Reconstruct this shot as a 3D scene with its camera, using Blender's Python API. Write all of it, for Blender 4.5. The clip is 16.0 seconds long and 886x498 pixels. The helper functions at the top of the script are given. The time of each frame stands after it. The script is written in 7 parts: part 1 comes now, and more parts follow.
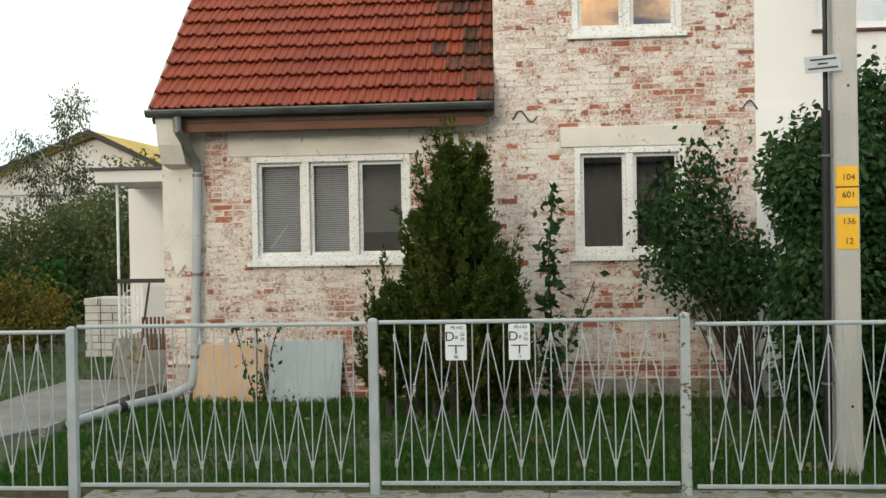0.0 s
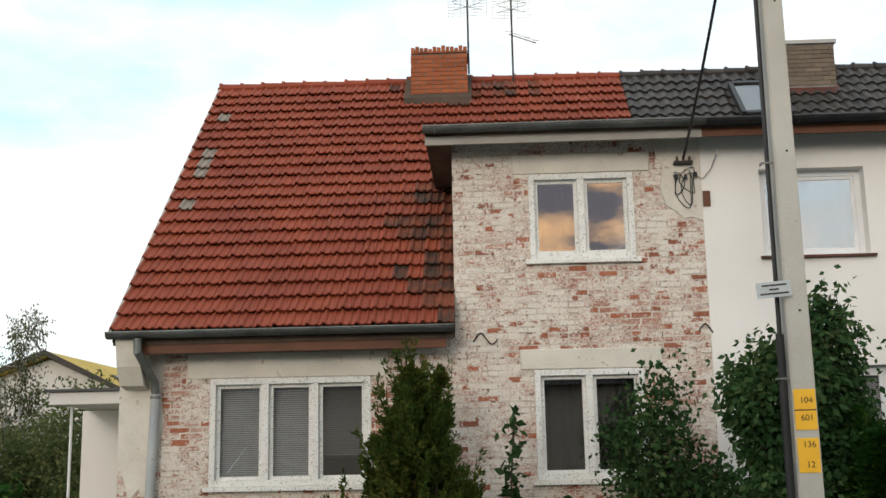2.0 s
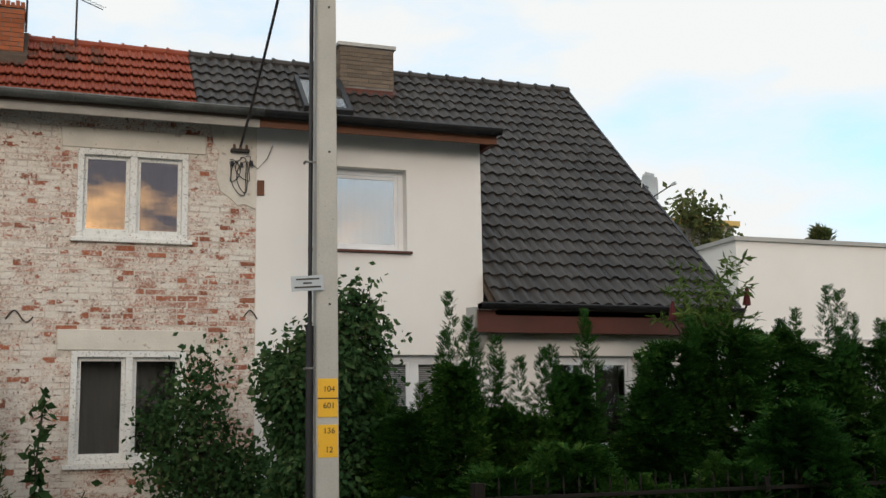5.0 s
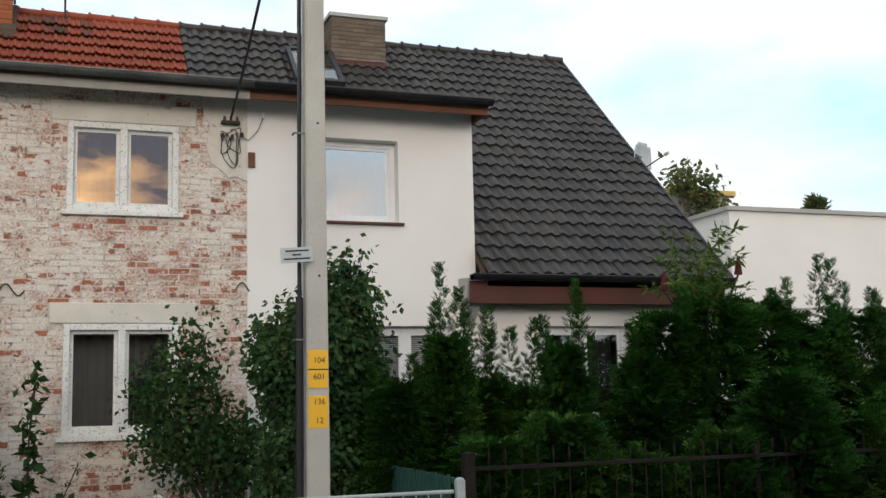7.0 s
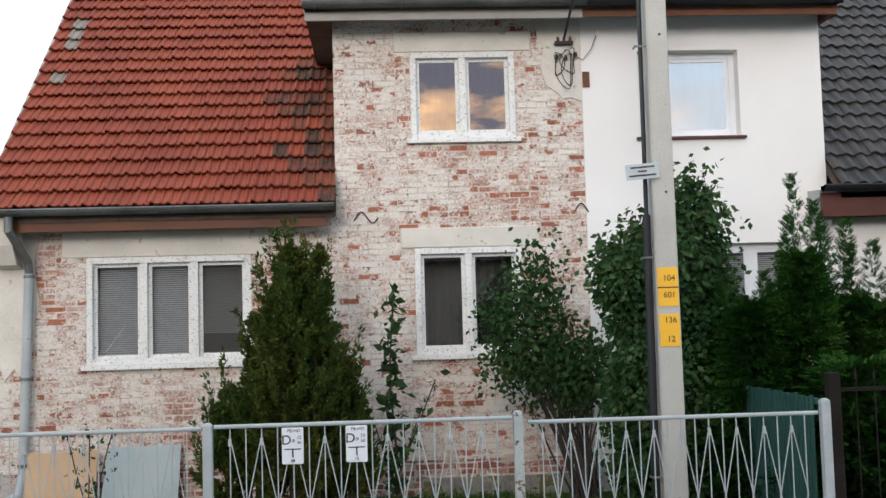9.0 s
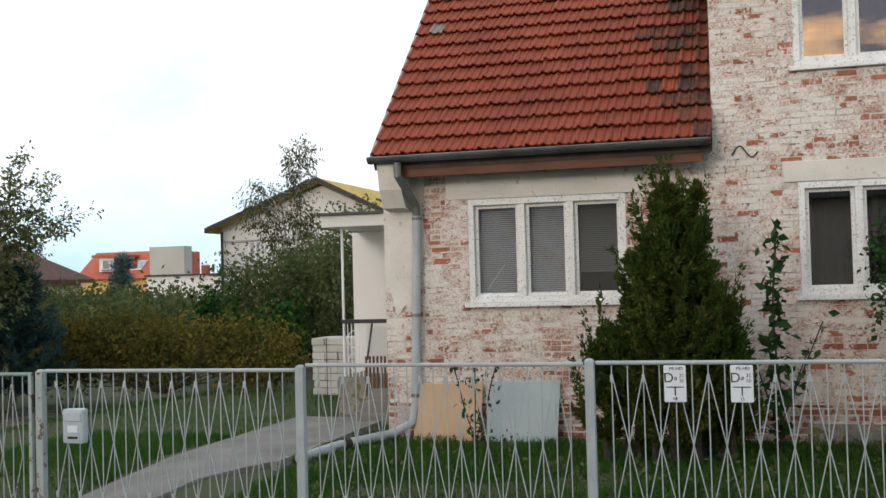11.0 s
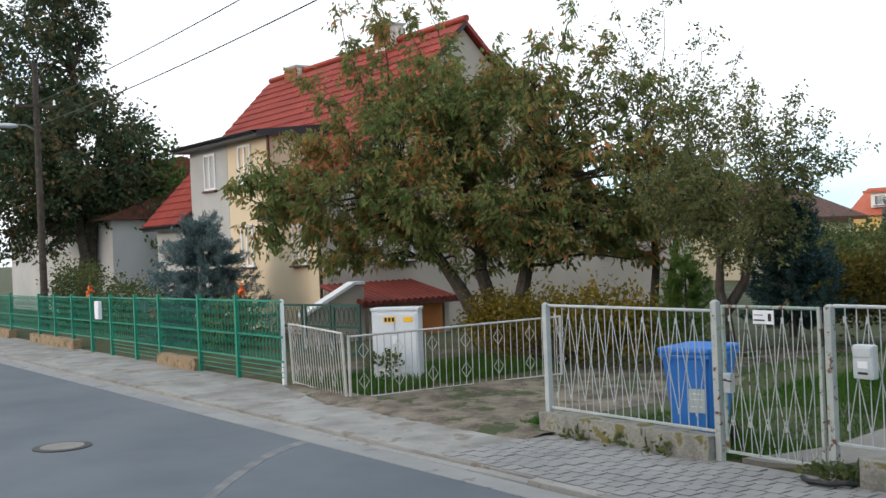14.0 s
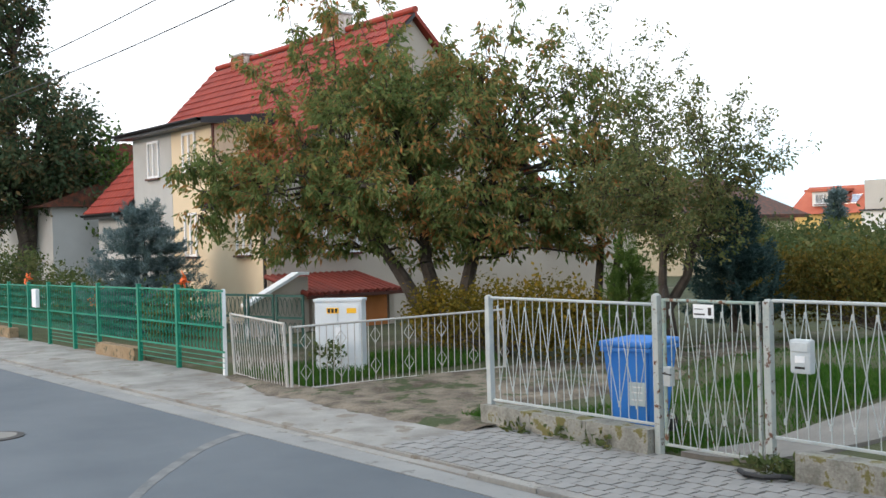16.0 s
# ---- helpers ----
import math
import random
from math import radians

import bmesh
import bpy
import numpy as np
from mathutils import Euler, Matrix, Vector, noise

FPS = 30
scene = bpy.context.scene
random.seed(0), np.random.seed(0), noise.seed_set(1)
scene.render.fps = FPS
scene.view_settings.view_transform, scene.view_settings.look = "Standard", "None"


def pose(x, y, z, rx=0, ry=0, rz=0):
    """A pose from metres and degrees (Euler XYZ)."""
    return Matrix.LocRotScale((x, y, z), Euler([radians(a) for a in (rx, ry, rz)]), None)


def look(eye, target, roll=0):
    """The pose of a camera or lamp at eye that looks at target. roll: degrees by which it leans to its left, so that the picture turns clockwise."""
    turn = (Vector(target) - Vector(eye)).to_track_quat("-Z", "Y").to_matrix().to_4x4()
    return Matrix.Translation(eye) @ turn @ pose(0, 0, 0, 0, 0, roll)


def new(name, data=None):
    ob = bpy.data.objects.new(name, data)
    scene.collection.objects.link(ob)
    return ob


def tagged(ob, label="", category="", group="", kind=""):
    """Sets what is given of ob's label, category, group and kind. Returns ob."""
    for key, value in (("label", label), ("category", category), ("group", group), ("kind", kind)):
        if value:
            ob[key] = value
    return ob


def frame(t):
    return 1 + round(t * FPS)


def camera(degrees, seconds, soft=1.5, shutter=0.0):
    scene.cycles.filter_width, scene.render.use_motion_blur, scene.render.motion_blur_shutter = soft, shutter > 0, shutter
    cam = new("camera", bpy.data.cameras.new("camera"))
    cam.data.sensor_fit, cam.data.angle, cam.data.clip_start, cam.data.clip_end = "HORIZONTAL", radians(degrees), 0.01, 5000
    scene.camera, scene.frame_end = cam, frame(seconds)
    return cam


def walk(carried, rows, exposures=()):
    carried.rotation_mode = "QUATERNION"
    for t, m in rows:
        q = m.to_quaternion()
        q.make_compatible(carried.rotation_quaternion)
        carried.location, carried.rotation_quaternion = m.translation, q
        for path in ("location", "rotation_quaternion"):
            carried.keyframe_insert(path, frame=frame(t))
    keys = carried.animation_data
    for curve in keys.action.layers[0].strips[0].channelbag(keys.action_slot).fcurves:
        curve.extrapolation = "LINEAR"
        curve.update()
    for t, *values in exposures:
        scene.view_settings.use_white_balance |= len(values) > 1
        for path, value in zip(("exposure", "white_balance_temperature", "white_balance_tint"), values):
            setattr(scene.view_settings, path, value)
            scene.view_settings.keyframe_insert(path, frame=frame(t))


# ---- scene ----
cam = camera(44.0, 16.0)
PATH = [
    (0, (0.451, -0.588, 2.05), (0.288, 1.405, 2.027), -1.0),
    (0.5, (0.465, -0.584, 2.068), (0.321, 1.411, 2.107), -1.1),
    (1, (0.455, -0.595, 2.076), (0.335, 1.391, 2.28), -1.1),
    (1.5, (0.448, -0.615, 2.078), (0.331, 1.354, 2.407), -1.7),
    (2, (0.423, -0.65, 2.06), (0.344, 1.313, 2.435), -1.1),
    (2.5, (0.414, -0.654, 2.069), (0.403, 1.313, 2.431), -0.5),
    (3, (0.408, -0.668, 2.089), (0.59, 1.294, 2.435), -0.6),
    (3.5, (0.515, -0.642, 2.104), (0.919, 1.285, 2.451), -0.4),
    (4, (0.582, -0.688, 2.121), (1.16, 1.199, 2.446), 0.0),
    (4.5, (0.632, -0.78, 2.124), (1.292, 1.08, 2.449), -0.3),
    (4.7, (0.648, -0.81, 2.124), (1.319, 1.045, 2.45), -0.8),
    (6.8, (0.756, -0.853, 2.12), (1.445, 1.004, 2.393), -1.3),
    (7, (0.74, -0.848, 2.114), (1.424, 1.012, 2.385), -1.4),
    (7.5, (0.689, -0.811, 2.097), (1.302, 1.08, 2.317), -1.4),
    (8, (0.636, -0.781, 2.096), (1.113, 1.154, 2.263), -1.2),
    (8.5, (0.609, -0.728, 2.098), (0.898, 1.244, 2.273), -1.8),
    (8.7, (0.591, -0.719, 2.095), (0.804, 1.263, 2.26), -1.7),
    (10.8, (0.479, -0.635, 2.05), (0.023, 1.311, 2.114), -1.7),
    (11, (0.468, -0.634, 2.05), (-0.08, 1.289, 2.109), -1.5),
    (11.5, (0.467, -0.6, 2.058), (-0.33, 1.234, 2.124), -1.9),
    (12, (0.447, -0.585, 2.062), (-0.605, 1.114, 2.136), -2.0),
    (12.5, (0.417, -0.602, 2.053), (-0.844, 0.949, 2.119), -2.1),
    (13, (0.361, -0.662, 2.043), (-1.13, 0.67, 2.095), -2.7),
    (13.5, (0.362, -0.711, 2.043), (-1.23, 0.5, 2.06), -2.4),
    (14, (0.363, -0.742, 2.043), (-1.268, 0.416, 2.035), -2.4),
    (14.5, (0.35, -0.757, 2.03), (-1.268, 0.417, 1.996), -2.3),
    (15, (0.337, -0.735, 2.039), (-1.278, 0.444, 2.004), -1.7),
    (15.5, (0.331, -0.712, 2.035), (-1.282, 0.471, 2.023), -2.0),
    (16, (0.322, -0.649, 2.015), (-1.252, 0.585, 1.991), -1.6),
]
EXPOSURE = [(0, 0.41, 6240, 3), (1.5, 0.15, 6190, 5), (2, 0.07, 6170, 6), (3.5, -0.25, 6130, 8), (4.5, -0.23, 6250, 8), (7, -0.04, 6040, 8), (7.5, 0.01, 5940, 8), (8.5, 0.4, 5690, 9), (11, 0.1, 5940, 8), (12, -0.2, 6190, 9), (13, -0.18, 6190, 9), (13.5, 0.13, 5890, 9), (14, 0.35, 5890, 9), (15, 0.58, 5890, 9), (16, 0.62, 5890, 9)]
walk(cam, [(t, look(eye, target, roll)) for t, eye, target, roll in PATH], EXPOSURE)

# ---- world and light ----
world = bpy.data.worlds.new("world")
scene.world = world
world.use_nodes = True
wt = world.node_tree
wl = wt.links
bg = wt.nodes["Background"]
sky = wt.nodes.new("ShaderNodeTexSky")
sky.sky_type = "NISHITA"
sky.sun_disc = False
sky.sun_elevation = radians(14)
sky.sun_rotation = radians(205)
sky.dust_density = 2.0
SKY = 0.12
CLOUD = 9.0


def wnode(kind, **values):
    n = wt.nodes.new(kind)
    for key, value in values.items():
        n.inputs[key].default_value = value
    return n


tc = wnode("ShaderNodeTexCoord")
stretch = wnode("ShaderNodeMapping", Scale=(1.0, 1.0, 2.6))
wl.new(tc.outputs["Generated"], stretch.inputs["Vector"])
cloud_noise = wnode("ShaderNodeTexNoise", Scale=1.9, Detail=7.0, Roughness=0.55)
wl.new(stretch.outputs[0], cloud_noise.inputs["Vector"])
cover = wnode("ShaderNodeMapRange")
cover.inputs["From Min"].default_value, cover.inputs["From Max"].default_value = 0.375, 0.51
wl.new(cloud_noise.outputs["Fac"], cover.inputs["Value"])
# warm evening clouds stand in the south, where the sun is going down
aim = wnode("ShaderNodeVectorMath")
aim.operation = "DOT_PRODUCT"
aim.inputs[1].default_value = (-0.15, -0.957, 0.25)
wl.new(tc.outputs["Generated"], aim.inputs[0])
warm = wnode("ShaderNodeMapRange")
warm.inputs["From Min"].default_value, warm.inputs["From Max"].default_value = 0.90, 0.965
wl.new(aim.outputs["Value"], warm.inputs["Value"])
shape2 = wnode("ShaderNodeTexNoise", Scale=4.5, Detail=6.0, Roughness=0.6)
wl.new(stretch.outputs[0], shape2.inputs["Vector"])
ramp = wnode("ShaderNodeValToRGB")
ramp.color_ramp.elements[0].position, ramp.color_ramp.elements[0].color = 0.40, (0.22, 0.20, 0.22, 1)
ramp.color_ramp.elements[1].position, ramp.color_ramp.elements[1].color = 0.60, (2.6, 1.45, 0.62, 1)
wl.new(shape2.outputs["Fac"], ramp.inputs["Fac"])
tint = wnode("ShaderNodeMix")
tint.data_type = "RGBA"
tint.inputs["A"].default_value = (1.0, 0.985, 0.95, 1)
wl.new(warm.outputs[0], tint.inputs["Factor"])
wl.new(ramp.outputs[0], tint.inputs["B"])
bright = wnode("ShaderNodeVectorMath")
bright.operation = "SCALE"
bright.inputs["Scale"].default_value = CLOUD
wl.new(tint.outputs["Result"], bright.inputs[0])
blue = wnode("ShaderNodeVectorMath")
blue.operation = "ADD"
blue.inputs[1].default_value = (3.6, 5.2, 6.4)
wl.new(sky.outputs[0], blue.inputs[0])
both = wnode("ShaderNodeMix")
both.data_type = "RGBA"
full = wnode("ShaderNodeMath")
full.operation = "MAXIMUM"
wl.new(cover.outputs[0], full.inputs[0])
wl.new(warm.outputs[0], full.inputs[1])
wl.new(full.outputs[0], both.inputs["Factor"])
wl.new(blue.outputs[0], both.inputs["A"])
wl.new(bright.outputs[0], both.inputs["B"])
wl.new(both.outputs["Result"], bg.inputs["Color"])
bg.inputs["Strength"].default_value = SKY

sun = new("sun", bpy.data.lights.new("sun", "SUN"))
sun.data.energy = 0.9
sun.data.angle = radians(14)
sun.data.color = (1.0, 0.93, 0.85)
sun.matrix_world = look((-8, -18, 9), (0, 13, 2))


# ---- materials ----
def mat(name, c1, c2, scale=3.0, fine=40.0, rough=0.75, metal=0.0, bump=0.25, dist=0.01, rnd=0.0, spec=0.4, sharp=0.25, c3=None, c3_scale=9.0, c3_at=0.62):
    """Two-scale noise between two colours, a third one in patches, relief, and a share of variation from piece to piece."""
    m = bpy.data.materials.new(name)
    m.use_nodes = True
    nt = m.node_tree
    b = nt.nodes["Principled BSDF"]
    geo = nt.nodes.new("ShaderNodeNewGeometry")
    pos = geo.outputs["Position"]
    n1 = nt.nodes.new("ShaderNodeTexNoise")
    n1.inputs["Scale"].default_value, n1.inputs["Detail"].default_value = scale, 5
    n2 = nt.nodes.new("ShaderNodeTexNoise")
    n2.inputs["Scale"].default_value, n2.inputs["Detail"].default_value = fine, 4
    nt.links.new(pos, n1.inputs["Vector"])
    nt.links.new(pos, n2.inputs["Vector"])
    add = nt.nodes.new("ShaderNodeMath")
    add.operation = "MULTIPLY_ADD"
    add.inputs[1].default_value = 0.45
    nt.links.new(n2.outputs["Fac"], add.inputs[0])
    nt.links.new(n1.outputs["Fac"], add.inputs[2])
    mr = nt.nodes.new("ShaderNodeMapRange")
    mr.inputs["From Min"].default_value, mr.inputs["From Max"].default_value = 0.725 - sharp, 0.725 + sharp
    last = add.outputs[0]
    if rnd:
        info = nt.nodes.new("ShaderNodeObjectInfo")
        s = nt.nodes.new("ShaderNodeMath")
        nt.links.new(info.outputs["Random"], s.inputs[0])
        nt.links.new(geo.outputs["Random Per Island"], s.inputs[1])
        fr = nt.nodes.new("ShaderNodeMath")
        fr.operation = "FRACT"
        nt.links.new(s.outputs[0], fr.inputs[0])
        r = nt.nodes.new("ShaderNodeMath")
        r.operation = "MULTIPLY_ADD"
        r.inputs[1].default_value = rnd
        nt.links.new(fr.outputs[0], r.inputs[0])
        shift = nt.nodes.new("ShaderNodeMath")
        shift.operation = "SUBTRACT"
        shift.inputs[1].default_value = rnd / 2
        nt.links.new(last, shift.inputs[0])
        nt.links.new(shift.outputs[0], r.inputs[2])
        last = r.outputs[0]
    nt.links.new(last, mr.inputs["Value"])
    mix = nt.nodes.new("ShaderNodeMix")
    mix.data_type = "RGBA"
    mix.inputs["A"].default_value, mix.inputs["B"].default_value = (*c1, 1), (*c2, 1)
    nt.links.new(mr.outputs[0], mix.inputs["Factor"])
    col = mix.outputs["Result"]
    if c3:
        n3 = nt.nodes.new("ShaderNodeTexNoise")
        n3.inputs["Scale"].default_value, n3.inputs["Detail"].default_value = c3_scale, 6
        n3.inputs["Roughness"].default_value = 0.65
        nt.links.new(pos, n3.inputs["Vector"])
        mr3 = nt.nodes.new("ShaderNodeMapRange")
        mr3.inputs["From Min"].default_value, mr3.inputs["From Max"].default_value = c3_at, c3_at + 0.05
        nt.links.new(n3.outputs["Fac"], mr3.inputs["Value"])
        mix3 = nt.nodes.new("ShaderNodeMix")
        mix3.data_type = "RGBA"
        mix3.inputs["B"].default_value = (*c3, 1)
        nt.links.new(mr3.outputs[0], mix3.inputs["Factor"])
        nt.links.new(col, mix3.inputs["A"])
        col = mix3.outputs["Result"]
    nt.links.new(col, b.inputs["Base Color"])
    b.inputs["Roughness"].default_value = rough
    b.inputs["Metallic"].default_value = metal
    b.inputs["Specular IOR Level"].default_value = spec
    if bump:
        bu = nt.nodes.new("ShaderNodeBump")
        bu.inputs["Strength"].default_value, bu.inputs["Distance"].default_value = bump, dist
        nt.links.new(add.outputs[0], bu.inputs["Height"])
        nt.links.new(bu.outputs[0], b.inputs["Normal"])
    return m


def leaf_mat(name, c1, c2, c3, back=0.25):
    """Leaf colours from leaf to leaf, with light coming through."""
    m = bpy.data.materials.new(name)
    m.use_nodes = True
    nt = m.node_tree
    b = nt.nodes["Principled BSDF"]
    geo = nt.nodes.new("ShaderNodeNewGeometry")
    rp = nt.nodes.new("ShaderNodeValToRGB")
    e = rp.color_ramp.elements
    e[0].position, e[0].color = 0.0, (*c1, 1)
    e[1].position, e[1].color = 1.0, (*c3, 1)
    mid = e.new(0.6)
    mid.color = (*c2, 1)
    n = nt.nodes.new("ShaderNodeTexNoise")
    n.inputs["Scale"].default_value = 0.9
    nt.links.new(geo.outputs["Position"], n.inputs["Vector"])
    a = nt.nodes.new("ShaderNodeMath")
    a.operation = "MULTIPLY_ADD"
    a.inputs[1].default_value = 0.65
    nt.links.new(geo.outputs["Random Per Island"], a.inputs[0])
    sc = nt.nodes.new("ShaderNodeMapRange")
    sc.inputs["From Min"].default_value, sc.inputs["From Max"].default_value = 0.3, 0.7
    sc.inputs["To Max"].default_value = 0.4
    nt.links.new(n.outputs["Fac"], sc.inputs["Value"])
    nt.links.new(sc.outputs[0], a.inputs[2])
    nt.links.new(a.outputs[0], rp.inputs["Fac"])
    nt.links.new(rp.outputs[0], b.inputs["Base Color"])
    b.inputs["Roughness"].default_value = 0.6
    b.inputs["Specular IOR Level"].default_value = 0.05
    tr = nt.nodes.new("ShaderNodeBsdfTranslucent")
    nt.links.new(rp.outputs[0], tr.inputs["Color"])
    mx = nt.nodes.new("ShaderNodeMixShader")
    mx.inputs[0].default_value = back
    nt.links.new(b.outputs[0], mx.inputs[1])
    nt.links.new(tr.outputs[0], mx.inputs[2])
    nt.links.new(mx.outputs[0], nt.nodes["Material Output"].inputs["Surface"])
    return m


def brick_mat(name, wash, pink, red, exposed):
    """Old brick under worn limewash: the wash has gone from some whole bricks and in small flakes."""
    m = bpy.data.materials.new(name)
    m.use_nodes = True
    nt = m.node_tree
    L = nt.links
    b = nt.nodes["Principled BSDF"]
    geo = nt.nodes.new("ShaderNodeNewGeometry")
    info = nt.nodes.new("ShaderNodeObjectInfo")

    def math(op, x, y, z=None):
        n = nt.nodes.new("ShaderNodeMath")
        n.operation = op
        for i, v in enumerate((x, y, z)):
            if v is None:
                continue
            if isinstance(v, (int, float)):
                n.inputs[i].default_value = v
            else:
                L.new(v, n.inputs[i])
        return n.outputs[0]

    def noise_at(scale, detail=5, rough=0.6):
        n = nt.nodes.new("ShaderNodeTexNoise")
        n.inputs["Scale"].default_value, n.inputs["Detail"].default_value, n.inputs["Roughness"].default_value = scale, detail, rough
        L.new(geo.outputs["Position"], n.inputs["Vector"])
        return n.outputs["Fac"]

    def span(v, lo, hi):
        n = nt.nodes.new("ShaderNodeMapRange")
        n.inputs["From Min"].default_value, n.inputs["From Max"].default_value = lo, hi
        L.new(v, n.inputs["Value"])
        return n.outputs[0]

    def mixed(f, x, y):
        n = nt.nodes.new("ShaderNodeMix")
        n.data_type = "RGBA"
        L.new(f, n.inputs["Factor"])
        for key, v in (("A", x), ("B", y)):
            if isinstance(v, tuple):
                n.inputs[key].default_value = (*v, 1)
            else:
                L.new(v, n.inputs[key])
        return n.outputs["Result"]

    rand = math("FRACT", math("ADD", info.outputs["Random"], geo.outputs["Random Per Island"]), 0)
    rand2 = math("FRACT", math("MULTIPLY", rand, 17.3), 0)
    rand3 = math("FRACT", math("MULTIPLY", rand, 53.7), 0)
    big, zone, flake, grain = noise_at(0.9, 3), noise_at(4.2, 4, 0.6), noise_at(26, 9, 0.8), noise_at(95, 5, 0.7)
    red_var = mixed(rand2, red, tuple(v * 0.6 for v in red))
    red_dust = mixed(span(grain, 0.52, 0.72), red_var, pink)
    # the wash is thick and white in some zones, thin and pinkish in others
    thin = math("ADD", math("MULTIPLY", big, 0.8), math("ADD", math("MULTIPLY", zone, 0.5), math("MULTIPLY", rand3, 0.16)))
    rubbed = span(math("ADD", math("MULTIPLY", flake, 1.5), thin), 1.42, 1.70)
    dirty = mixed(span(grain, 0.32, 0.62), tuple(v * 0.78 for v in wash), wash)
    washed = mixed(rubbed, dirty, pink)
    flecks = span(math("ADD", math("MULTIPLY", noise_at(38, 8, 0.8), 1.4), math("MULTIPLY", thin, 0.55)), 1.115, 1.19)
    washed = mixed(math("MULTIPLY", flecks, 0.75), washed, red_var)
    bare = math("ADD", math("ADD", math("MULTIPLY", rand, 0.62), math("MULTIPLY", zone, 1.15)), math("MULTIPLY", flake, 0.62))
    L.new(mixed(span(bare, exposed, exposed + 0.05), washed, red_dust), b.inputs["Base Color"])
    b.inputs["Roughness"].default_value = 0.9
    b.inputs["Specular IOR Level"].default_value = 0.2
    bu = nt.nodes.new("ShaderNodeBump")
    bu.inputs["Strength"].default_value, bu.inputs["Distance"].default_value = 0.55, 0.010
    L.new(math("ADD", flake, math("MULTIPLY", grain, 0.4)), bu.inputs["Height"])
    L.new(bu.outputs[0], b.inputs["Normal"])
    return m


def glass_mat(name, share, colour=(1, 1, 1)):
    m = bpy.data.materials.new(name)
    m.use_nodes = True
    nt = m.node_tree
    nt.nodes.remove(nt.nodes["Principled BSDF"])
    g = nt.nodes.new("ShaderNodeBsdfGlossy")
    g.inputs["Roughness"].default_value = 0.01
    t = nt.nodes.new("ShaderNodeBsdfTransparent")
    t.inputs["Color"].default_value = (*colour, 1)
    mx = nt.nodes.new("ShaderNodeMixShader")
    mx.inputs[0].default_value = share
    nt.links.new(t.outputs[0], mx.inputs[1])
    nt.links.new(g.outputs[0], mx.inputs[2])
    nt.links.new(mx.outputs[0], nt.nodes["Material Output"].inputs["Surface"])
    return m


BRICK = brick_mat("washed_brick", (0.79, 0.745, 0.67), (0.56, 0.43, 0.36), (0.39, 0.13, 0.068), 1.43)
BRICK_BARE = brick_mat("bare_brick", (0.60, 0.52, 0.47), (0.42, 0.27, 0.22), (0.36, 0.135, 0.10), 1.22)
BRICK_CHIM = brick_mat("chimney_brick", (0.34, 0.12, 0.06), (0.28, 0.10, 0.055), (0.36, 0.115, 0.05), 1.0)
BRICK_GREY = brick_mat("clinker_brick", (0.16, 0.13, 0.10), (0.13, 0.10, 0.08), (0.20, 0.16, 0.12), 1.0)
MORTAR = mat("limewashed_mortar", (0.46, 0.39, 0.33), (0.73, 0.68, 0.60), 5, 60, 0.95, bump=0.5, sharp=0.14, c3=(0.17, 0.11, 0.085), c3_scale=13, c3_at=0.585)
MORTAR_DARK = mat("grey_mortar", (0.12, 0.11, 0.10), (0.22, 0.2, 0.18), 4, 50, 0.95)
PLASTER = mat("old_lime_plaster", (0.58, 0.54, 0.47), (0.74, 0.70, 0.62), 2.5, 30, 0.95, bump=0.5, c3=(0.42, 0.37, 0.31), c3_scale=6)
LINTEL = mat("cast_concrete_lintel", (0.60, 0.57, 0.50), (0.74, 0.70, 0.62), 3, 45, 0.95, bump=0.5, c3=(0.46, 0.39, 0.33), c3_scale=6, c3_at=0.60)
RENDER = mat("white_render", (0.76, 0.74, 0.70), (0.84, 0.82, 0.79), 0.7, 120, 0.9, bump=0.15, dist=0.004)
TILE_RED = mat("red_clay_tile", (0.185, 0.036, 0.017), (0.29, 0.062, 0.025), 1.1, 30, 0.7, bump=0.3, rnd=0.12, c3=(0.16, 0.055, 0.035), c3_scale=3.2, c3_at=0.70)
TILE_OLD = mat("blackened_clay_tile", (0.042, 0.030, 0.022), (0.21, 0.055, 0.025), 5, 30, 0.85, bump=0.3, rnd=0.35)
TILE_GREY = mat("grey_weathered_tile", (0.22, 0.19, 0.16), (0.32, 0.27, 0.22), 3, 30, 0.85, rnd=0.3)
TILE_DARK = mat("graphite_roof_tile", (0.026, 0.023, 0.021), (0.050, 0.044, 0.039), 1.0, 60, 0.55, bump=0.2, rnd=0.4)
TILE_BRIGHT = mat("bright_red_tile", (0.20, 0.020, 0.010), (0.285, 0.036, 0.016), 0.8, 30, 0.6, rnd=0.35, c3=(0.20, 0.035, 0.02), c3_scale=2.0, c3_at=0.64)
TILE_CANOPY = mat("dark_red_canopy_tile", (0.13, 0.022, 0.014), (0.20, 0.036, 0.022), 2.0, 30, 0.6, rnd=0.3)
TILE_FAR = mat("far_red_tile", (0.36, 0.09, 0.05), (0.46, 0.13, 0.07), 1.0, 12, 0.8)
TILE_YELLOW = mat("yellow_mossy_roof", (0.44, 0.29, 0.045), (0.56, 0.39, 0.075), 0.8, 9, 0.8)
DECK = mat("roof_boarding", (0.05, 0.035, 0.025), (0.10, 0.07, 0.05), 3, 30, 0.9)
ZINC = mat("weathered_zinc", (0.12, 0.125, 0.12), (0.24, 0.25, 0.24), 2.5, 40, 0.5, metal=0.6, bump=0.15, c3=(0.38, 0.38, 0.36), c3_scale=5, c3_at=0.68)
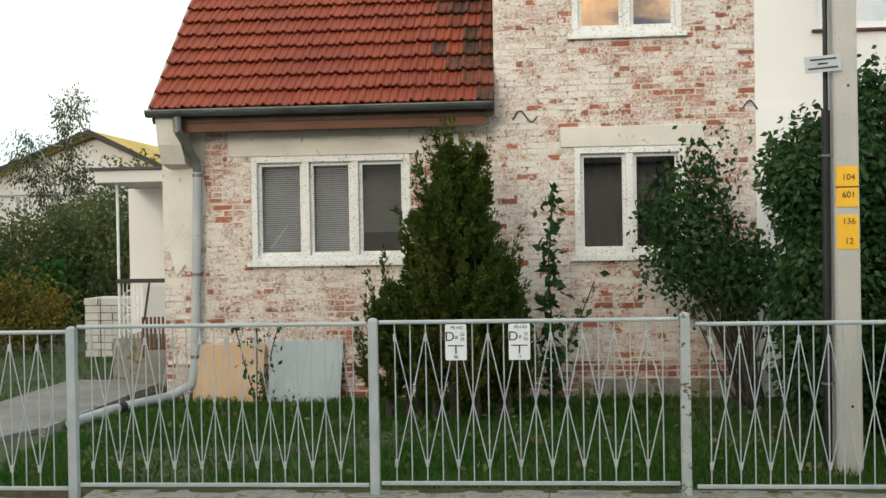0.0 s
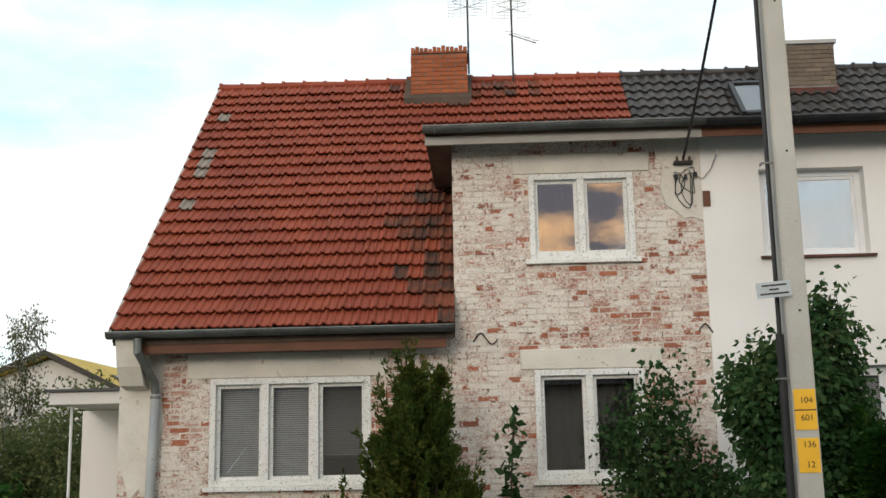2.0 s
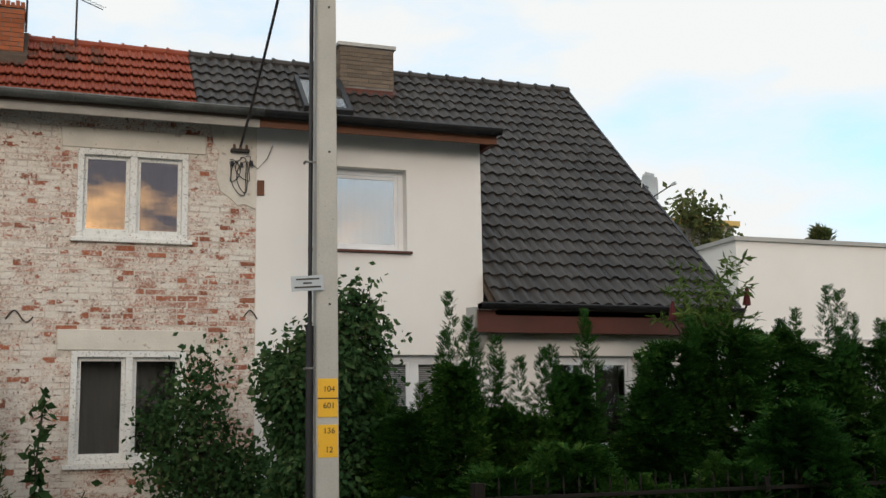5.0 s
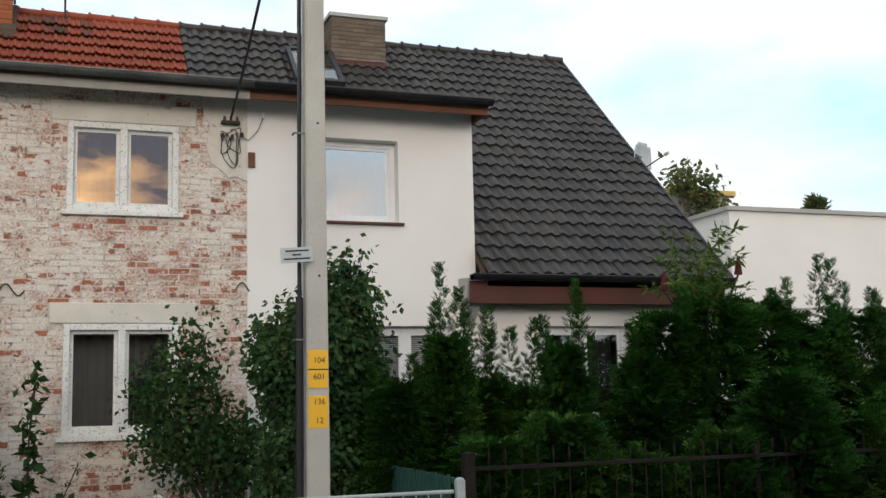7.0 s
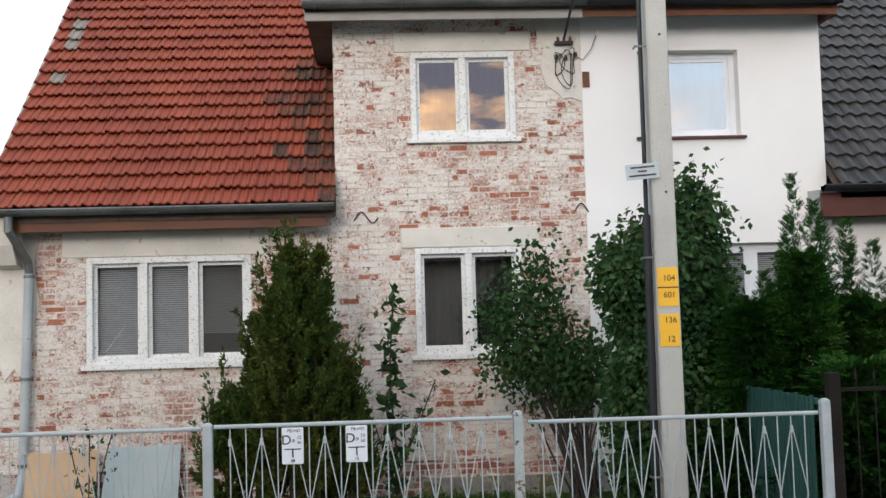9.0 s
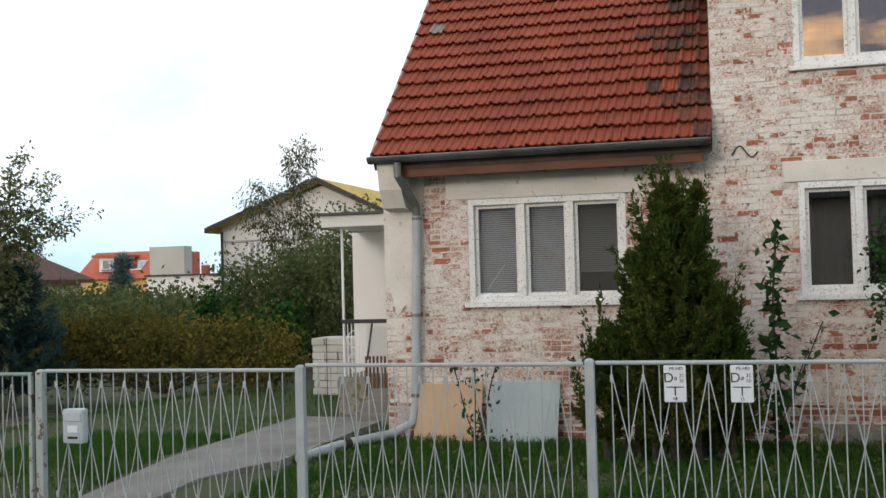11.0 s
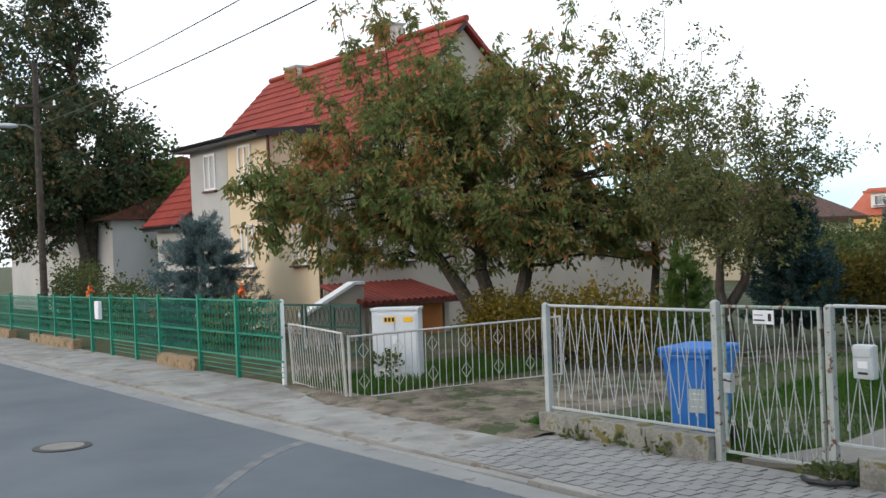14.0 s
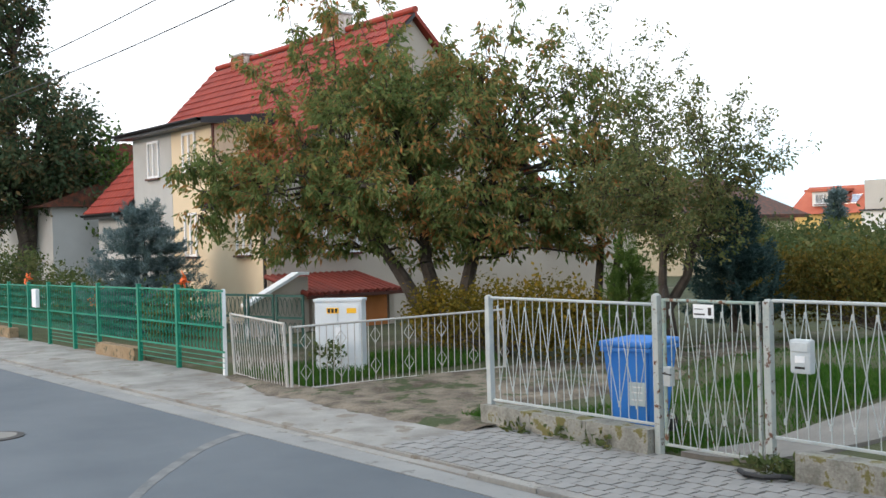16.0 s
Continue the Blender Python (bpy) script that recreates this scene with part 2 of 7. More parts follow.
PIPE_GREY = mat("grey_downpipe", (0.34, 0.36, 0.37), (0.46, 0.48, 0.48), 3, 40, 0.6, bump=0.1, c3=(0.24, 0.23, 0.22), c3_scale=5)
GUTTER_DARK = mat("black_gutter", (0.018, 0.018, 0.02), (0.035, 0.035, 0.037), 3, 40, 0.45, bump=0.05)
FASCIA = mat("brown_varnished_board", (0.085, 0.030, 0.012), (0.155, 0.056, 0.021), 1.5, 60, 0.6, bump=0.2)
FASCIA_RED = mat("mahogany_board", (0.060, 0.017, 0.010), (0.10, 0.027, 0.015), 1.5, 60, 0.55, bump=0.2)
BOARD_GREY = mat("grey_weathered_board", (0.32, 0.30, 0.27), (0.44, 0.42, 0.38), 2, 60, 0.9, bump=0.4)
PEEL = mat("peeling_white_paint", (0.70, 0.70, 0.67), (0.82, 0.82, 0.79), 5, 60, 0.6, bump=0.5, c3=(0.36, 0.34, 0.30), c3_scale=42, c3_at=0.572)
WHITE = mat("white_window_plastic", (0.72, 0.73, 0.74), (0.80, 0.81, 0.82), 3, 60, 0.4, bump=0.03)
GLASS = glass_mat("old_window_glass", 0.13)
GLASS_UP = glass_mat("upper_window_glass", 0.45)
GLASS_SKY = glass_mat("modern_window_glass", 0.42)
GLASS_ROOF = glass_mat("roof_window_glass", 0.24)
BLIND = mat("grey_blind_slat", (0.40, 0.42, 0.44), (0.52, 0.54, 0.56), 3, 50, 0.5, bump=0)
BLIND_DARK = mat("dark_blind_slat", (0.14, 0.145, 0.14), (0.20, 0.20, 0.195), 3, 50, 0.5, bump=0)
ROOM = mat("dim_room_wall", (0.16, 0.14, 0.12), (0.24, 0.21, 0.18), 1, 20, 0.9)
# near-black sheet colour, standing in for the unlit rooms behind the panes
DARK_BACK = mat("dark_inside_sheet", (0.025, 0.024, 0.022), (0.05, 0.047, 0.042), 2, 30, 0.95)
FENCE = mat("pale_grey_fence_paint", (0.33, 0.365, 0.365), (0.45, 0.475, 0.465), 5, 50, 0.55, bump=0.25, c3=(0.16, 0.075, 0.04), c3_scale=13, c3_at=0.70)
FENCE_RUST = mat("rusty_fence_paint", (0.32, 0.36, 0.345), (0.44, 0.465, 0.44), 5, 50, 0.6, bump=0.3, c3=(0.115, 0.055, 0.032), c3_scale=17, c3_at=0.57)
GATE_TUBE = mat("rusty_grey_green_tube", (0.20, 0.27, 0.23), (0.33, 0.39, 0.35), 6, 50, 0.65, bump=0.3, c3=(0.15, 0.07, 0.035), c3_scale=10, c3_at=0.56)
FENCE_WHITE = mat("dull_white_fence_paint", (0.36, 0.35, 0.33), (0.50, 0.49, 0.46), 6, 50, 0.6, bump=0.2, c3=(0.20, 0.12, 0.08), c3_scale=14, c3_at=0.66)
GREEN = mat("sea_green_paint", (0.010, 0.17, 0.105), (0.022, 0.24, 0.15), 2, 40, 0.5, bump=0.15)
GREEN_DARK = mat("dark_green_paint", (0.012, 0.05, 0.04), (0.025, 0.085, 0.065), 2, 40, 0.7, bump=0.15)
IRON = mat("dark_iron_paint", (0.020, 0.017, 0.015), (0.045, 0.036, 0.03), 3, 40, 0.6)
IRON_FENCE = mat("black_brown_fence_iron", (0.010, 0.0085, 0.007), (0.022, 0.018, 0.015), 3, 40, 0.85, spec=0.15)
CONCRETE = mat("pole_concrete", (0.40, 0.385, 0.34), (0.52, 0.50, 0.45), 1.5, 60, 0.9, bump=0.5, c3=(0.30, 0.29, 0.26), c3_scale=22, c3_at=0.66)
CONC_OLD = mat("mossy_concrete", (0.17, 0.165, 0.14), (0.32, 0.315, 0.28), 5, 35, 0.95, bump=0.9, dist=0.02, sharp=0.16, c3=(0.15, 0.135, 0.05), c3_scale=5, c3_at=0.545)
CONC_PATH = mat("path_concrete", (0.16, 0.15, 0.135), (0.25, 0.235, 0.21), 1.5, 40, 0.95, bump=0.5)
KERB = mat("kerb_stone", (0.21, 0.20, 0.185), (0.31, 0.30, 0.275), 3, 40, 0.95, bump=0.7, rnd=0.15, c3=(0.14, 0.13, 0.11), c3_scale=5, c3_at=0.6)
GUTTER_BED = mat("dusty_concrete_gutter", (0.20, 0.20, 0.195), (0.29, 0.285, 0.27), 1.4, 60, 0.95, bump=0.6, c3=(0.16, 0.155, 0.145), c3_scale=3, c3_at=0.58)
PAVER = mat("grey_paver", (0.20, 0.195, 0.187), (0.285, 0.278, 0.265), 1.2, 70, 0.95, bump=0.5, rnd=0.16)
STACK = mat("light_paver_stack", (0.42, 0.41, 0.38), (0.54, 0.53, 0.49), 2, 40, 0.95, rnd=0.3)
ASPHALT = mat("worn_asphalt", (0.080, 0.093, 0.107), (0.130, 0.143, 0.155), 0.6, 120, 0.85, bump=0.4, dist=0.006)
DUST = mat("dusty_asphalt_seam", (0.125, 0.13, 0.132), (0.20, 0.20, 0.195), 4, 60, 0.95, bump=0.5, sharp=0.16)
WALK = mat("sandy_pavement", (0.19, 0.18, 0.165), (0.32, 0.31, 0.285), 1.6, 60, 0.95, bump=0.9, dist=0.02, sharp=0.18, c3=(0.19, 0.165, 0.135), c3_scale=2.2, c3_at=0.57)
DIRT = mat("bare_dirt", (0.07, 0.055, 0.040), (0.22, 0.185, 0.14), 2.4, 35, 1.0, bump=1.0, dist=0.05, sharp=0.16, c3=(0.045, 0.060, 0.02), c3_scale=1.6, c3_at=0.53)
BARK = mat("dark_bark", (0.035, 0.028, 0.022), (0.085, 0.07, 0.055), 6, 60, 0.95, bump=0.9, dist=0.02)
BIRCH = mat("pale_bark", (0.30, 0.29, 0.27), (0.50, 0.49, 0.46), 4, 40, 0.9, c3=(0.05, 0.05, 0.05), c3_scale=8)
BLUE = mat("blue_plastic", (0.025, 0.15, 0.50), (0.04, 0.20, 0.58), 1.5, 60, 0.45, bump=0.05)
BOXGREY = mat("pale_grey_cabinet", (0.55, 0.59, 0.62), (0.66, 0.69, 0.71), 1.5, 40, 0.5, bump=0.05)
PLATE = mat("white_enamel_plate", (0.72, 0.74, 0.76), (0.80, 0.82, 0.83), 4, 40, 0.35, bump=0)
PLATE_GREY = mat("grey_metal_plate", (0.40, 0.44, 0.46), (0.52, 0.56, 0.57), 4, 40, 0.4, bump=0)
YELLOW = mat("yellow_plate", (0.80, 0.42, 0.02), (0.86, 0.50, 0.03), 4, 40, 0.45, bump=0)
BLACK = mat("black_lettering", (0.012, 0.012, 0.012), (0.02, 0.02, 0.02), 4, 40, 0.6, bump=0)
RUBBER = mat("black_cable", (0.010, 0.010, 0.011), (0.022, 0.022, 0.024), 4, 40, 0.5, bump=0)
INSUL = mat("brown_insulator", (0.10, 0.05, 0.03), (0.16, 0.08, 0.05), 4, 40, 0.4, bump=0)
ORANGE = mat("orange_wooden_door", (0.40, 0.13, 0.025), (0.52, 0.19, 0.04), 2, 50, 0.6, bump=0.2)
BEIGE = mat("cream_render", (0.58, 0.47, 0.31), (0.68, 0.57, 0.40), 0.6, 90, 0.9, bump=0.2)
GREYWALL = mat("grey_cement_render", (0.36, 0.36, 0.345), (0.46, 0.46, 0.44), 0.8, 70, 0.95, bump=0.4)
GABLE = mat("taupe_render", (0.36, 0.31, 0.255), (0.45, 0.39, 0.325), 0.6, 60, 0.95, bump=0.3)
FARWHITE = mat("far_white_render", (0.62, 0.61, 0.58), (0.72, 0.71, 0.68), 0.4, 20, 0.9)
FARGREY = mat("far_grey_render", (0.40, 0.38, 0.34), (0.48, 0.46, 0.42), 0.4, 20, 0.9)
FARYELLOW = mat("far_yellow_render", (0.58, 0.40, 0.13), (0.66, 0.48, 0.18), 0.4, 20, 0.9)
FARCREAM = mat("far_cream_render", (0.54, 0.46, 0.31), (0.62, 0.54, 0.38), 0.4, 20, 0.9)
CHIPBOARD = mat("bare_chipboard", (0.50, 0.34, 0.20), (0.62, 0.44, 0.27), 2, 90, 0.85, bump=0.2)
SHEET = mat("pale_blue_sheet", (0.34, 0.41, 0.42), (0.42, 0.49, 0.50), 1.5, 40, 0.5, bump=0.1)
FLOWER = mat("orange_petals", (0.75, 0.12, 0.02), (0.85, 0.20, 0.04), 8, 40, 0.6, bump=0)
SUMAC_RED = mat("dark_red_seed_head", (0.05, 0.008, 0.01), (0.10, 0.015, 0.015), 12, 60, 0.9)
SOIL_GRASS = mat("lawn_soil", (0.045, 0.050, 0.022), (0.075, 0.085, 0.035), 1.3, 40, 1.0, bump=1.0, dist=0.03, c3=(0.13, 0.105, 0.075), c3_scale=0.45, c3_at=0.60)
GRASS = leaf_mat("grass_blades", (0.026, 0.076, 0.010), (0.050, 0.13, 0.018), (0.11, 0.14, 0.04), 0.3)
L_YEW = leaf_mat("yew_needles", (0.022, 0.050, 0.011), (0.058, 0.088, 0.017), (0.17, 0.14, 0.035), 0.25)
L_THUJA = leaf_mat("thuja_sprays", (0.008, 0.034, 0.006), (0.022, 0.070, 0.011), (0.085, 0.150, 0.028), 0.2)
L_CONE = leaf_mat("pale_cypress_sprays", (0.045, 0.085, 0.018), (0.085, 0.135, 0.03), (0.14, 0.19, 0.05), 0.25)
L_NIGHT = leaf_mat("blue_black_conifer_needles", (0.022, 0.048, 0.045), (0.045, 0.083, 0.080), (0.096, 0.144, 0.136), 0.15)
L_LILAC = leaf_mat("lilac_leaves", (0.017, 0.046, 0.016), (0.038, 0.082, 0.028), (0.090, 0.132, 0.048), 0.2)
L_CHERRY = leaf_mat("autumn_cherry_leaves", (0.100, 0.163, 0.053), (0.194, 0.225, 0.077), (0.500, 0.206, 0.075), 0.45)
L_PEAR = leaf_mat("pear_leaves", (0.071, 0.102, 0.040), (0.151, 0.178, 0.071), (0.266, 0.222, 0.089), 0.4)
L_DARK = leaf_mat("dark_tree_leaves", (0.035, 0.064, 0.035), (0.080, 0.112, 0.058), (0.208, 0.120, 0.056), 0.35)
L_SPRUCE = leaf_mat("blue_spruce_needles", (0.068, 0.108, 0.102), (0.135, 0.188, 0.188), (0.300, 0.375, 0.390), 0.15)
L_HEDGE = leaf_mat("yellowing_hedge_leaves", (0.06, 0.065, 0.015), (0.16, 0.125, 0.02), (0.30, 0.19, 0.025), 0.3)
L_BUSH = leaf_mat("garden_bush_leaves", (0.050, 0.079, 0.029), (0.098, 0.126, 0.046), (0.192, 0.174, 0.072), 0.3)
L_RUST = leaf_mat("rusty_hedge_leaves", (0.052, 0.069, 0.017), (0.138, 0.121, 0.029), (0.265, 0.167, 0.034), 0.3)
L_BIRCH = leaf_mat("birch_leaves", (0.05, 0.065, 0.03), (0.09, 0.10, 0.045), (0.15, 0.14, 0.06), 0.35)


# ---- building helpers ----
def link_mesh(name, bm, material, smooth=False):
    me = bpy.data.meshes.new(name)
    bm.to_mesh(me)
    bm.free()
    me.materials.append(material)
    if smooth:
        me.polygons.foreach_set("use_smooth", [True] * len(me.polygons))
    return new(name, me)


def part(name, bm, material, parent, label="", smooth=False):
    ob = link_mesh(name, bm, material, smooth)
    ob.parent = parent
    if label:
        ob["label"] = label
    return ob


def thing(name, label, category, at=(0, 0, 0), rz=0.0, group="", kind=""):
    """An empty at a thing's base, which its parts hang from."""
    ob = new(name)
    ob.empty_display_size = 0.1
    ob.matrix_basis = pose(*at, 0, 0, rz)
    return tagged(ob, label, category, group, kind)


def add_box(bm, x0, x1, y0, y1, z0, z1, bevel=0.0):
    g = bmesh.ops.create_cube(bm, size=1, matrix=Matrix.LocRotScale(((x0 + x1) / 2, (y0 + y1) / 2, (z0 + z1) / 2), None, (abs(x1 - x0), abs(y1 - y0), abs(z1 - z0))))
    if bevel:
        edges = list({e for v in g["verts"] for e in v.link_edges})
        bmesh.ops.bevel(bm, geom=edges, offset=bevel, segments=2, affect="EDGES", profile=0.6)
    return bm


def box(x0, x1, y0, y1, z0, z1, bevel=0.0):
    return add_box(bmesh.new(), x0, x1, y0, y1, z0, z1, bevel)


def add_rod(bm, a, b, r0, r1=None, n=8):
    """A tapered round bar from a to b."""
    a, b = Vector(a), Vector(b)
    d = b - a
    if d.length < 1e-6:
        return bm
    r1 = r0 if r1 is None else r1
    u = d.orthogonal().normalized()
    w = d.normalized().cross(u)
    ring = [u * math.cos(2 * math.pi * i / n) + w * math.sin(2 * math.pi * i / n) for i in range(n)]
    lo, hi = [bm.verts.new(a + q * r0) for q in ring], [bm.verts.new(b + q * r1) for q in ring]
    for i in range(n):
        bm.faces.new((lo[i], lo[(i + 1) % n], hi[(i + 1) % n], hi[i]))
    bm.faces.new(lo[::-1])
    bm.faces.new(hi)
    return bm


def rod(a, b, r0, r1=None, n=8):
    return add_rod(bmesh.new(), a, b, r0, r1, n)


def tube(points, r, n=8):
    """A round bar swept along a line of points."""
    bm = bmesh.new()
    points = [Vector(p) for p in points]
    u, rings = None, []
    for i, p in enumerate(points):
        d = (points[min(i + 1, len(points) - 1)] - points[max(i - 1, 0)]).normalized()
        u = d.orthogonal().normalized() if u is None else (u - d * u.dot(d)).normalized()
        w = d.cross(u)
        rings.append([bm.verts.new(p + (u * math.cos(2 * math.pi * k / n) + w * math.sin(2 * math.pi * k / n)) * r) for k in range(n)])
    for a, b in zip(rings, rings[1:]):
        for k in range(n):
            bm.faces.new((a[k], a[(k + 1) % n], b[(k + 1) % n], b[k]))
    bm.faces.new(rings[0][::-1])
    bm.faces.new(rings[-1])
    return bm


def prism(outline, x0, x1, axis="x"):
    """A solid from an outline of (u, v), drawn out along an axis: for x it lies in (y, z), for y in (x, z), for z in (x, y)."""
    bm = bmesh.new()

    def at(u, v, w):
        return {"x": (w, u, v), "y": (u, w, v), "z": (u, v, w)}[axis]
    a = [bm.verts.new(at(u, v, x0)) for u, v in outline]
    b = [bm.verts.new(at(u, v, x1)) for u, v in outline]
    bm.faces.new(a)
    bm.faces.new(b)
    for i in range(len(a)):
        j = (i + 1) % len(a)
        bm.faces.new((a[i], a[j], b[j], b[i]))
    bmesh.ops.recalc_face_normals(bm, faces=bm.faces)
    return bm


def array_mesh(name, verts, faces, material, smooth=False):
    """A mesh object from arrays of corners and of equal-sided faces."""
    verts, faces = np.asarray(verts, dtype=np.float32), np.asarray(faces, dtype=np.int32)
    me = bpy.data.meshes.new(name)
    k = faces.shape[1]
    me.vertices.add(len(verts))
    me.vertices.foreach_set("co", verts.ravel())
    me.loops.add(faces.size)
    me.loops.foreach_set("vertex_index", faces.ravel())
    me.polygons.add(len(faces))
    me.polygons.foreach_set("loop_start", np.arange(0, faces.size, k, dtype=np.int32))
    me.update(calc_edges=True)
    me.validate()
    me.polygons.foreach_set("use_smooth", [smooth] * len(me.polygons))
    me.materials.append(material)
    return new(name, me)


def wall_bm(x0, x1, z0, z1, y0, y1, holes):
    """A wall along x with openings (x0, x1, z0, z1) cut through."""
    xs = sorted({x0, x1, *[h[0] for h in holes], *[h[1] for h in holes]})
    zs = sorted({z0, z1, *[h[2] for h in holes], *[h[3] for h in holes]})
    bm = bmesh.new()
    open_cell = lambda x, z: any(h[0] < x < h[1] and h[2] < z < h[3] for h in holes) or not (x0 < x < x1 and z0 < z < z1)
    grid = [[open_cell((a + b) / 2, (c + d) / 2) for c, d in zip(zs, zs[1:])] for a, b in zip(xs, xs[1:])]
    put = {}

    def vert(x, y, z):
        if (x, y, z) not in put:
            put[(x, y, z)] = bm.verts.new((x, y, z))
        return put[(x, y, z)]
    nx, nz = len(xs) - 1, len(zs) - 1
    for i in range(nx):
        for j in range(nz):
            if grid[i][j]:
                continue
            a, b, c, d = xs[i], xs[i + 1], zs[j], zs[j + 1]
            bm.faces.new((vert(a, y0, c), vert(b, y0, c), vert(b, y0, d), vert(a, y0, d)))
            bm.faces.new((vert(a, y1, d), vert(b, y1, d), vert(b, y1, c), vert(a, y1, c)))
            if i == 0 or grid[i - 1][j]:
                bm.faces.new((vert(a, y0, d), vert(a, y1, d), vert(a, y1, c), vert(a, y0, c)))
            if i == nx - 1 or grid[i + 1][j]:
                bm.faces.new((vert(b, y0, c), vert(b, y1, c), vert(b, y1, d), vert(b, y0, d)))
            if j == 0 or grid[i][j - 1]:
                bm.faces.new((vert(a, y0, c), vert(a, y1, c), vert(b, y1, c), vert(b, y0, c)))
            if j == nz - 1 or grid[i][j + 1]:
                bm.faces.new((vert(a, y0, d), vert(b, y0, d), vert(b, y1, d), vert(a, y1, d)))
    return bm


def lettering(text, height, material, parent, m, width=None):
    """Raised letters in the built-in font, as a mesh part."""
    cu = bpy.data.curves.new("lettering", "FONT")
    cu.body, cu.size, cu.extrude = text, height / 0.72, 0.0008
    cu.align_x, cu.align_y = "CENTER", "CENTER"
    tmp = bpy.data.objects.new("lettering", cu)
    me = bpy.data.meshes.new_from_object(tmp)
    bpy.data.objects.remove(tmp)
    me.materials.append(material)
    ob = new("lettering", me)
    ob.parent = parent
    ob.matrix_basis = m
    return ob


# ---- plants ----
RNG = np.random.default_rng(7)


def leaf_arrays(centres, size, spread, per, aspect=0.5, droop=0.0, up=0.0, out=None, fold=0.25):
    """Leaves as folded four-cornered blades, strewn round the given centres."""
    c = np.repeat(np.asarray(centres, dtype=float), per, axis=0)
    n = len(c)
    c = c + RNG.normal(0, 1, (n, 3)) * np.asarray(spread)
    d = RNG.normal(0, 1, (n, 3))
    if out is not None:
        d = d * 0.55 + np.repeat(np.asarray(out, dtype=float), per, axis=0)
    d[:, 2] += up - droop
    d /= np.linalg.norm(d, axis=1)[:, None] + 1e-9
    side = np.cross(d, RNG.normal(0, 1, (n, 3)))
    side /= np.linalg.norm(side, axis=1)[:, None] + 1e-9
    nor = np.cross(d, side)
    s = size * RNG.uniform(0.65, 1.3, n)[:, None]
    w = s * aspect * 0.5
    v = np.empty((n, 4, 3))
    v[:, 0] = c
    v[:, 1] = c + d * s * 0.45 + side * w + nor * s * fold * 0.3
    v[:, 2] = c + d * s
    v[:, 3] = c + d * s * 0.45 - side * w + nor * s * fold * 0.3
    return v.reshape(-1, 3), np.arange(4 * n).reshape(n, 4)


def foliage(name, arrays, material, parent, label=""):
    verts, faces, base = [], [], 0
    for v, f in arrays:
        verts.append(v)
        faces.append(f + base)
        base += len(v)
    ob = array_mesh(name, np.concatenate(verts), np.concatenate(faces), material)
    ob.parent = parent
    if label:
        ob["label"] = label
    return ob


def limb_points(a, b, sag=0.1, k=4):
    a, b = np.asarray(a, float), np.asarray(b, float)
    t = np.linspace(0, 1, k)[:, None]
    p = a + (b - a) * t
    ln = np.linalg.norm(b - a)
    p[1:-1] += RNG.normal(0, sag * ln * 0.35, (k - 2, 3))
    p[:, 2] += np.sin(t[:, 0] * math.pi) * sag * ln
    return [Vector(q) for q in p]


def crown_tips(blobs, n):
    """Points in a crown of several ellipsoids (x, y, z, rx, ry, rz), mostly towards their skins."""
    vol = np.array([b[3] * b[4] * b[5] for b in blobs])
    pick = RNG.choice(len(blobs), n, p=vol / vol.sum())
    d = RNG.normal(0, 1, (n, 3))
    d /= np.linalg.norm(d, axis=1)[:, None]
    r = RNG.uniform(0.12, 1.0, n) ** 0.45
    bl = np.asarray(blobs)[pick]
    return bl[:, :3] + d * r[:, None] * bl[:, 3:6]


def nearest(points, q, drop):
    """The index of the nearest of points to q; those higher than q count as further."""
    d = np.linalg.norm(points - q, axis=1) + np.maximum(0.0, points[:, 2] - q[2]) * drop
    return int(d.argmin())


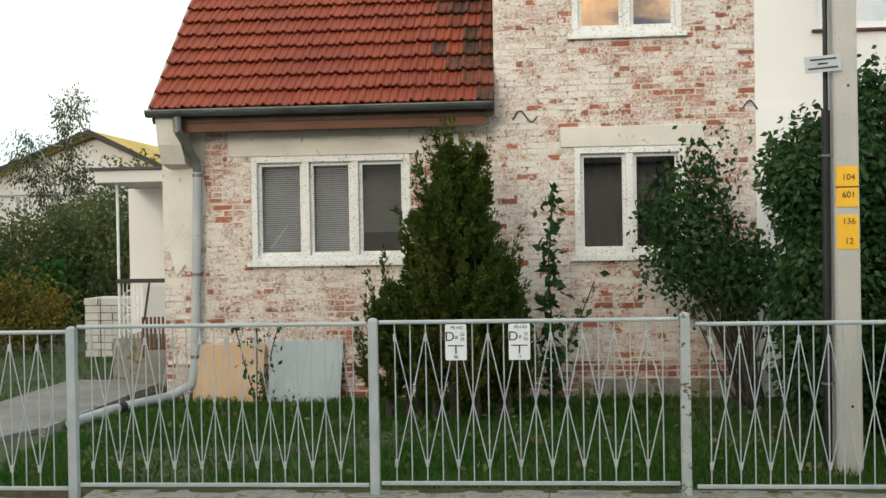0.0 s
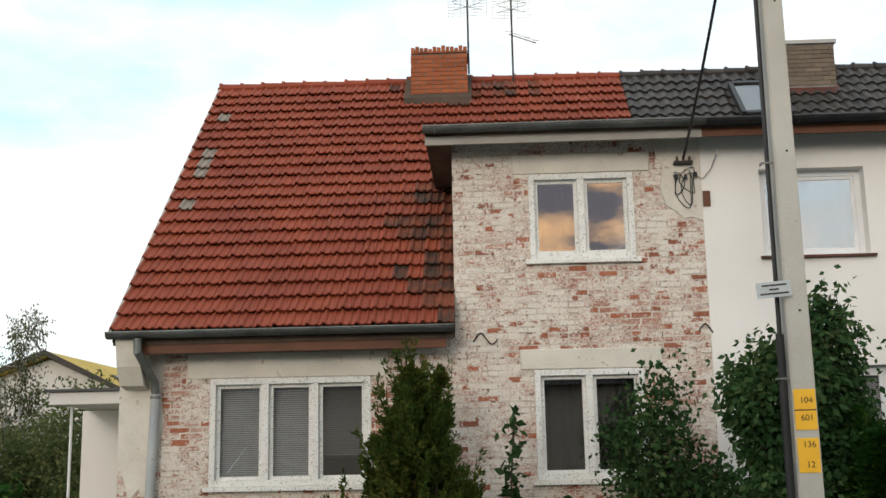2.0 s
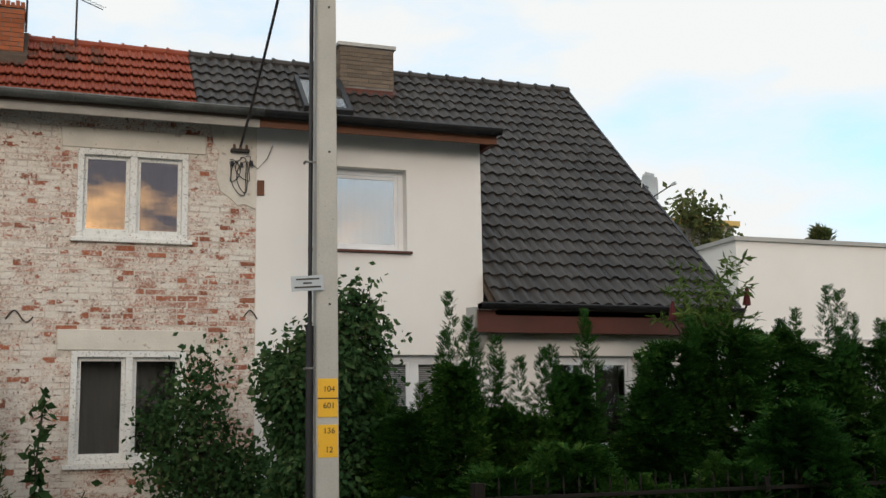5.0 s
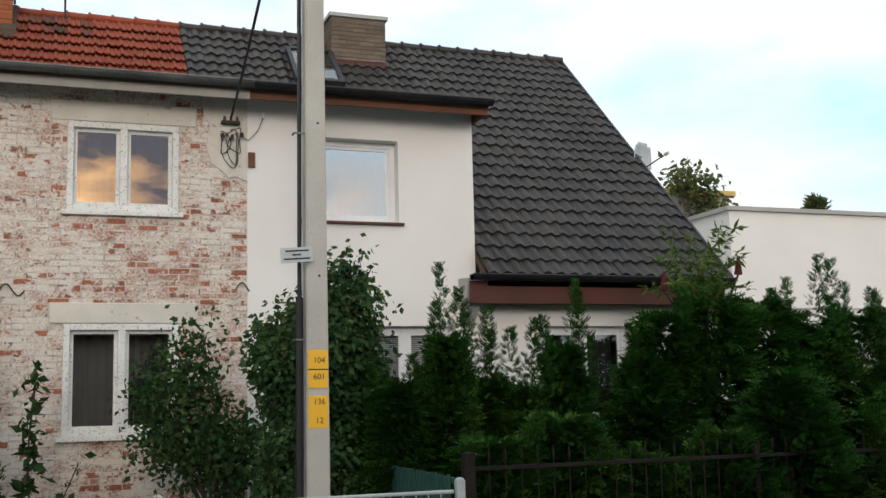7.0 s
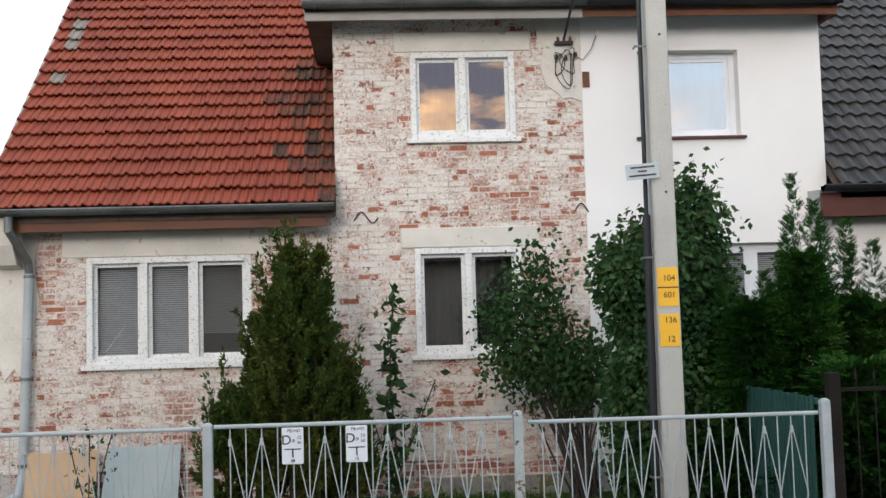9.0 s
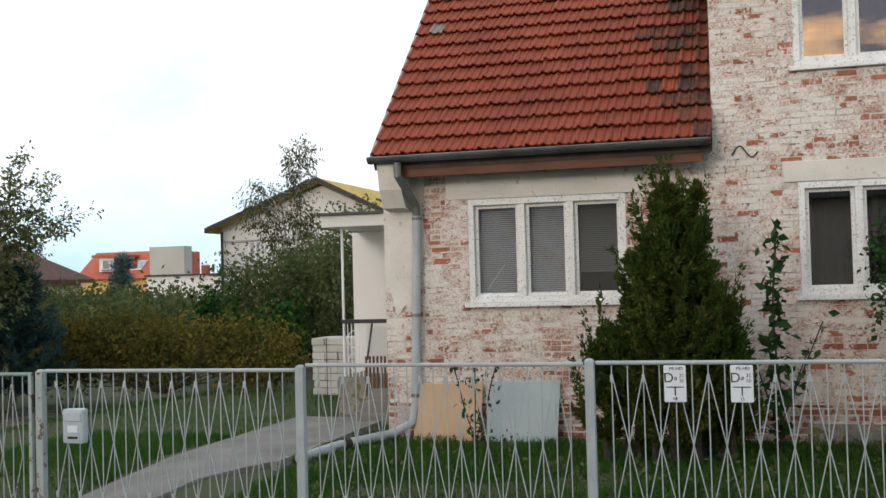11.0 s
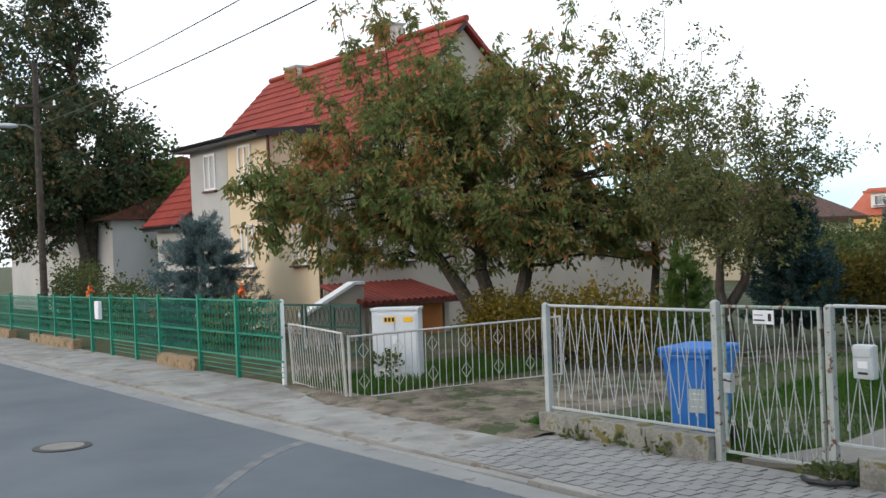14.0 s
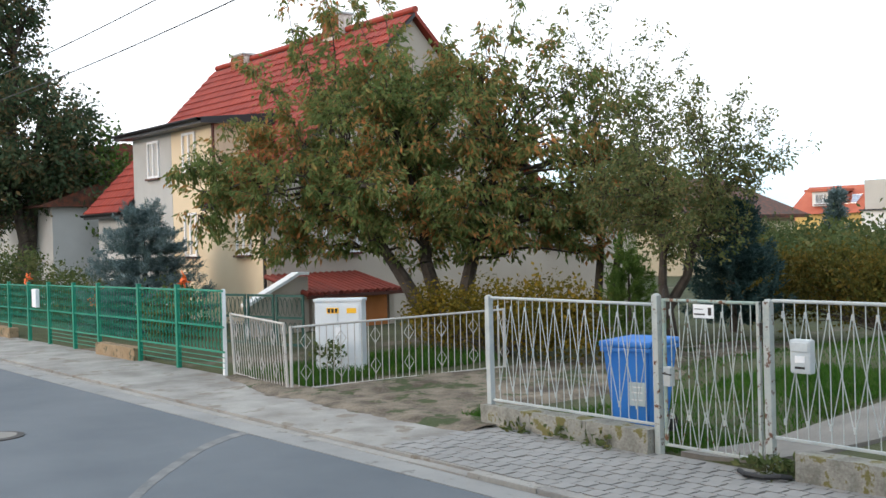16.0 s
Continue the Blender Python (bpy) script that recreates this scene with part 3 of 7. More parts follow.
def tree(name, label, base, stems, blobs, tips, leaf, per, material, bark=BARK, r0=0.16, spread=0.1, aspect=0.5, droop=0.3, limb_r=0.022, fork=0.35, shoots=()):
    """A tree: stems fork into limbs, the limbs into twigs, and the leaves hang along the twigs. shoots: thin long twigs past the crown."""
    t = thing(name, label, "tree", base)
    b0 = np.asarray(base, float)
    tops = [np.asarray(s, float) - b0 for s in stems]
    spine = []
    bm = bmesh.new()
    for s in tops:
        pts = limb_points((RNG.normal(0, r0 * 0.5), RNG.normal(0, r0 * 0.5), -0.05), s, 0.04, 6)
        for i, (p, q) in enumerate(zip(pts, pts[1:])):
            f0, f1 = 1 - 0.8 * i / 5, 1 - 0.8 * (i + 1) / 5
            add_rod(bm, p, q, r0 * f0, r0 * f1, 9)
            spine += [tuple(p.lerp(q, k / 3)) for k in range(3)]
    part("trunk", bm, bark, t)
    spine = np.array(spine)
    high = spine[spine[:, 2] > fork * max(s[2] for s in tops)]
    bm = bmesh.new()
    knots = [tuple(p) for p in high]
    for q in crown_tips(blobs, max(10, tips // 14)) - b0:
        a = high[nearest(high, q, 1.6)]
        pts = limb_points(a, a + (q - a) * 0.86, 0.09, 6)
        for i, (u, v) in enumerate(zip(pts, pts[1:])):
            add_rod(bm, u, v, limb_r * (2.1 - 0.3 * i), limb_r * (2.1 - 0.3 * (i + 1)), 6)
            knots += [tuple(u.lerp(v, k / 2)) for k in (1, 2)]
    for a, b in shoots:
        a = high[nearest(high, np.asarray(a) - b0, 0.5)]
        pts = limb_points(a, np.asarray(b) - b0, 0.07, 9)
        for i, (u, v) in enumerate(zip(pts, pts[1:])):
            add_rod(bm, u, v, limb_r * 1.2 * (1 - 0.1 * i), limb_r * 1.2 * (1 - 0.1 * (i + 1)), 5)
            knots += [tuple(u.lerp(v, 0.5)), tuple(v)]
    knots = np.array(knots)
    ends = [crown_tips(blobs, tips) - b0]
    for a, b in shoots:
        a, b = np.asarray(a) - b0, np.asarray(b) - b0
        f = RNG.uniform(0.25, 1.02, 22)[:, None]
        ends.append(a + (b - a) * f + RNG.normal(0, 0.22, (22, 3)))
    centres, ways = [], []
    for q in np.concatenate(ends):
        a = knots[nearest(knots, q, 0.6)]
        d = q - a
        ln = np.linalg.norm(d)
        if ln > 1.5:
            a, d = q - d * 1.5 / ln, d * 1.5 / ln
        pts = limb_points(a, q, 0.06, 4)
        for i, (u, v) in enumerate(zip(pts, pts[1:])):
            add_rod(bm, u, v, limb_r * (0.5 - 0.13 * i), limb_r * (0.5 - 0.13 * (i + 1)), 4)
        way = d / (np.linalg.norm(d) + 1e-6)
        for f in RNG.uniform(0.3, 1.08, per):
            centres.append(a + d * f)
            ways.append(way * 0.7)
    tagged(part("branchwork", bm, bark, t), kind="stuff")
    foliage("crown", [leaf_arrays(centres, leaf, spread, 1, aspect, droop, out=ways)], material, t)
    return t


def thuja(label, base, height, radius, material, fans=1500, power=0.45, leaflet=0.07, tops=3, lead=1.08):
    """A hedge conifer of flat fern-like fans that hang outwards, with a few wispy leaders on top."""
    t = thing("thuja", label, "hedge plant", base)
    part("trunk", rod((0, 0, -0.05), (0, 0, height * 0.85), radius * 0.05 + 0.02, 0.008, 8), BARK, t)
    h = RNG.uniform(0.0, 1.0, fans) ** 0.85
    ang = RNG.uniform(0, 2 * math.pi, fans)
    lobes = 1 + 0.16 * np.sin(ang * 3 + h * 9 + RNG.uniform(0, 6)) + 0.10 * np.sin(ang * 7 - h * 21)
    r = radius * np.maximum(0.02, 1 - h) ** power * RNG.uniform(0.45, 1.05, fans) * lobes
    out = np.stack([np.cos(ang), np.sin(ang), 0.25 + RNG.normal(0, 0.25, fans)], 1)
    c = np.stack([np.cos(ang) * r, np.sin(ang) * r, h * height * 0.95 + 0.05], 1)
    lead_c, lead_d = [], []
    for _ in range(tops):
        x, y, top = RNG.normal(0, radius * 0.3), RNG.normal(0, radius * 0.3), height * lead * RNG.uniform(0.9, 1.03)
        lean = RNG.normal(0, 0.10, 2)
        for z in np.linspace(height * 0.68, top, 44):
            f = (z - height * 0.68) / (top - height * 0.68)
            for _k in range(5):
                a = RNG.uniform(0, 2 * math.pi)
                w = (0.30 * (1 - f) + 0.01) * RNG.uniform(0.2, 1.5)
                lead_c.append((x + lean[0] * f + math.cos(a) * w * 0.6, y + lean[1] * f + math.sin(a) * w * 0.6, z + w * 0.5))
                lead_d.append((math.cos(a) * 0.8, math.sin(a) * 0.8, 0.9))
    c, d = np.concatenate([c, np.array(lead_c)]), np.concatenate([out, np.array(lead_d)])
    d /= np.linalg.norm(d, axis=1)[:, None]
    n = len(c)
    side = np.cross(d, RNG.normal(0, 0.5, (n, 3)) + np.array((0, 0, 1.0)))
    side /= np.linalg.norm(side, axis=1)[:, None]
    nor = np.cross(d, side)
    size = leaflet * RNG.uniform(0.7, 1.25, n)[:, None]
    size[fans:] *= 0.36
    quads = []
    for k in range(11):
        f, s = k / 10, (0 if k == 10 else (1 if k % 2 else -1))
        p = c + d * size * 2.4 * f - np.array((0, 0, 0.35)) * size * f * f
        w = d * (0.75 if s else 1.0) + side * (0.75 * s)
        ln = size * (1.25 - 0.55 * f)
        across = np.cross(w, nor) * ln * 0.17
        quads.append(np.stack([p, p + w * ln * 0.5 + across, p + w * ln - np.array((0, 0, 0.1)) * ln, p + w * ln * 0.5 - across], 1))
    v = np.concatenate(quads, 0)
    foliage("crown", [(v.reshape(-1, 3), np.arange(4 * len(v)).reshape(-1, 4))], material, t)
    return t


def conifer(name, label, base, height, radius, material, n=1500, leaf=0.14, per=10, power=0.8, aspect=0.22, lift=0.25, skew=0.12, bare=0.03, category="shrub", tiers=0):
    """A conifer of sprays: each twig leaves the stem outwards and upwards; the outline is broken by longer shoots."""
    t = thing(name, label, category, base)
    part("trunk", rod((0, 0, -0.05), (0, 0, height * 0.9), radius * 0.06 + 0.02, 0.008, 8), BARK, t)
    centres, ways = [], []
    k = 12
    for _ in range(n // k):
        h = RNG.uniform(bare, 1) ** 0.9
        if tiers:
            h = (math.floor(h * tiers) + 0.25 + RNG.normal(0, 0.2)) / tiers
            h = min(0.99, max(0.0, h))
        ang = RNG.uniform(0, 2 * math.pi)
        ln = radius * (1 - h) ** power * RNG.uniform(0.6, 1.2) + 0.03
        for s in np.linspace(0.25, 1, k):
            r = ln * s
            centres.append((math.cos(ang) * r, math.sin(ang) * r, h * height + lift * ln * s * s * 0.9 + RNG.normal(0, 0.015)))
            ways.append((math.cos(ang) * 0.8, math.sin(ang) * 0.8, lift))
    # longer shoots break the outline
    for k in range(max(6, n // 60)):
        h = RNG.uniform(0.25, 0.97)
        ang = RNG.uniform(0, 2 * math.pi)
        r = radius * (1 - h) ** power
        for s in np.linspace(0, 1, 6):
            centres.append((math.cos(ang) * (r + s * skew), math.sin(ang) * (r + s * skew), h * height + s * (0.22 + 0.25 * lift)))
            ways.append((math.cos(ang) * 0.5, math.sin(ang) * 0.5, 0.9))
    foliage("crown", [leaf_arrays(centres, leaf, leaf * 0.28, per, aspect, out=ways, fold=0.1)], material, t)
    return t


def bush(name, label, base, blobs, material, tips=160, leaf=0.09, per=14, spread=0.13, aspect=0.6, droop=0.2, category="bush", stems=5):
    t = thing(name, label, category, base)
    b0 = np.asarray(base, float)
    tip = crown_tips(blobs, tips) - b0
    bm = bmesh.new()
    for q in tip[:: max(1, len(tip) // (stems * 8))]:
        pts = limb_points((RNG.normal(0, 0.08), RNG.normal(0, 0.08), -0.03), q, 0.05, 4)
        for i, (a, b) in enumerate(zip(pts, pts[1:])):
            add_rod(bm, a, b, 0.016 * (1 - 0.25 * i), 0.016 * (1 - 0.25 * (i + 1)), 5)
    tagged(part("branchwork", bm, BARK, t), kind="stuff")
    foliage("leaves", [leaf_arrays(tip, leaf, spread, per, aspect, droop)], material, t)
    return t


# ---- ground and street ----
STREET = -0.30
FENCE_Y = 8.07


def ground_height(x, y):
    """The gardens lie a step above the street; the drive in the west runs level with it."""
    edge_x = -6.6 - 5.6 * min(1.0, max(0.0, (y - 9.0) / 5.0))
    garden = min(1.0, max(0.0, (x - edge_x) / 2.4)) if y > FENCE_Y + 0.06 else 0.0
    lot = 0.0 if y <= FENCE_Y + 0.06 or x > -14.6 else min(1.0, (y - 8.1) / 6.0) * 0.12
    if y < 8.13:
        return STREET - 0.55
    return STREET - 0.02 + (0.32 * garden if garden else 0.0) + lot * (1 - garden)


xs = [-600, -200, -90, -60, -40, -30] + [-26 + 0.8 * i for i in range(58)] + [22, 30, 60, 200, 600]
ys = [-300, -60, -20, 0, 4, 5.9, 7.0, 8.12, 8.14] + [8.5 + 0.7 * i for i in range(24)] + [28, 36, 60, 120, 300, 900]
verts = [(x, y, ground_height(x, y) + (noise.noise(Vector((x * 0.7, y * 0.7, 0))) * 0.03 if 8.2 < y < 26 and abs(x) < 30 else 0)) for y in ys for x in xs]
faces = [(j * len(xs) + i, j * len(xs) + i + 1, (j + 1) * len(xs) + i + 1, (j + 1) * len(xs) + i) for j in range(len(ys) - 1) for i in range(len(xs) - 1)]
ground = array_mesh("ground", verts, faces, SOIL_GRASS, True)
tagged(ground, "dark garden soil under short grass", "ground", kind="structure")

road_z = STREET - 0.06
road = tagged(link_mesh("road", box(-120, 60, -2.5, 6.08, road_z - 0.1, road_z), ASPHALT), "blue-grey worn asphalt street", "road", kind="structure")
arc = [(-8.6, 2.75), (-9.33, 3.17), (-9.98, 3.65), (-10.5, 4.08), (-10.81, 4.37), (-11.2, 4.72), (-11.5, 5.05), (-11.72, 5.35), (-11.86, 5.6), (-11.9, 5.74)]
bm = prism([(x - 0.10, y) for x, y in arc] + [(x + 0.10, y) for x, y in arc[::-1]], road_z - 0.01, road_z + 0.004, "z")
tagged(link_mesh("road_seam", bm, DUST), "pale dusty seam curving over the asphalt", "road seam", kind="structure")
far_walk = tagged(link_mesh("pavement_far", box(-120, 60, -6.0, -2.52, STREET - 0.1, STREET), WALK), "sandy pavement on the far side", "pavement", kind="structure")
pavement = tagged(link_mesh("pavement", box(-120, 60, 6.24, 8.13, STREET - 0.12, STREET - 0.012), WALK), "sandy grey pavement beside the street", "pavement", kind="structure")
rows, cols, dv = 60, 34, []
for j in range(rows):
    y = 8.125 + 9.9 * j / (rows - 1)
    a, b = -14.6 + 0.1 * (y - 8), -10.3 - 0.09 * (y - 8)
    for i in range(cols):
        x = a + (b - a) * i / (cols - 1)
        c = (x + 12.3) / 2.0
        rut = -0.045 * (math.exp(-((abs(c) - 0.42) / 0.13) ** 2)) * min(1, (y - 8.1) / 0.8)
        edge = -0.12 * (max(0.0, 1 - min(i, cols - 1 - i) / 3.0))
        dv.append((x, y, STREET + edge + 0.045 * min(1, (y - 8.1) / 0.5) + rut + 0.022 * noise.noise(Vector((x * 2.2, y * 1.6, 4))) + 0.012 * noise.noise(Vector((x * 7, y * 6, 1)))))
df = [(j * cols + i, j * cols + i + 1, (j + 1) * cols + i + 1, (j + 1) * cols + i) for j in range(rows - 1) for i in range(cols - 1)]
drive = tagged(array_mesh("drive", dv, df, DIRT, True), "bare rutted dirt driveway", "driveway", kind="structure")
tagged(link_mesh("gutter_strip", box(-120, 60, 5.745, 6.085, road_z - 0.09, road_z + 0.008), GUTTER_BED), "dusty concrete gutter strip along the kerb", "gutter strip", kind="structure")
rows, cols, dv = 12, 60, []
for j in range(rows):
    for i in range(cols):
        x = -16.9 + 7.2 * i / (cols - 1)
        low = 7.42 + 0.16 * noise.noise(Vector((x * 1.3, 0, 3))) + 0.07 * noise.noise(Vector((x * 5, 0, 8))) + 0.55 * max(0.0, (-14.6 - x) / 2.3)
        y = low + (8.16 - low) * j / (rows - 1)
        dv.append((x, y, STREET - 0.016 + 0.045 * min(1.0, (y - low) / 0.25) + 0.012 * noise.noise(Vector((x * 4, y * 4, 2)))))
df = [(j * cols + i, j * cols + i + 1, (j + 1) * cols + i + 1, (j + 1) * cols + i) for j in range(rows - 1) for i in range(cols - 1)]
tagged(array_mesh("drive_apron", dv, df, DIRT, True), "dirt of the drive spilling over the pavement", "driveway", kind="structure")
kerb = tagged(thing("kerb", "worn concrete kerb along the street", "kerb"), kind="structure")
kerb_mesh = None
for i in range(46):
    x = -34 + i
    low = 0.0 if x > -8.9 else (-0.03 if x > -10 else -0.047)
    if kerb_mesh is None:
        k = part("kerb_stone", box(0.005, 0.995, 6.09, 6.23, -0.2, 0.0, 0.012), KERB, kerb)
        kerb_mesh = k.data
    else:
        k = new("kerb_stone", kerb_mesh)
        k.parent = kerb
    k.location = (x, RNG.normal(0, 0.004), STREET + low + RNG.normal(0, 0.003))

manhole = thing("manhole_cover", "round iron manhole cover in the asphalt", "manhole cover", (-14.05, 3.35, road_z))
bm = bmesh.new()
bmesh.ops.create_cone(bm, cap_ends=True, segments=32, radius1=0.37, radius2=0.37, depth=0.016, matrix=Matrix.Translation((0, 0, 0.004)))
part("rim", bm, IRON, manhole)
bm = bmesh.new()
bmesh.ops.create_cone(bm, cap_ends=True, segments=32, radius1=0.28, radius2=0.275, depth=0.02, matrix=Matrix.Translation((0, 0, 0.008)))
part("cover", bm, CONC_PATH, manhole)



def strip(name, left, right, lift, thick, material, label, category):
    """A paved strip between two edge lines that lies on the ground."""
    bm = bmesh.new()
    rows = []
    for (ax, ay), (bx, by) in zip(left, right):
        rows.append([bm.verts.new((ax + (bx - ax) * k / 4, ay + (by - ay) * k / 4, ground_height(ax + (bx - ax) * k / 4, ay + (by - ay) * k / 4) + lift)) for k in range(5)])
    for p, q in zip(rows, rows[1:]):
        for k in range(4):
            bm.faces.new((p[k], p[k + 1], q[k + 1], q[k]))
    rim = [r[0] for r in rows] + [v for v in rows[-1][1:]] + [r[-1] for r in rows[::-1]][1:] + [v for v in rows[0][1:-1]][::-1]
    low = [bm.verts.new(v.co - Vector((0, 0, thick))) for v in rim]
    for i in range(len(rim)):
        j = (i + 1) % len(rim)
        bm.faces.new((rim[i], rim[j], low[j], low[i]))
    bmesh.ops.recalc_face_normals(bm, faces=bm.faces)
    return tagged(link_mesh(name, bm, material), label, category, kind="structure")


ts = [0, 0.08, 0.16, 0.25, 0.34, 0.44, 0.55, 0.66, 0.77, 0.88, 1.0]
strip("garden_path", [(-7.05 + 0.75 * min(1, t * 2.6), 8.16 + 6.7 * t) for t in ts], [(-5.9 + 1.1 * min(1, t * 2.3), 8.16 + 6.7 * t) for t in ts], 0.055, 0.08, CONC_PATH, "cracked concrete garden path", "path")
strip("path_edging", [(-4.78, 10.6 + 3.6 * t) for t in ts], [(-4.71, 10.6 + 3.6 * t) for t in ts], 0.10, 0.14, CONC_OLD, "low concrete edging of the path", "edging")

# ---- the brick half and the white half of the house ----
Y = 13.2
LEFT, MID, RIGHT = -4.28, 3.21, 10.12
TALL_L, TALL_R = 0.0, 6.38
EAVE_Z, UP_Z, RIDGE_Y, RIDGE_Z = 3.66, 6.15, 18.0, 8.66
W_LEFT = (-3.12, -1.08, 1.76, 3.10)
W_DOWN = (0.985, 2.35, 1.77, 3.125)
W_UP = (0.985, 2.33, 4.53, 5.655)
W_WHITE = (3.95, 5.28, 4.50, 5.64)
W_WHITE2 = (4.75, 6.0, 1.75, 3.1)
W_WHITE3 = (7.35, 8.75, 1.75, 3.1)


def slope_z(y):
    return EAVE_Z + (y - 12.78) / (RIDGE_Y - 12.78) * (RIDGE_Z - EAVE_Z)


brick_house = thing("brick_house", "old house half of limewashed, weathered brick with red tiles", "house")
white_house = thing("white_house", "renovated house half with white render and graphite tiles", "house")


def front(x0, x1, tall0, tall1, holes, material, house, name):
    """The street wall: one storey over its whole length, two storeys between tall0 and tall1."""
    low = [h for h in holes if h[3] < 3.6]
    up = [h for h in holes if h[3] > 3.6]
    w = part(name, wall_bm(x0, x1, -0.1, 3.6, Y, Y + 0.32, low), material, house)
    part(name, wall_bm(tall0, tall1, 3.6, 6.1, Y, Y + 0.32, up), material, house)
    return w


front_brick = front(LEFT, MID, TALL_L, MID, [W_LEFT, W_DOWN, W_UP], MORTAR, brick_house, "wall")
front_white = front(MID, RIGHT, MID, TALL_R, [W_WHITE, W_WHITE2, W_WHITE3], RENDER, white_house, "wall")
front_white.location = (0, -0.012, 0)


def shell(x0, x1, house, material, gable_x, cheek_x):
    """Gable wall, back wall, party wall and the dormer's cheek."""
    out = [(Y + 0.32, -0.1), (22.8, -0.1), (22.8, 3.6), (RIDGE_Y, RIDGE_Z - 0.28), (Y + 0.32, 3.6)]
    part("wall", prism(out, gable_x[0], gable_x[1]), material, house)
    part("wall", box(x0, x1, 22.5, 22.8, -0.1, 3.6), material, house)
    part("wall", prism([(Y + 0.33, slope_z(Y) - 0.1), (Y + 0.33, 6.1), (15.4, 6.1)], cheek_x[0], cheek_x[1]), material, house)
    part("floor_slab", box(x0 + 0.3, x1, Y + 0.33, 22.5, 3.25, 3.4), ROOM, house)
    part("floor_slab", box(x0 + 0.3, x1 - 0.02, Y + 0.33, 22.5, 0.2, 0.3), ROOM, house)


shell(LEFT, MID - 0.1, brick_house, PLASTER, (LEFT, LEFT + 0.3), (TALL_L, TALL_L + 0.25))
shell(MID + 0.1, RIGHT, white_house, RENDER, (RIGHT - 0.3, RIGHT), (TALL_R - 0.25, TALL_R))
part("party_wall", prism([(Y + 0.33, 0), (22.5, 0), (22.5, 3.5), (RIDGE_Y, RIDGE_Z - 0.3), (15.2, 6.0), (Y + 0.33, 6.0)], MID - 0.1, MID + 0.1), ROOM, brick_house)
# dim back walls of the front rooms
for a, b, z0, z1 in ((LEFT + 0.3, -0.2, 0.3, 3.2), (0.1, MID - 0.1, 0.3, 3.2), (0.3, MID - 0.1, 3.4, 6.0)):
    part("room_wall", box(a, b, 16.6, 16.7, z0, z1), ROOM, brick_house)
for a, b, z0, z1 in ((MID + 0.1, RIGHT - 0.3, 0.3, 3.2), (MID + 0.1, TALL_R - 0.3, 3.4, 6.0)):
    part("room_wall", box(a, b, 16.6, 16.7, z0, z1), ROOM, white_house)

# concrete lintels, plaster strips and sill courses, all a little proud of the brickwork
for a, b, z0, z1 in ((-3.42, -0.86, 3.10, 3.42), (0.81, 2.58, 3.13, 3.38), (0.78, 2.55, 5.66, 5.92)):
    bm = box(a, b, Y - 0.022, Y + 0.05, z0 + 0.004, z1, 0.012)
    for v in bm.verts:
        v.co.x += 0.02 * noise.noise(v.co * 5)
        v.co.z += 0.012 * noise.noise(v.co * 4 + Vector((3, 0, 0)))
    part("lintel", bm, LINTEL, brick_house, "rough cast concrete lintel")


def patch(outline, depth, material, house, label):
    part("plaster_patch", prism(outline, Y - depth, Y + 0.04, "y"), material, house, label)


patch([(2.62, 6.08), (3.20, 6.08), (3.20, 4.98), (3.06, 5.04), (2.96, 5.02), (2.86, 5.12), (2.74, 5.2), (2.68, 5.42), (2.72, 5.7), (2.64, 5.85)], 0.022, PLASTER, brick_house, "patch of smooth old plaster under the cables")
patch([(-4.28, 3.6), (-3.72, 3.6), (-3.70, 3.36), (-3.76, 3.0), (-3.70, 2.6), (-3.78, 2.2), (-3.80, 1.7), (-3.90, 1.62), (-4.0, 1.75), (-4.12, 1.6), (-4.2, 1.9), (-4.28, 2.0)], 0.016, PLASTER, brick_house, "strip of old plaster at the corner")
patch([(-4.25, 0.5), (3.15, 0.5), (3.15, 0.46), (-4.25, 0.46)], 0.018, MORTAR, brick_house, "thin mortar ledge over the base")
part("base_render", box(1.0, 3.2, Y - 0.03, Y + 0.05, -0.05, 0.24, 0.008), CONC_OLD, brick_house, "grey concrete base strip")
part("foundation", box(LEFT - 0.02, 1.0, Y - 0.02, Y + 0.05, -0.12, 0.03, 0.006), CONC_OLD, brick_house)
part("foundation", box(MID, RIGHT, Y - 0.05, Y + 0.03, -0.12, 0.35, 0.008), GREYWALL, white_house)
# small recess box beside the cables, and wall anchors of bent iron
vent = part("meter_niche", box(3.22, 3.31, Y - 0.03, Y + 0.02, 5.17, 5.37, 0.004), FASCIA, white_house, "small brown box in the wall")
for x, z, flip in ((0.38, 3.53, 1), (3.08, 3.58, -1)):
    pts = [(x + flip * (0.15 * s - 0.13), Y - 0.025, z + 0.075 * math.sin(s * math.pi * 1.05) * (1 if s < 1 else 0.9)) for s in np.linspace(-0.15, 1.9 if flip > 0 else 1.0, 12)]
    part("wall_anchor", tube([Vector(p) for p in pts], 0.009, 6), IRON, brick_house, "curled black iron wall anchor")


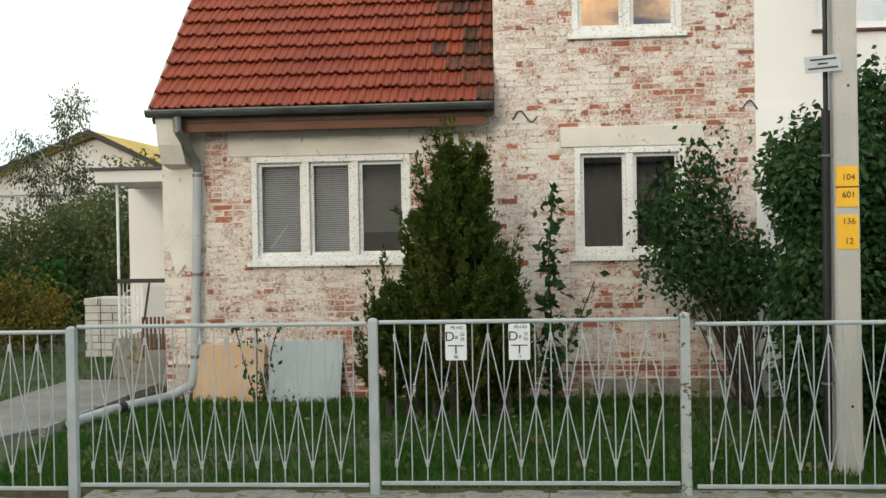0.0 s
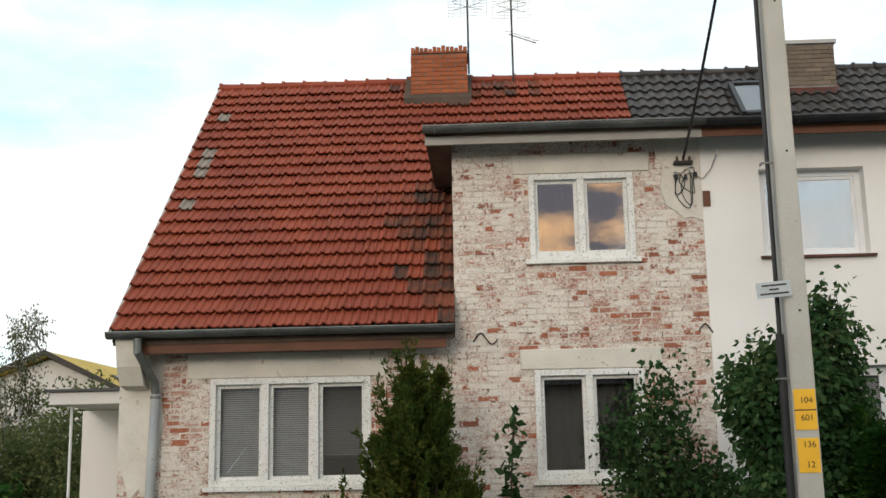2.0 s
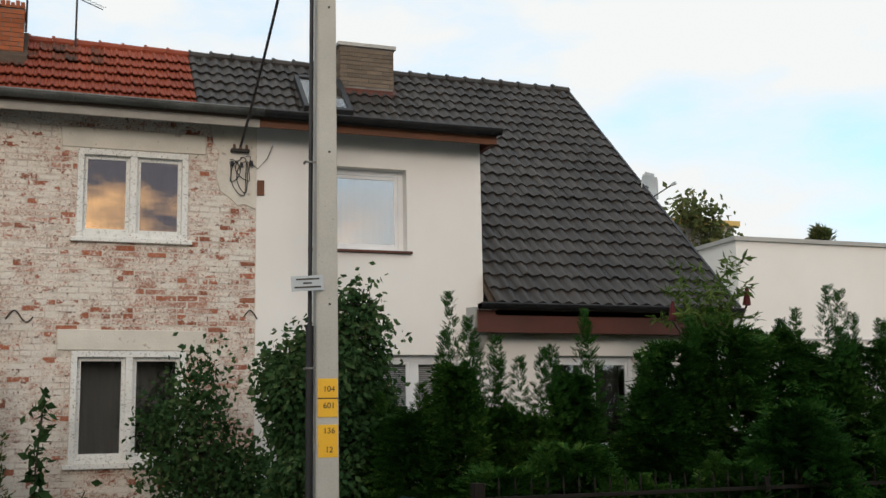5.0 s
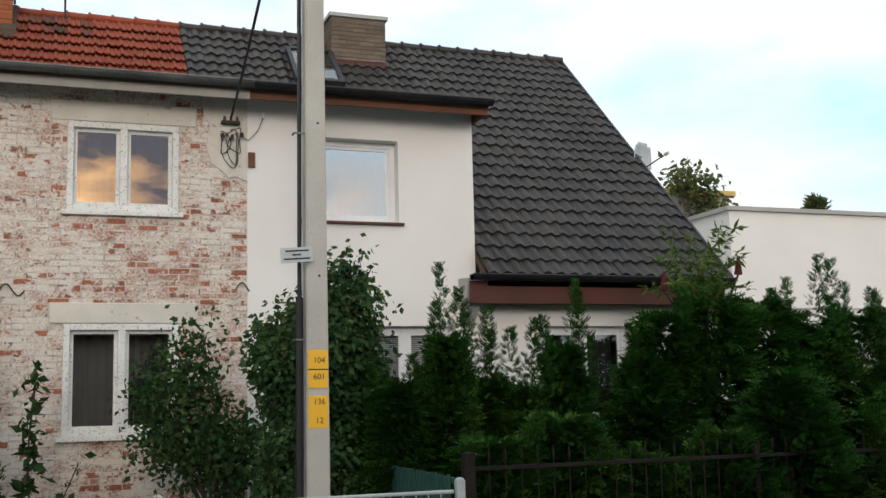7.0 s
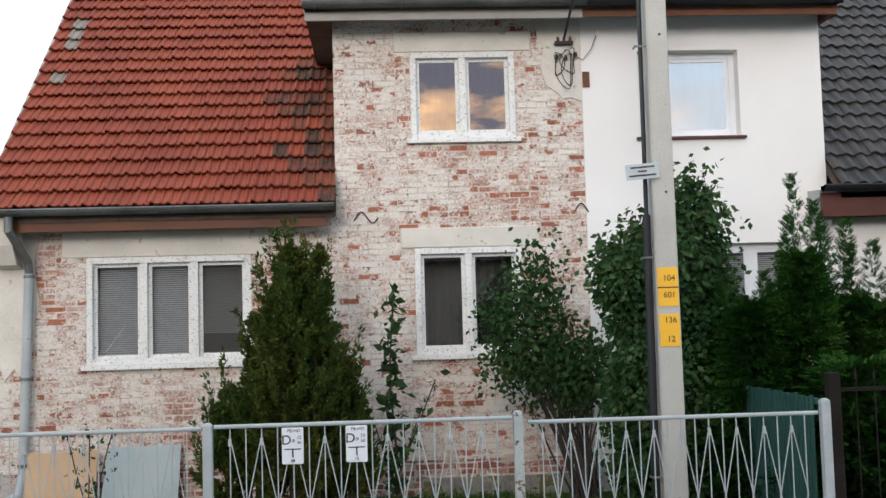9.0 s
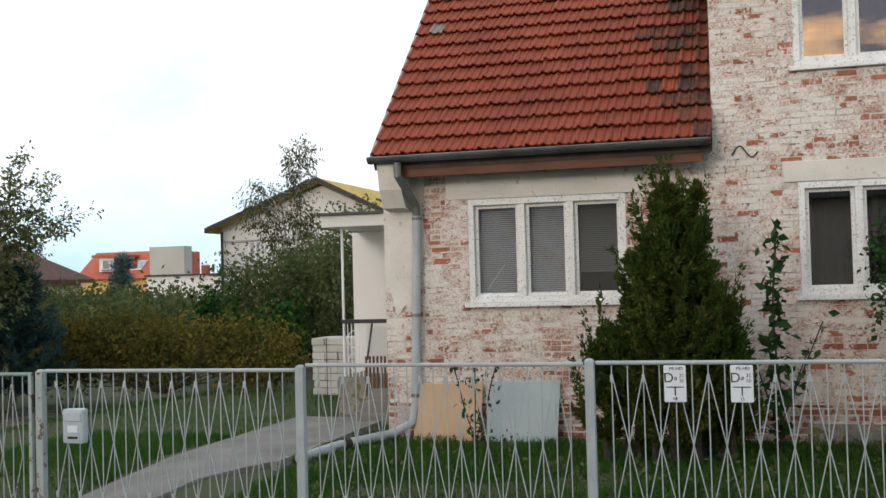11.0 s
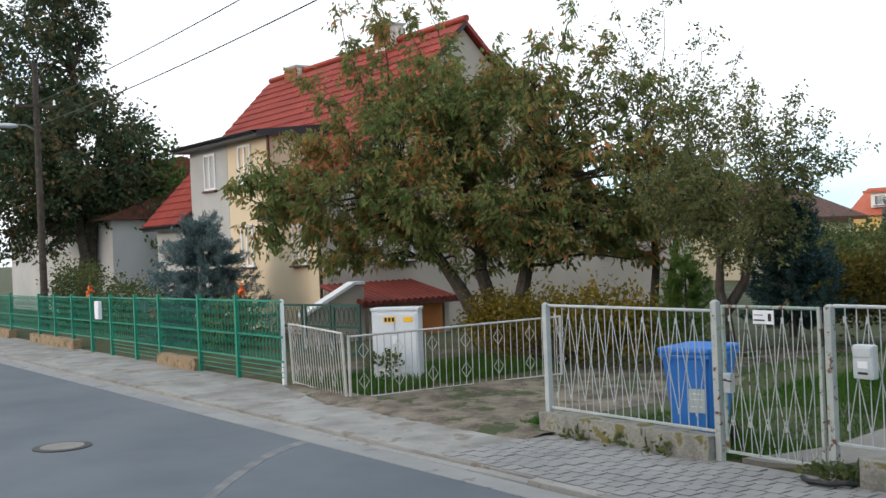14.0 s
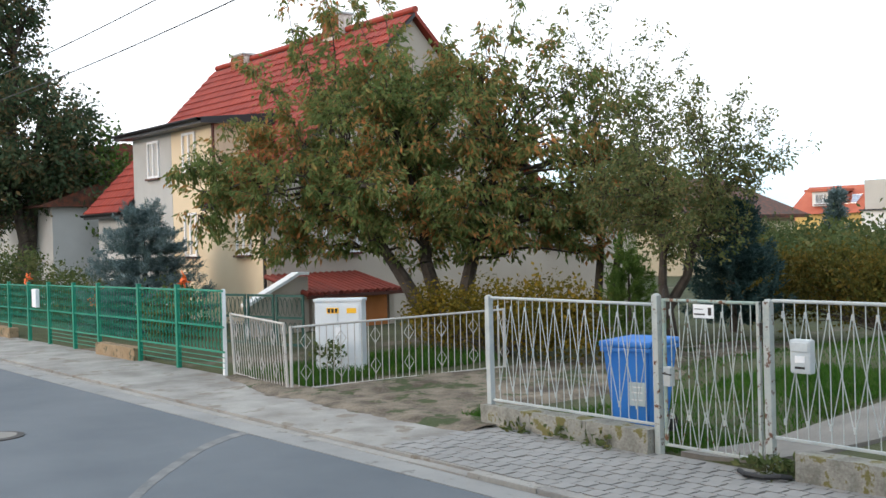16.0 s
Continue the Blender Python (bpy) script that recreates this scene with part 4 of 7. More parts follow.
# ---- windows ----
def window(name, rect, label, panes, frame_mat, glass, depth=0.07, rail=0.075, sash=0.045, sill=0.06, blinds=(), curtain=None, proud=True):
    x0, x1, z0, z1 = rect
    w = thing(name, label, "window", kind="structure")
    y = Y + depth
    fy0, fy1 = (Y - 0.02 if proud else y - 0.03), y + 0.05
    f = part("frame", box(x0, x0 + rail, fy0, fy1, z0, z1, 0.006), frame_mat, w)
    part("frame", box(x1 - rail, x1, fy0, fy1, z0, z1, 0.006), frame_mat, w)
    part("frame", box(x0 + rail, x1 - rail, fy0, fy1, z1 - rail, z1, 0.006), frame_mat, w)
    part("frame", box(x0 + rail, x1 - rail, fy0, fy1, z0, z0 + rail, 0.006), frame_mat, w)
    if sill:
        part("sill", box(x0 - 0.06, x1 + 0.06, Y - 0.075, Y + 0.05, z0 - sill, z0 - 0.002, 0.008), frame_mat, w)
    step = (x1 - x0 - 2 * rail) / panes
    for i in range(panes):
        a, b = x0 + rail + i * step, x0 + rail + (i + 1) * step
        if i:
            part("mullion", box(a - 0.045, a + 0.045, fy0 + 0.004, fy1, z0 + rail, z1 - rail, 0.006), frame_mat, w)
        a, b = a + (0.045 if i else 0), b - (0.045 if i < panes - 1 else 0)
        c, d = z0 + rail, z1 - rail
        bm = bmesh.new()
        for q in ((a, a + sash, c, d), (b - sash, b, c, d), (a + sash, b - sash, d - sash, d), (a + sash, b - sash, c, c + sash)):
            add_box(bm, q[0], q[1], y - 0.015, y + 0.02, q[2], q[3], 0.004)
        part("sash", bm, frame_mat, w)
        g = part("pane", box(a + sash, b - sash, y, y + 0.005, c + sash, d - sash), glass, w)
        g.visible_shadow = False
        if i < len(blinds) and blinds[i]:
            bm = bmesh.new()
            low = c + sash + (0.0 if blinds[i] == 1 else (d - c) * 0.22)
            k = int((d - low) / 0.027)
            for j in range(k):
                z = d - sash - 0.01 - j * 0.027
                m = pose((a + b) / 2, y + 0.075, z, 38, 0, 0) @ Matrix.Diagonal((b - a - 2 * sash + 0.03, 0.026, 0.0015, 1))
                bmesh.ops.create_cube(bm, size=1, matrix=m)
            part("blind", bm, BLIND if i < 2 else BLIND_DARK, w, "lowered slatted blind")
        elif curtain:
            # wavy near-black sheet that paints the darkness of the room
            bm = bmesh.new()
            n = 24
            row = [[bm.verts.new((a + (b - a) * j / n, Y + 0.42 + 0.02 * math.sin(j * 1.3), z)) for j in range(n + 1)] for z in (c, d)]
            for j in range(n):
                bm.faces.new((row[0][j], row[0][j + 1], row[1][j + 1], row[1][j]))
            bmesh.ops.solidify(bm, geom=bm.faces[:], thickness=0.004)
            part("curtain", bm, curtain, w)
    return w


window("window_1", W_LEFT, "triple wooden window with peeling white paint and blinds", 3, PEEL, GLASS, blinds=(1, 1, 2))
window("window_2", W_DOWN, "double wooden window with peeling white paint, dark inside", 2, PEEL, GLASS, curtain=DARK_BACK)
window("window_3", W_UP, "white double window mirroring evening clouds", 2, PEEL, GLASS_UP, curtain=DARK_BACK)
w4 = window("window_4", W_WHITE, "modern white plastic window set deep in the render", 1, WHITE, GLASS_SKY, depth=0.2, sill=0, curtain=DARK_BACK, proud=False)
part("sill", box(W_WHITE[0] - 0.05, W_WHITE[1] + 0.06, Y - 0.06, Y + 0.17, W_WHITE[2] - 0.035, W_WHITE[2] - 0.002, 0.004), FASCIA_RED, w4, "dark brown outside sill")
window("window_5", W_WHITE2, "white plastic window behind the thuja hedge", 2, WHITE, GLASS, depth=0.16, sill=0.04, blinds=(1, 1), proud=False)
window("window_6", W_WHITE3, "white plastic window under the dark eaves", 2, WHITE, GLASS, depth=0.16, sill=0.04, curtain=DARK_BACK, proud=False)
# cracked pane of the first window: two pale tape strips
crack = bpy.data.objects["window_1"]
part("tape", rod((-2.90, Y + 0.066, 1.93), (-2.66, Y + 0.066, 2.25), 0.004, 0.002, 5), PLATE, crack, "pale tape over a crack")


# ---- roofs ----
def roof_frame(y0, z0, y1, z1):
    v = Vector((0, y1 - y0, z1 - z0))
    ln = v.length
    v.normalize()
    return v, Vector((0, -v.z, v.y)), ln


def tile_shape(width, length, profile, lip):
    """A roof tile: a cross-section of (u, n) drawn up the slope, with thickness and a lower lip. Returns corners (u, v, n) and faces."""
    k = len(profile)
    V = []
    for v, dn in ((0.0, lip), (length, 0.0)):
        V += [(u * width, v, n + dn) for u, n in profile]
    V += [(u * width, 0.0, n + lip - 0.022) for u, n in profile]
    F = [(i, i + 1, k + i + 1, k + i) for i in range(k - 1)] + [(2 * k + i, 2 * k + i + 1, i + 1, i) for i in range(k - 1)]
    V += [(0.0, length, -0.02), (width, length, -0.02)]
    F += [(2 * k, 0, k, 3 * k), (k - 1, 3 * k - 1, 3 * k + 1, 2 * k - 1)]
    return np.array(V), F


ROLL = [(0.0, 0.002), (0.05, 0.022), (0.14, 0.032), (0.24, 0.020), (0.32, 0.0), (0.58, -0.006), (0.66, 0.014), (0.74, 0.012), (0.82, -0.006), (1.02, 0.0)]
WAVE = [(i / 10, 0.021 * math.cos(2 * math.pi * (i / 10 - 0.3))) for i in range(11)]


def tiled_roof(house, x0, x1, y0, z0, y1, z1, width, course, profile, lip, choose, keep=lambda x, y: True, own=0):
    """Tiles in courses. choose(x, y, row) names the material. The first `own` tiles are objects of their own, the others are joined by material."""
    v, n, ln = roof_frame(y0, z0, y1, z1)
    rows, cols = int(ln / course), int(round((x1 - x0) / width))
    width = (x1 - x0) / cols
    V, F = tile_shape(width, course * 1.12, profile, lip)
    ax, org = Vector((1, 0, 0)), Vector((x0, y0, z0))
    R = np.array([ax, v, n])
    groups, shared, made = {}, {}, 0
    for r in range(rows):
        for c in range(cols):
            p = org + ax * (c * width) + v * (r * course)
            if not keep(p.x + width / 2, p.y):
                continue
            material = choose(p.x + width / 2, p.y, r)
            jit = np.array([RNG.normal(0, 0.003), RNG.normal(0, 0.006), abs(RNG.normal(0, 0.004))])
            if made < own:
                if material.name not in shared:
                    bm = bmesh.new()
                    vs = [bm.verts.new(Vector(q @ R)) for q in V]
                    for f in F:
                        bm.faces.new([vs[i] for i in f])
                    first = part("roof_tile", bm, material, house)
                    shared[material.name] = first.data
                    t = first
                else:
                    t = new("roof_tile", shared[material.name])
                    t.parent = house
                t.location = p + Vector(jit @ R)
                made += 1
            else:
                groups.setdefault(material.name, [material, []])[1].append((V + jit) @ R + np.array(p))
    for material, sets in groups.values():
        k = len(V)
        f4 = np.array([f if len(f) == 4 else (*f, f[-1]) for f in F])
        faces = np.concatenate([f4 + i * k for i in range(len(sets))])
        ob = array_mesh("roof_tiles", np.concatenate(sets), faces, material)
        ob.parent = house
        tagged(ob, kind="stuff")


def red_choice(x, y, r):
    q = RNG.uniform()
    if y < 15.3 and q < 1.15 * (x + 0.95 + 0.35 * noise.noise(Vector((x * 1.5, y * 1.2, 0)))):
        return TILE_OLD
    if y > 17.2 and -1.3 < x < 1.4 and q < 0.25 + 0.9 * (y - 17.2):
        return TILE_OLD
    if -4.1 < x < -3.78 and y > 14.2 and q < 0.24:
        return TILE_GREY
    return TILE_RED


# main slope of the brick half, and the flatter slope over its tall part
vy, vn, _ = roof_frame(12.72, EAVE_Z, RIDGE_Y, RIDGE_Z)
DORMER_L, DORMER_R = -0.32, 6.560
tiled_roof(brick_house, LEFT + 0.01, -0.0, 12.72, EAVE_Z, RIDGE_Y, RIDGE_Z, 0.2, 0.325, ROLL, 0.062, red_choice, own=300)
UY = 15.35
VY = 12.72 + round((UY - 12.72) / (vy.y * 0.325)) * vy.y * 0.325
tiled_roof(brick_house, 0.0, MID - 0.37, VY, EAVE_Z + (VY - 12.72) * vy.z / vy.y, RIDGE_Y, RIDGE_Z, 0.2, 0.325, ROLL, 0.062, red_choice)
dark = lambda x, y, r: TILE_DARK
tiled_roof(white_house, TALL_R - 0.0, RIGHT + 0.1, 12.72, EAVE_Z + 0.1, RIDGE_Y, RIDGE_Z, 0.2, 0.325, WAVE, 0.04, dark, own=300)
WY = 12.72 + round((UY - 12.72) / (vy.y * 0.325)) * vy.y * 0.325
tiled_roof(white_house, MID - 0.35, TALL_R, WY, EAVE_Z + 0.1 + (WY - 12.72) * (RIDGE_Z - EAVE_Z - 0.1) / (RIDGE_Y - 12.72), RIDGE_Y, RIDGE_Z, 0.2, 0.325, WAVE, 0.04, dark)


def deck(x0, x1, y0, z0, y1, z1, house, thick=0.12, drop=0.03):
    part("roof_deck", prism([(y0, z0 - drop), (y1, z1 - drop), (y1, z1 - drop - thick), (y0, z0 - drop - thick)], x0, x1), DECK, house)


deck(LEFT + 0.03, TALL_L, 12.78, EAVE_Z, RIDGE_Y, RIDGE_Z, brick_house)
deck(TALL_R, RIGHT + 0.09, 12.78, EAVE_Z + 0.1, RIDGE_Y, RIDGE_Z, white_house)
deck(TALL_L, MID - 0.35, UY - 0.3, slope_z(UY - 0.3), RIDGE_Y, RIDGE_Z, brick_house)
deck(MID - 0.35, TALL_R, UY - 0.3, slope_z(UY - 0.3), RIDGE_Y, RIDGE_Z, white_house)
part("dormer_roof", prism([(12.66, UP_Z - 0.06), (12.66, UP_Z + 0.02), (15.6, UP_Z + 0.14), (15.6, UP_Z - 0.06)], DORMER_L, MID), DECK, brick_house, "flat felted roof of the tall bay")
part("dormer_roof", prism([(12.66, UP_Z - 0.06), (12.66, UP_Z + 0.02), (15.6, UP_Z + 0.14), (15.6, UP_Z - 0.06)], MID, DORMER_R - 0.1), GUTTER_DARK, white_house, "flat felted roof of the tall bay")
part("roof_back", prism([(RIDGE_Y, RIDGE_Z + 0.02), (23.2, EAVE_Z), (23.2, EAVE_Z - 0.12), (RIDGE_Y, RIDGE_Z - 0.12)], LEFT - 0.05, MID - 0.36), TILE_RED, brick_house)
part("roof_back", prism([(RIDGE_Y, RIDGE_Z + 0.02), (23.2, EAVE_Z), (23.2, EAVE_Z - 0.12), (RIDGE_Y, RIDGE_Z - 0.12)], MID - 0.34, RIGHT + 0.1), TILE_DARK, white_house)
# ridge tiles with a raised collar each
for house, a, b, material, k in ((brick_house, LEFT, MID - 0.35, TILE_RED, 0.36), (white_house, MID - 0.35, RIGHT + 0.14, TILE_DARK, 0.36)):
    shared = None
    n = int((b - a) / k)
    for i in range(n):
        if shared is None:
            bm = bmesh.new()
            add_rod(bm, (0, 0, 0), (k * 1.04, 0, 0), 0.085, 0.072, 10)
            add_rod(bm, (0, 0, 0), (0.045, 0, 0), 0.108, 0.10, 10)
            o = part("ridge_tile", bm, material, house)
            shared = o.data
        else:
            o = new("ridge_tile", shared)
            o.parent = house
        o.location = (a + i * (b - a) / n, RIDGE_Y, RIDGE_Z + 0.0 + RNG.normal(0, 0.006))


def gutter(x0, x1, y, z, r, material, house, label):
    """A half-round gutter with a rolled front edge, seams and brackets."""
    bm = bmesh.new()
    n = 9
    prof = [(y - r * math.cos(math.pi * i / n), z - r * math.sin(math.pi * i / n)) for i in range(n + 1)]
    rows = [[bm.verts.new((x, py, pz)) for py, pz in prof] for x in (x0, x1)]
    for i in range(n):
        bm.faces.new((rows[0][i], rows[1][i], rows[1][i + 1], rows[0][i + 1]))
    for row in rows:
        bm.faces.new(row)
    bmesh.ops.solidify(bm, geom=bm.faces[:], thickness=0.006)
    add_rod(bm, (x0, y - r, z), (x1, y - r, z), 0.012, 0.012, 6)
    g = part("gutter", bm, material, house, label)
    k = int((x1 - x0) / 0.9)
    for i in range(k + 1):
        x = x0 + 0.15 + i * (x1 - x0 - 0.3) / max(1, k)
        part("bracket", tube([Vector((x, a - 0.004, b - 0.006)) for a, b in prof[::3]], 0.008, 5), ZINC if material is ZINC else GUTTER_DARK, g)
    return g


gutter(LEFT - 0.01, 0.0, 12.66, EAVE_Z - 0.005, 0.075, ZINC, brick_house, "weathered zinc gutter")
gutter(DORMER_L - 0.02, MID - 0.02, 12.60, UP_Z + 0.0, 0.08, ZINC, brick_house, "weathered zinc gutter")
gutter(MID - 0.02, DORMER_R - 0.1, 12.60, UP_Z - 0.01, 0.075, GUTTER_DARK, white_house, "black gutter")
gutter(TALL_R - 0.28, RIGHT + 0.1, 12.64, EAVE_Z + 0.09, 0.075, GUTTER_DARK, white_house, "black gutter")
# eaves: soffits and fascia boards
part("fascia", box(-3.93, -0.1, 12.80, 12.84, 3.40, 3.60, 0.004), FASCIA, brick_house, "brown varnished fascia board")
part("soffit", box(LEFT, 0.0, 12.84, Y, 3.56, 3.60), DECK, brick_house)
part("eave_corner", prism([(Y, 2.98), (12.95, 3.02), (12.80, 3.25), (12.72, 3.58), (Y, 3.6)], LEFT + 0.08, LEFT + 0.38), PLASTER, brick_house, "plastered eaves corner")
part("fascia", box(DORMER_L, MID - 0.05, 12.72, 12.76, UP_Z - 0.195, UP_Z - 0.085, 0.004), BOARD_GREY, brick_house, "grey weathered fascia board")
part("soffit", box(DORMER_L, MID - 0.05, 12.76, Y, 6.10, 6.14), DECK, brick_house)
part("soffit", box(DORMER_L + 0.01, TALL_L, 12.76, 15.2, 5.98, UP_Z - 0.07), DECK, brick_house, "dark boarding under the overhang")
part("fascia", box(MID - 0.05, DORMER_R - 0.12, 12.72, 12.76, UP_Z - 0.185, UP_Z - 0.07, 0.004), FASCIA, white_house, "brown fascia board")
part("soffit", box(MID - 0.05, DORMER_R - 0.12, 12.76, Y - 0.012, 6.10, 6.14), FASCIA_RED, white_house)
part("soffit", box(TALL_R, DORMER_R - 0.11, 12.76, 15.2, 5.98, UP_Z - 0.07), FASCIA_RED, white_house, "brown boarding under the overhang")
part("fascia", box(TALL_R - 0.25, RIGHT, 12.78, 12.82, 3.38, 3.68, 0.004), FASCIA_RED, white_house, "mahogany-coloured fascia board")
part("soffit", box(TALL_R - 0.25, RIGHT, 12.82, Y - 0.012, 3.40, 3.44), FASCIA_RED, white_house)
part("eave_corner", prism([(Y, 3.1), (12.95, 3.35), (12.80, 3.72), (Y, 3.75)], TALL_R - 0.26, TALL_R - 0.05), GREYWALL, white_house)
for s, e, mm, hh in ((LEFT - 0.01, LEFT + 0.03, BOARD_GREY, brick_house), (RIGHT + 0.1, RIGHT + 0.14, GUTTER_DARK, white_house)):
    z = 0.1 if hh is white_house else 0
    part("verge_board", prism([(12.72, EAVE_Z - 0.08 + z), (RIDGE_Y, RIDGE_Z - 0.1), (RIDGE_Y, RIDGE_Z + 0.05), (12.72, EAVE_Z + 0.05 + z)], s, e), mm, hh)

# downpipe at the brick corner and the drain pipe on the ground
pts = [Vector(p) for p in ((-3.90, 12.66, 3.58), (-3.90, 12.66, 3.42), (-3.79, 13.05, 3.06), (-3.79, 13.10, 2.9))]
part("downpipe", tube(pts, 0.052, 12), ZINC, brick_house, "zinc swan neck under the gutter")
part("downpipe", rod((-3.79, 13.10, 2.92), (-3.87, 13.10, 0.42), 0.058, 0.058, 14), PIPE_GREY, brick_house, "grey painted downpipe")
for z in (2.86, 1.6, 0.55):
    part("pipe_clip", rod((-3.79 - (2.92 - z) * 0.032, 13.10, z), (-3.79 - (2.92 - z) * 0.032, 13.10, z + 0.04), 0.066, 0.066, 14), ZINC, brick_house)
drain = thing("drain_pipe", "grey plastic drain pipe lying on the lawn", "pipe")
part("pipe", tube([Vector(p) for p in ((-3.87, 13.08, 0.45), (-3.90, 13.02, 0.22), (-4.12, 12.8, 0.10), (-4.45, 12.0, 0.09), (-4.62, 11.0, 0.075))], 0.06, 12), PIPE_GREY, drain)
part("collar", rod((-4.42, 12.06, 0.09), (-4.46, 11.96, 0.09), 0.075, 0.075, 12), IRON, drain, "black rubber collar")


# ---- chimneys, antennas, skylight, dish ----
def chimney(name, label, x0, x1, y0, y1, z0, z1, brick, mortar, cap):
    c = thing(name, label, "chimney", (x0, y0, z0))
    part("core", box(0.012, x1 - x0 - 0.012, 0.012, y1 - y0 - 0.012, 0, z1 - z0), mortar, c)
    shared = {}
    rows = int((z1 - z0 - 0.1) / 0.078)
    for r in range(rows):
        z = 0.1 + r * 0.078
        for side in ("front", "left"):
            ln = x1 - x0 if side == "front" else y1 - y0
            u = 0.0 if r % 2 else -0.13
            while u < ln - 0.02:
                a, b = max(0.0, u), min(ln, u + 0.25)
                key = (side, round(b - a, 3))
                if key not in shared:
                    bm = box(0.004, b - a - 0.004, 0, 0.03, 0.004, 0.072) if side == "front" else box(0, 0.03, 0.004, b - a - 0.004, 0.004, 0.072)
                    o = part("brick", bm, brick, c)
                    shared[key] = o.data
                else:
                    o = new("brick", shared[key])
                    o.parent = c
                o.location = (a, RNG.normal(0, 0.002), z) if side == "front" else (RNG.normal(0, 0.002), a, z)
                u += 0.26
    cap(c, x1 - x0, y1 - y0, z1 - z0)
    return c


def soldier_cap(c, w, d, h):
    k = int(w / 0.075)
    for i in range(k):
        x = i * w / k
        part("cap_brick", box(x + 0.006, x + w / k - 0.006, -0.02, 0.10, h, h + 0.11 + RNG.normal(0, 0.012), 0.004), BRICK_CHIM, c)
    part("cap_slab", box(0.0, w, 0.06, d, h, h + 0.07, 0.006), MORTAR_DARK, c)


def slab_cap(c, w, d, h):
    part("cap_slab", box(-0.04, w + 0.04, -0.04, d + 0.04, h, h + 0.07, 0.01), GREYWALL, c, "flat concrete chimney cap")


chim = chimney("brick_chimney", "red brick chimney with upright bricks on top", -0.80, 0.18, 17.38, 17.98, 8.06, 8.96, BRICK_CHIM, MORTAR_DARK, soldier_cap)
part("flashing", prism([(17.22, 7.9), (18.0, 8.6), (18.0, 8.78), (17.27, 8.13)], -0.92, 0.24), DECK, brick_house, "blackened mortar flashing round the chimney")
chim2 = chimney("clinker_chimney", "brown clinker chimney with a flat cap", 5.42, 6.42, 17.32, 17.92, 8.05, 8.88, BRICK_GREY, MORTAR_DARK, slab_cap)
part("flashing", prism([(17.22, 7.9), (17.95, 8.6), (17.95, 8.7), (17.25, 8.03)], 5.38, 6.46), FASCIA_RED, white_house, "brown flashing under the chimney")


def antenna(name, x, y, z, h, label):
    a = thing(name, label, "antenna", (x, y, z))
    part("mast", rod((0, 0, -0.3), (0, 0, h), 0.018, 0.016, 8), IRON, a)
    bm = bmesh.new()
    for i in range(4):
        zz = h - 0.15 - i * 0.17
        add_rod(bm, (-0.02, -0.12, zz), (0.02, -0.12, zz), 0.02, 0.02, 6)
        for s in (-1, 1):
            for up in (0.07, -0.07):
                add_rod(bm, (0, -0.12, zz), (s * 0.26, -0.16, zz + up), 0.005, 0.005, 4)
    part("dipoles", bm, ZINC, a)
    bm = bmesh.new()
    for i in range(14):
        zz = h - 0.05 - i * 0.055
        add_rod(bm, (-0.34, 0.02, zz), (0.34, 0.02, zz), 0.0025, 0.0025, 4)
    for xx in (-0.34, -0.12, 0.12, 0.34):
        add_rod(bm, (xx, 0.02, h - 0.8), (xx, 0.02, h - 0.03), 0.003, 0.003, 4)
    part("reflector", bm, ZINC, a)
    return a


antenna("grid_antenna", 0.20, 17.6, 8.95, 1.55, "thin grid television antenna on the chimney")
an = antenna("grid_antenna", 0.98, 17.9, 8.85, 1.7, "thin grid television antenna on a roof mast")
bm = bmesh.new()
add_rod(bm, (-0.05, 0, 0.62), (0.42, -0.1, 0.40), 0.009, 0.009, 5)
for i in range(7):
    f = i / 6
    add_rod(bm, (-0.05 + 0.47 * f - 0.06, -0.1 * f - 0.14, 0.62 - 0.22 * f), (-0.05 + 0.47 * f + 0.06, -0.1 * f + 0.14, 0.62 - 0.22 * f + 0.1), 0.005, 0.005, 4)
part("boom", bm, IRON, an, "small slanting yagi boom")

ux = vy
sl = thing("roof_window", "dark-framed roof window mirroring blue sky", "roof window")
m = Matrix.Translation((5.02, 16.95, slope_z(16.95) + 0.17)) @ pose(0, 0, 0, math.degrees(math.atan2(ux.z, ux.y)), 0, 0)
sl.matrix_basis = m
for q in ((-0.42, -0.34, -0.58, 0.58), (0.34, 0.42, -0.62, 0.62), (-0.34, 0.34, 0.53, 0.62), (-0.34, 0.34, -0.62, -0.53)):
    part("frame", box(q[0], q[1], q[2], q[3], -0.06, 0.05, 0.006), GUTTER_DARK, sl)
part("pane", box(-0.34, 0.34, -0.53, 0.53, 0.015, 0.022), GLASS_ROOF, sl)
# near-black sheet under the pane paints the dark interior
part("lining", box(-0.34, 0.34, -0.53, 0.53, -0.05, -0.04), DARK_BACK, sl)


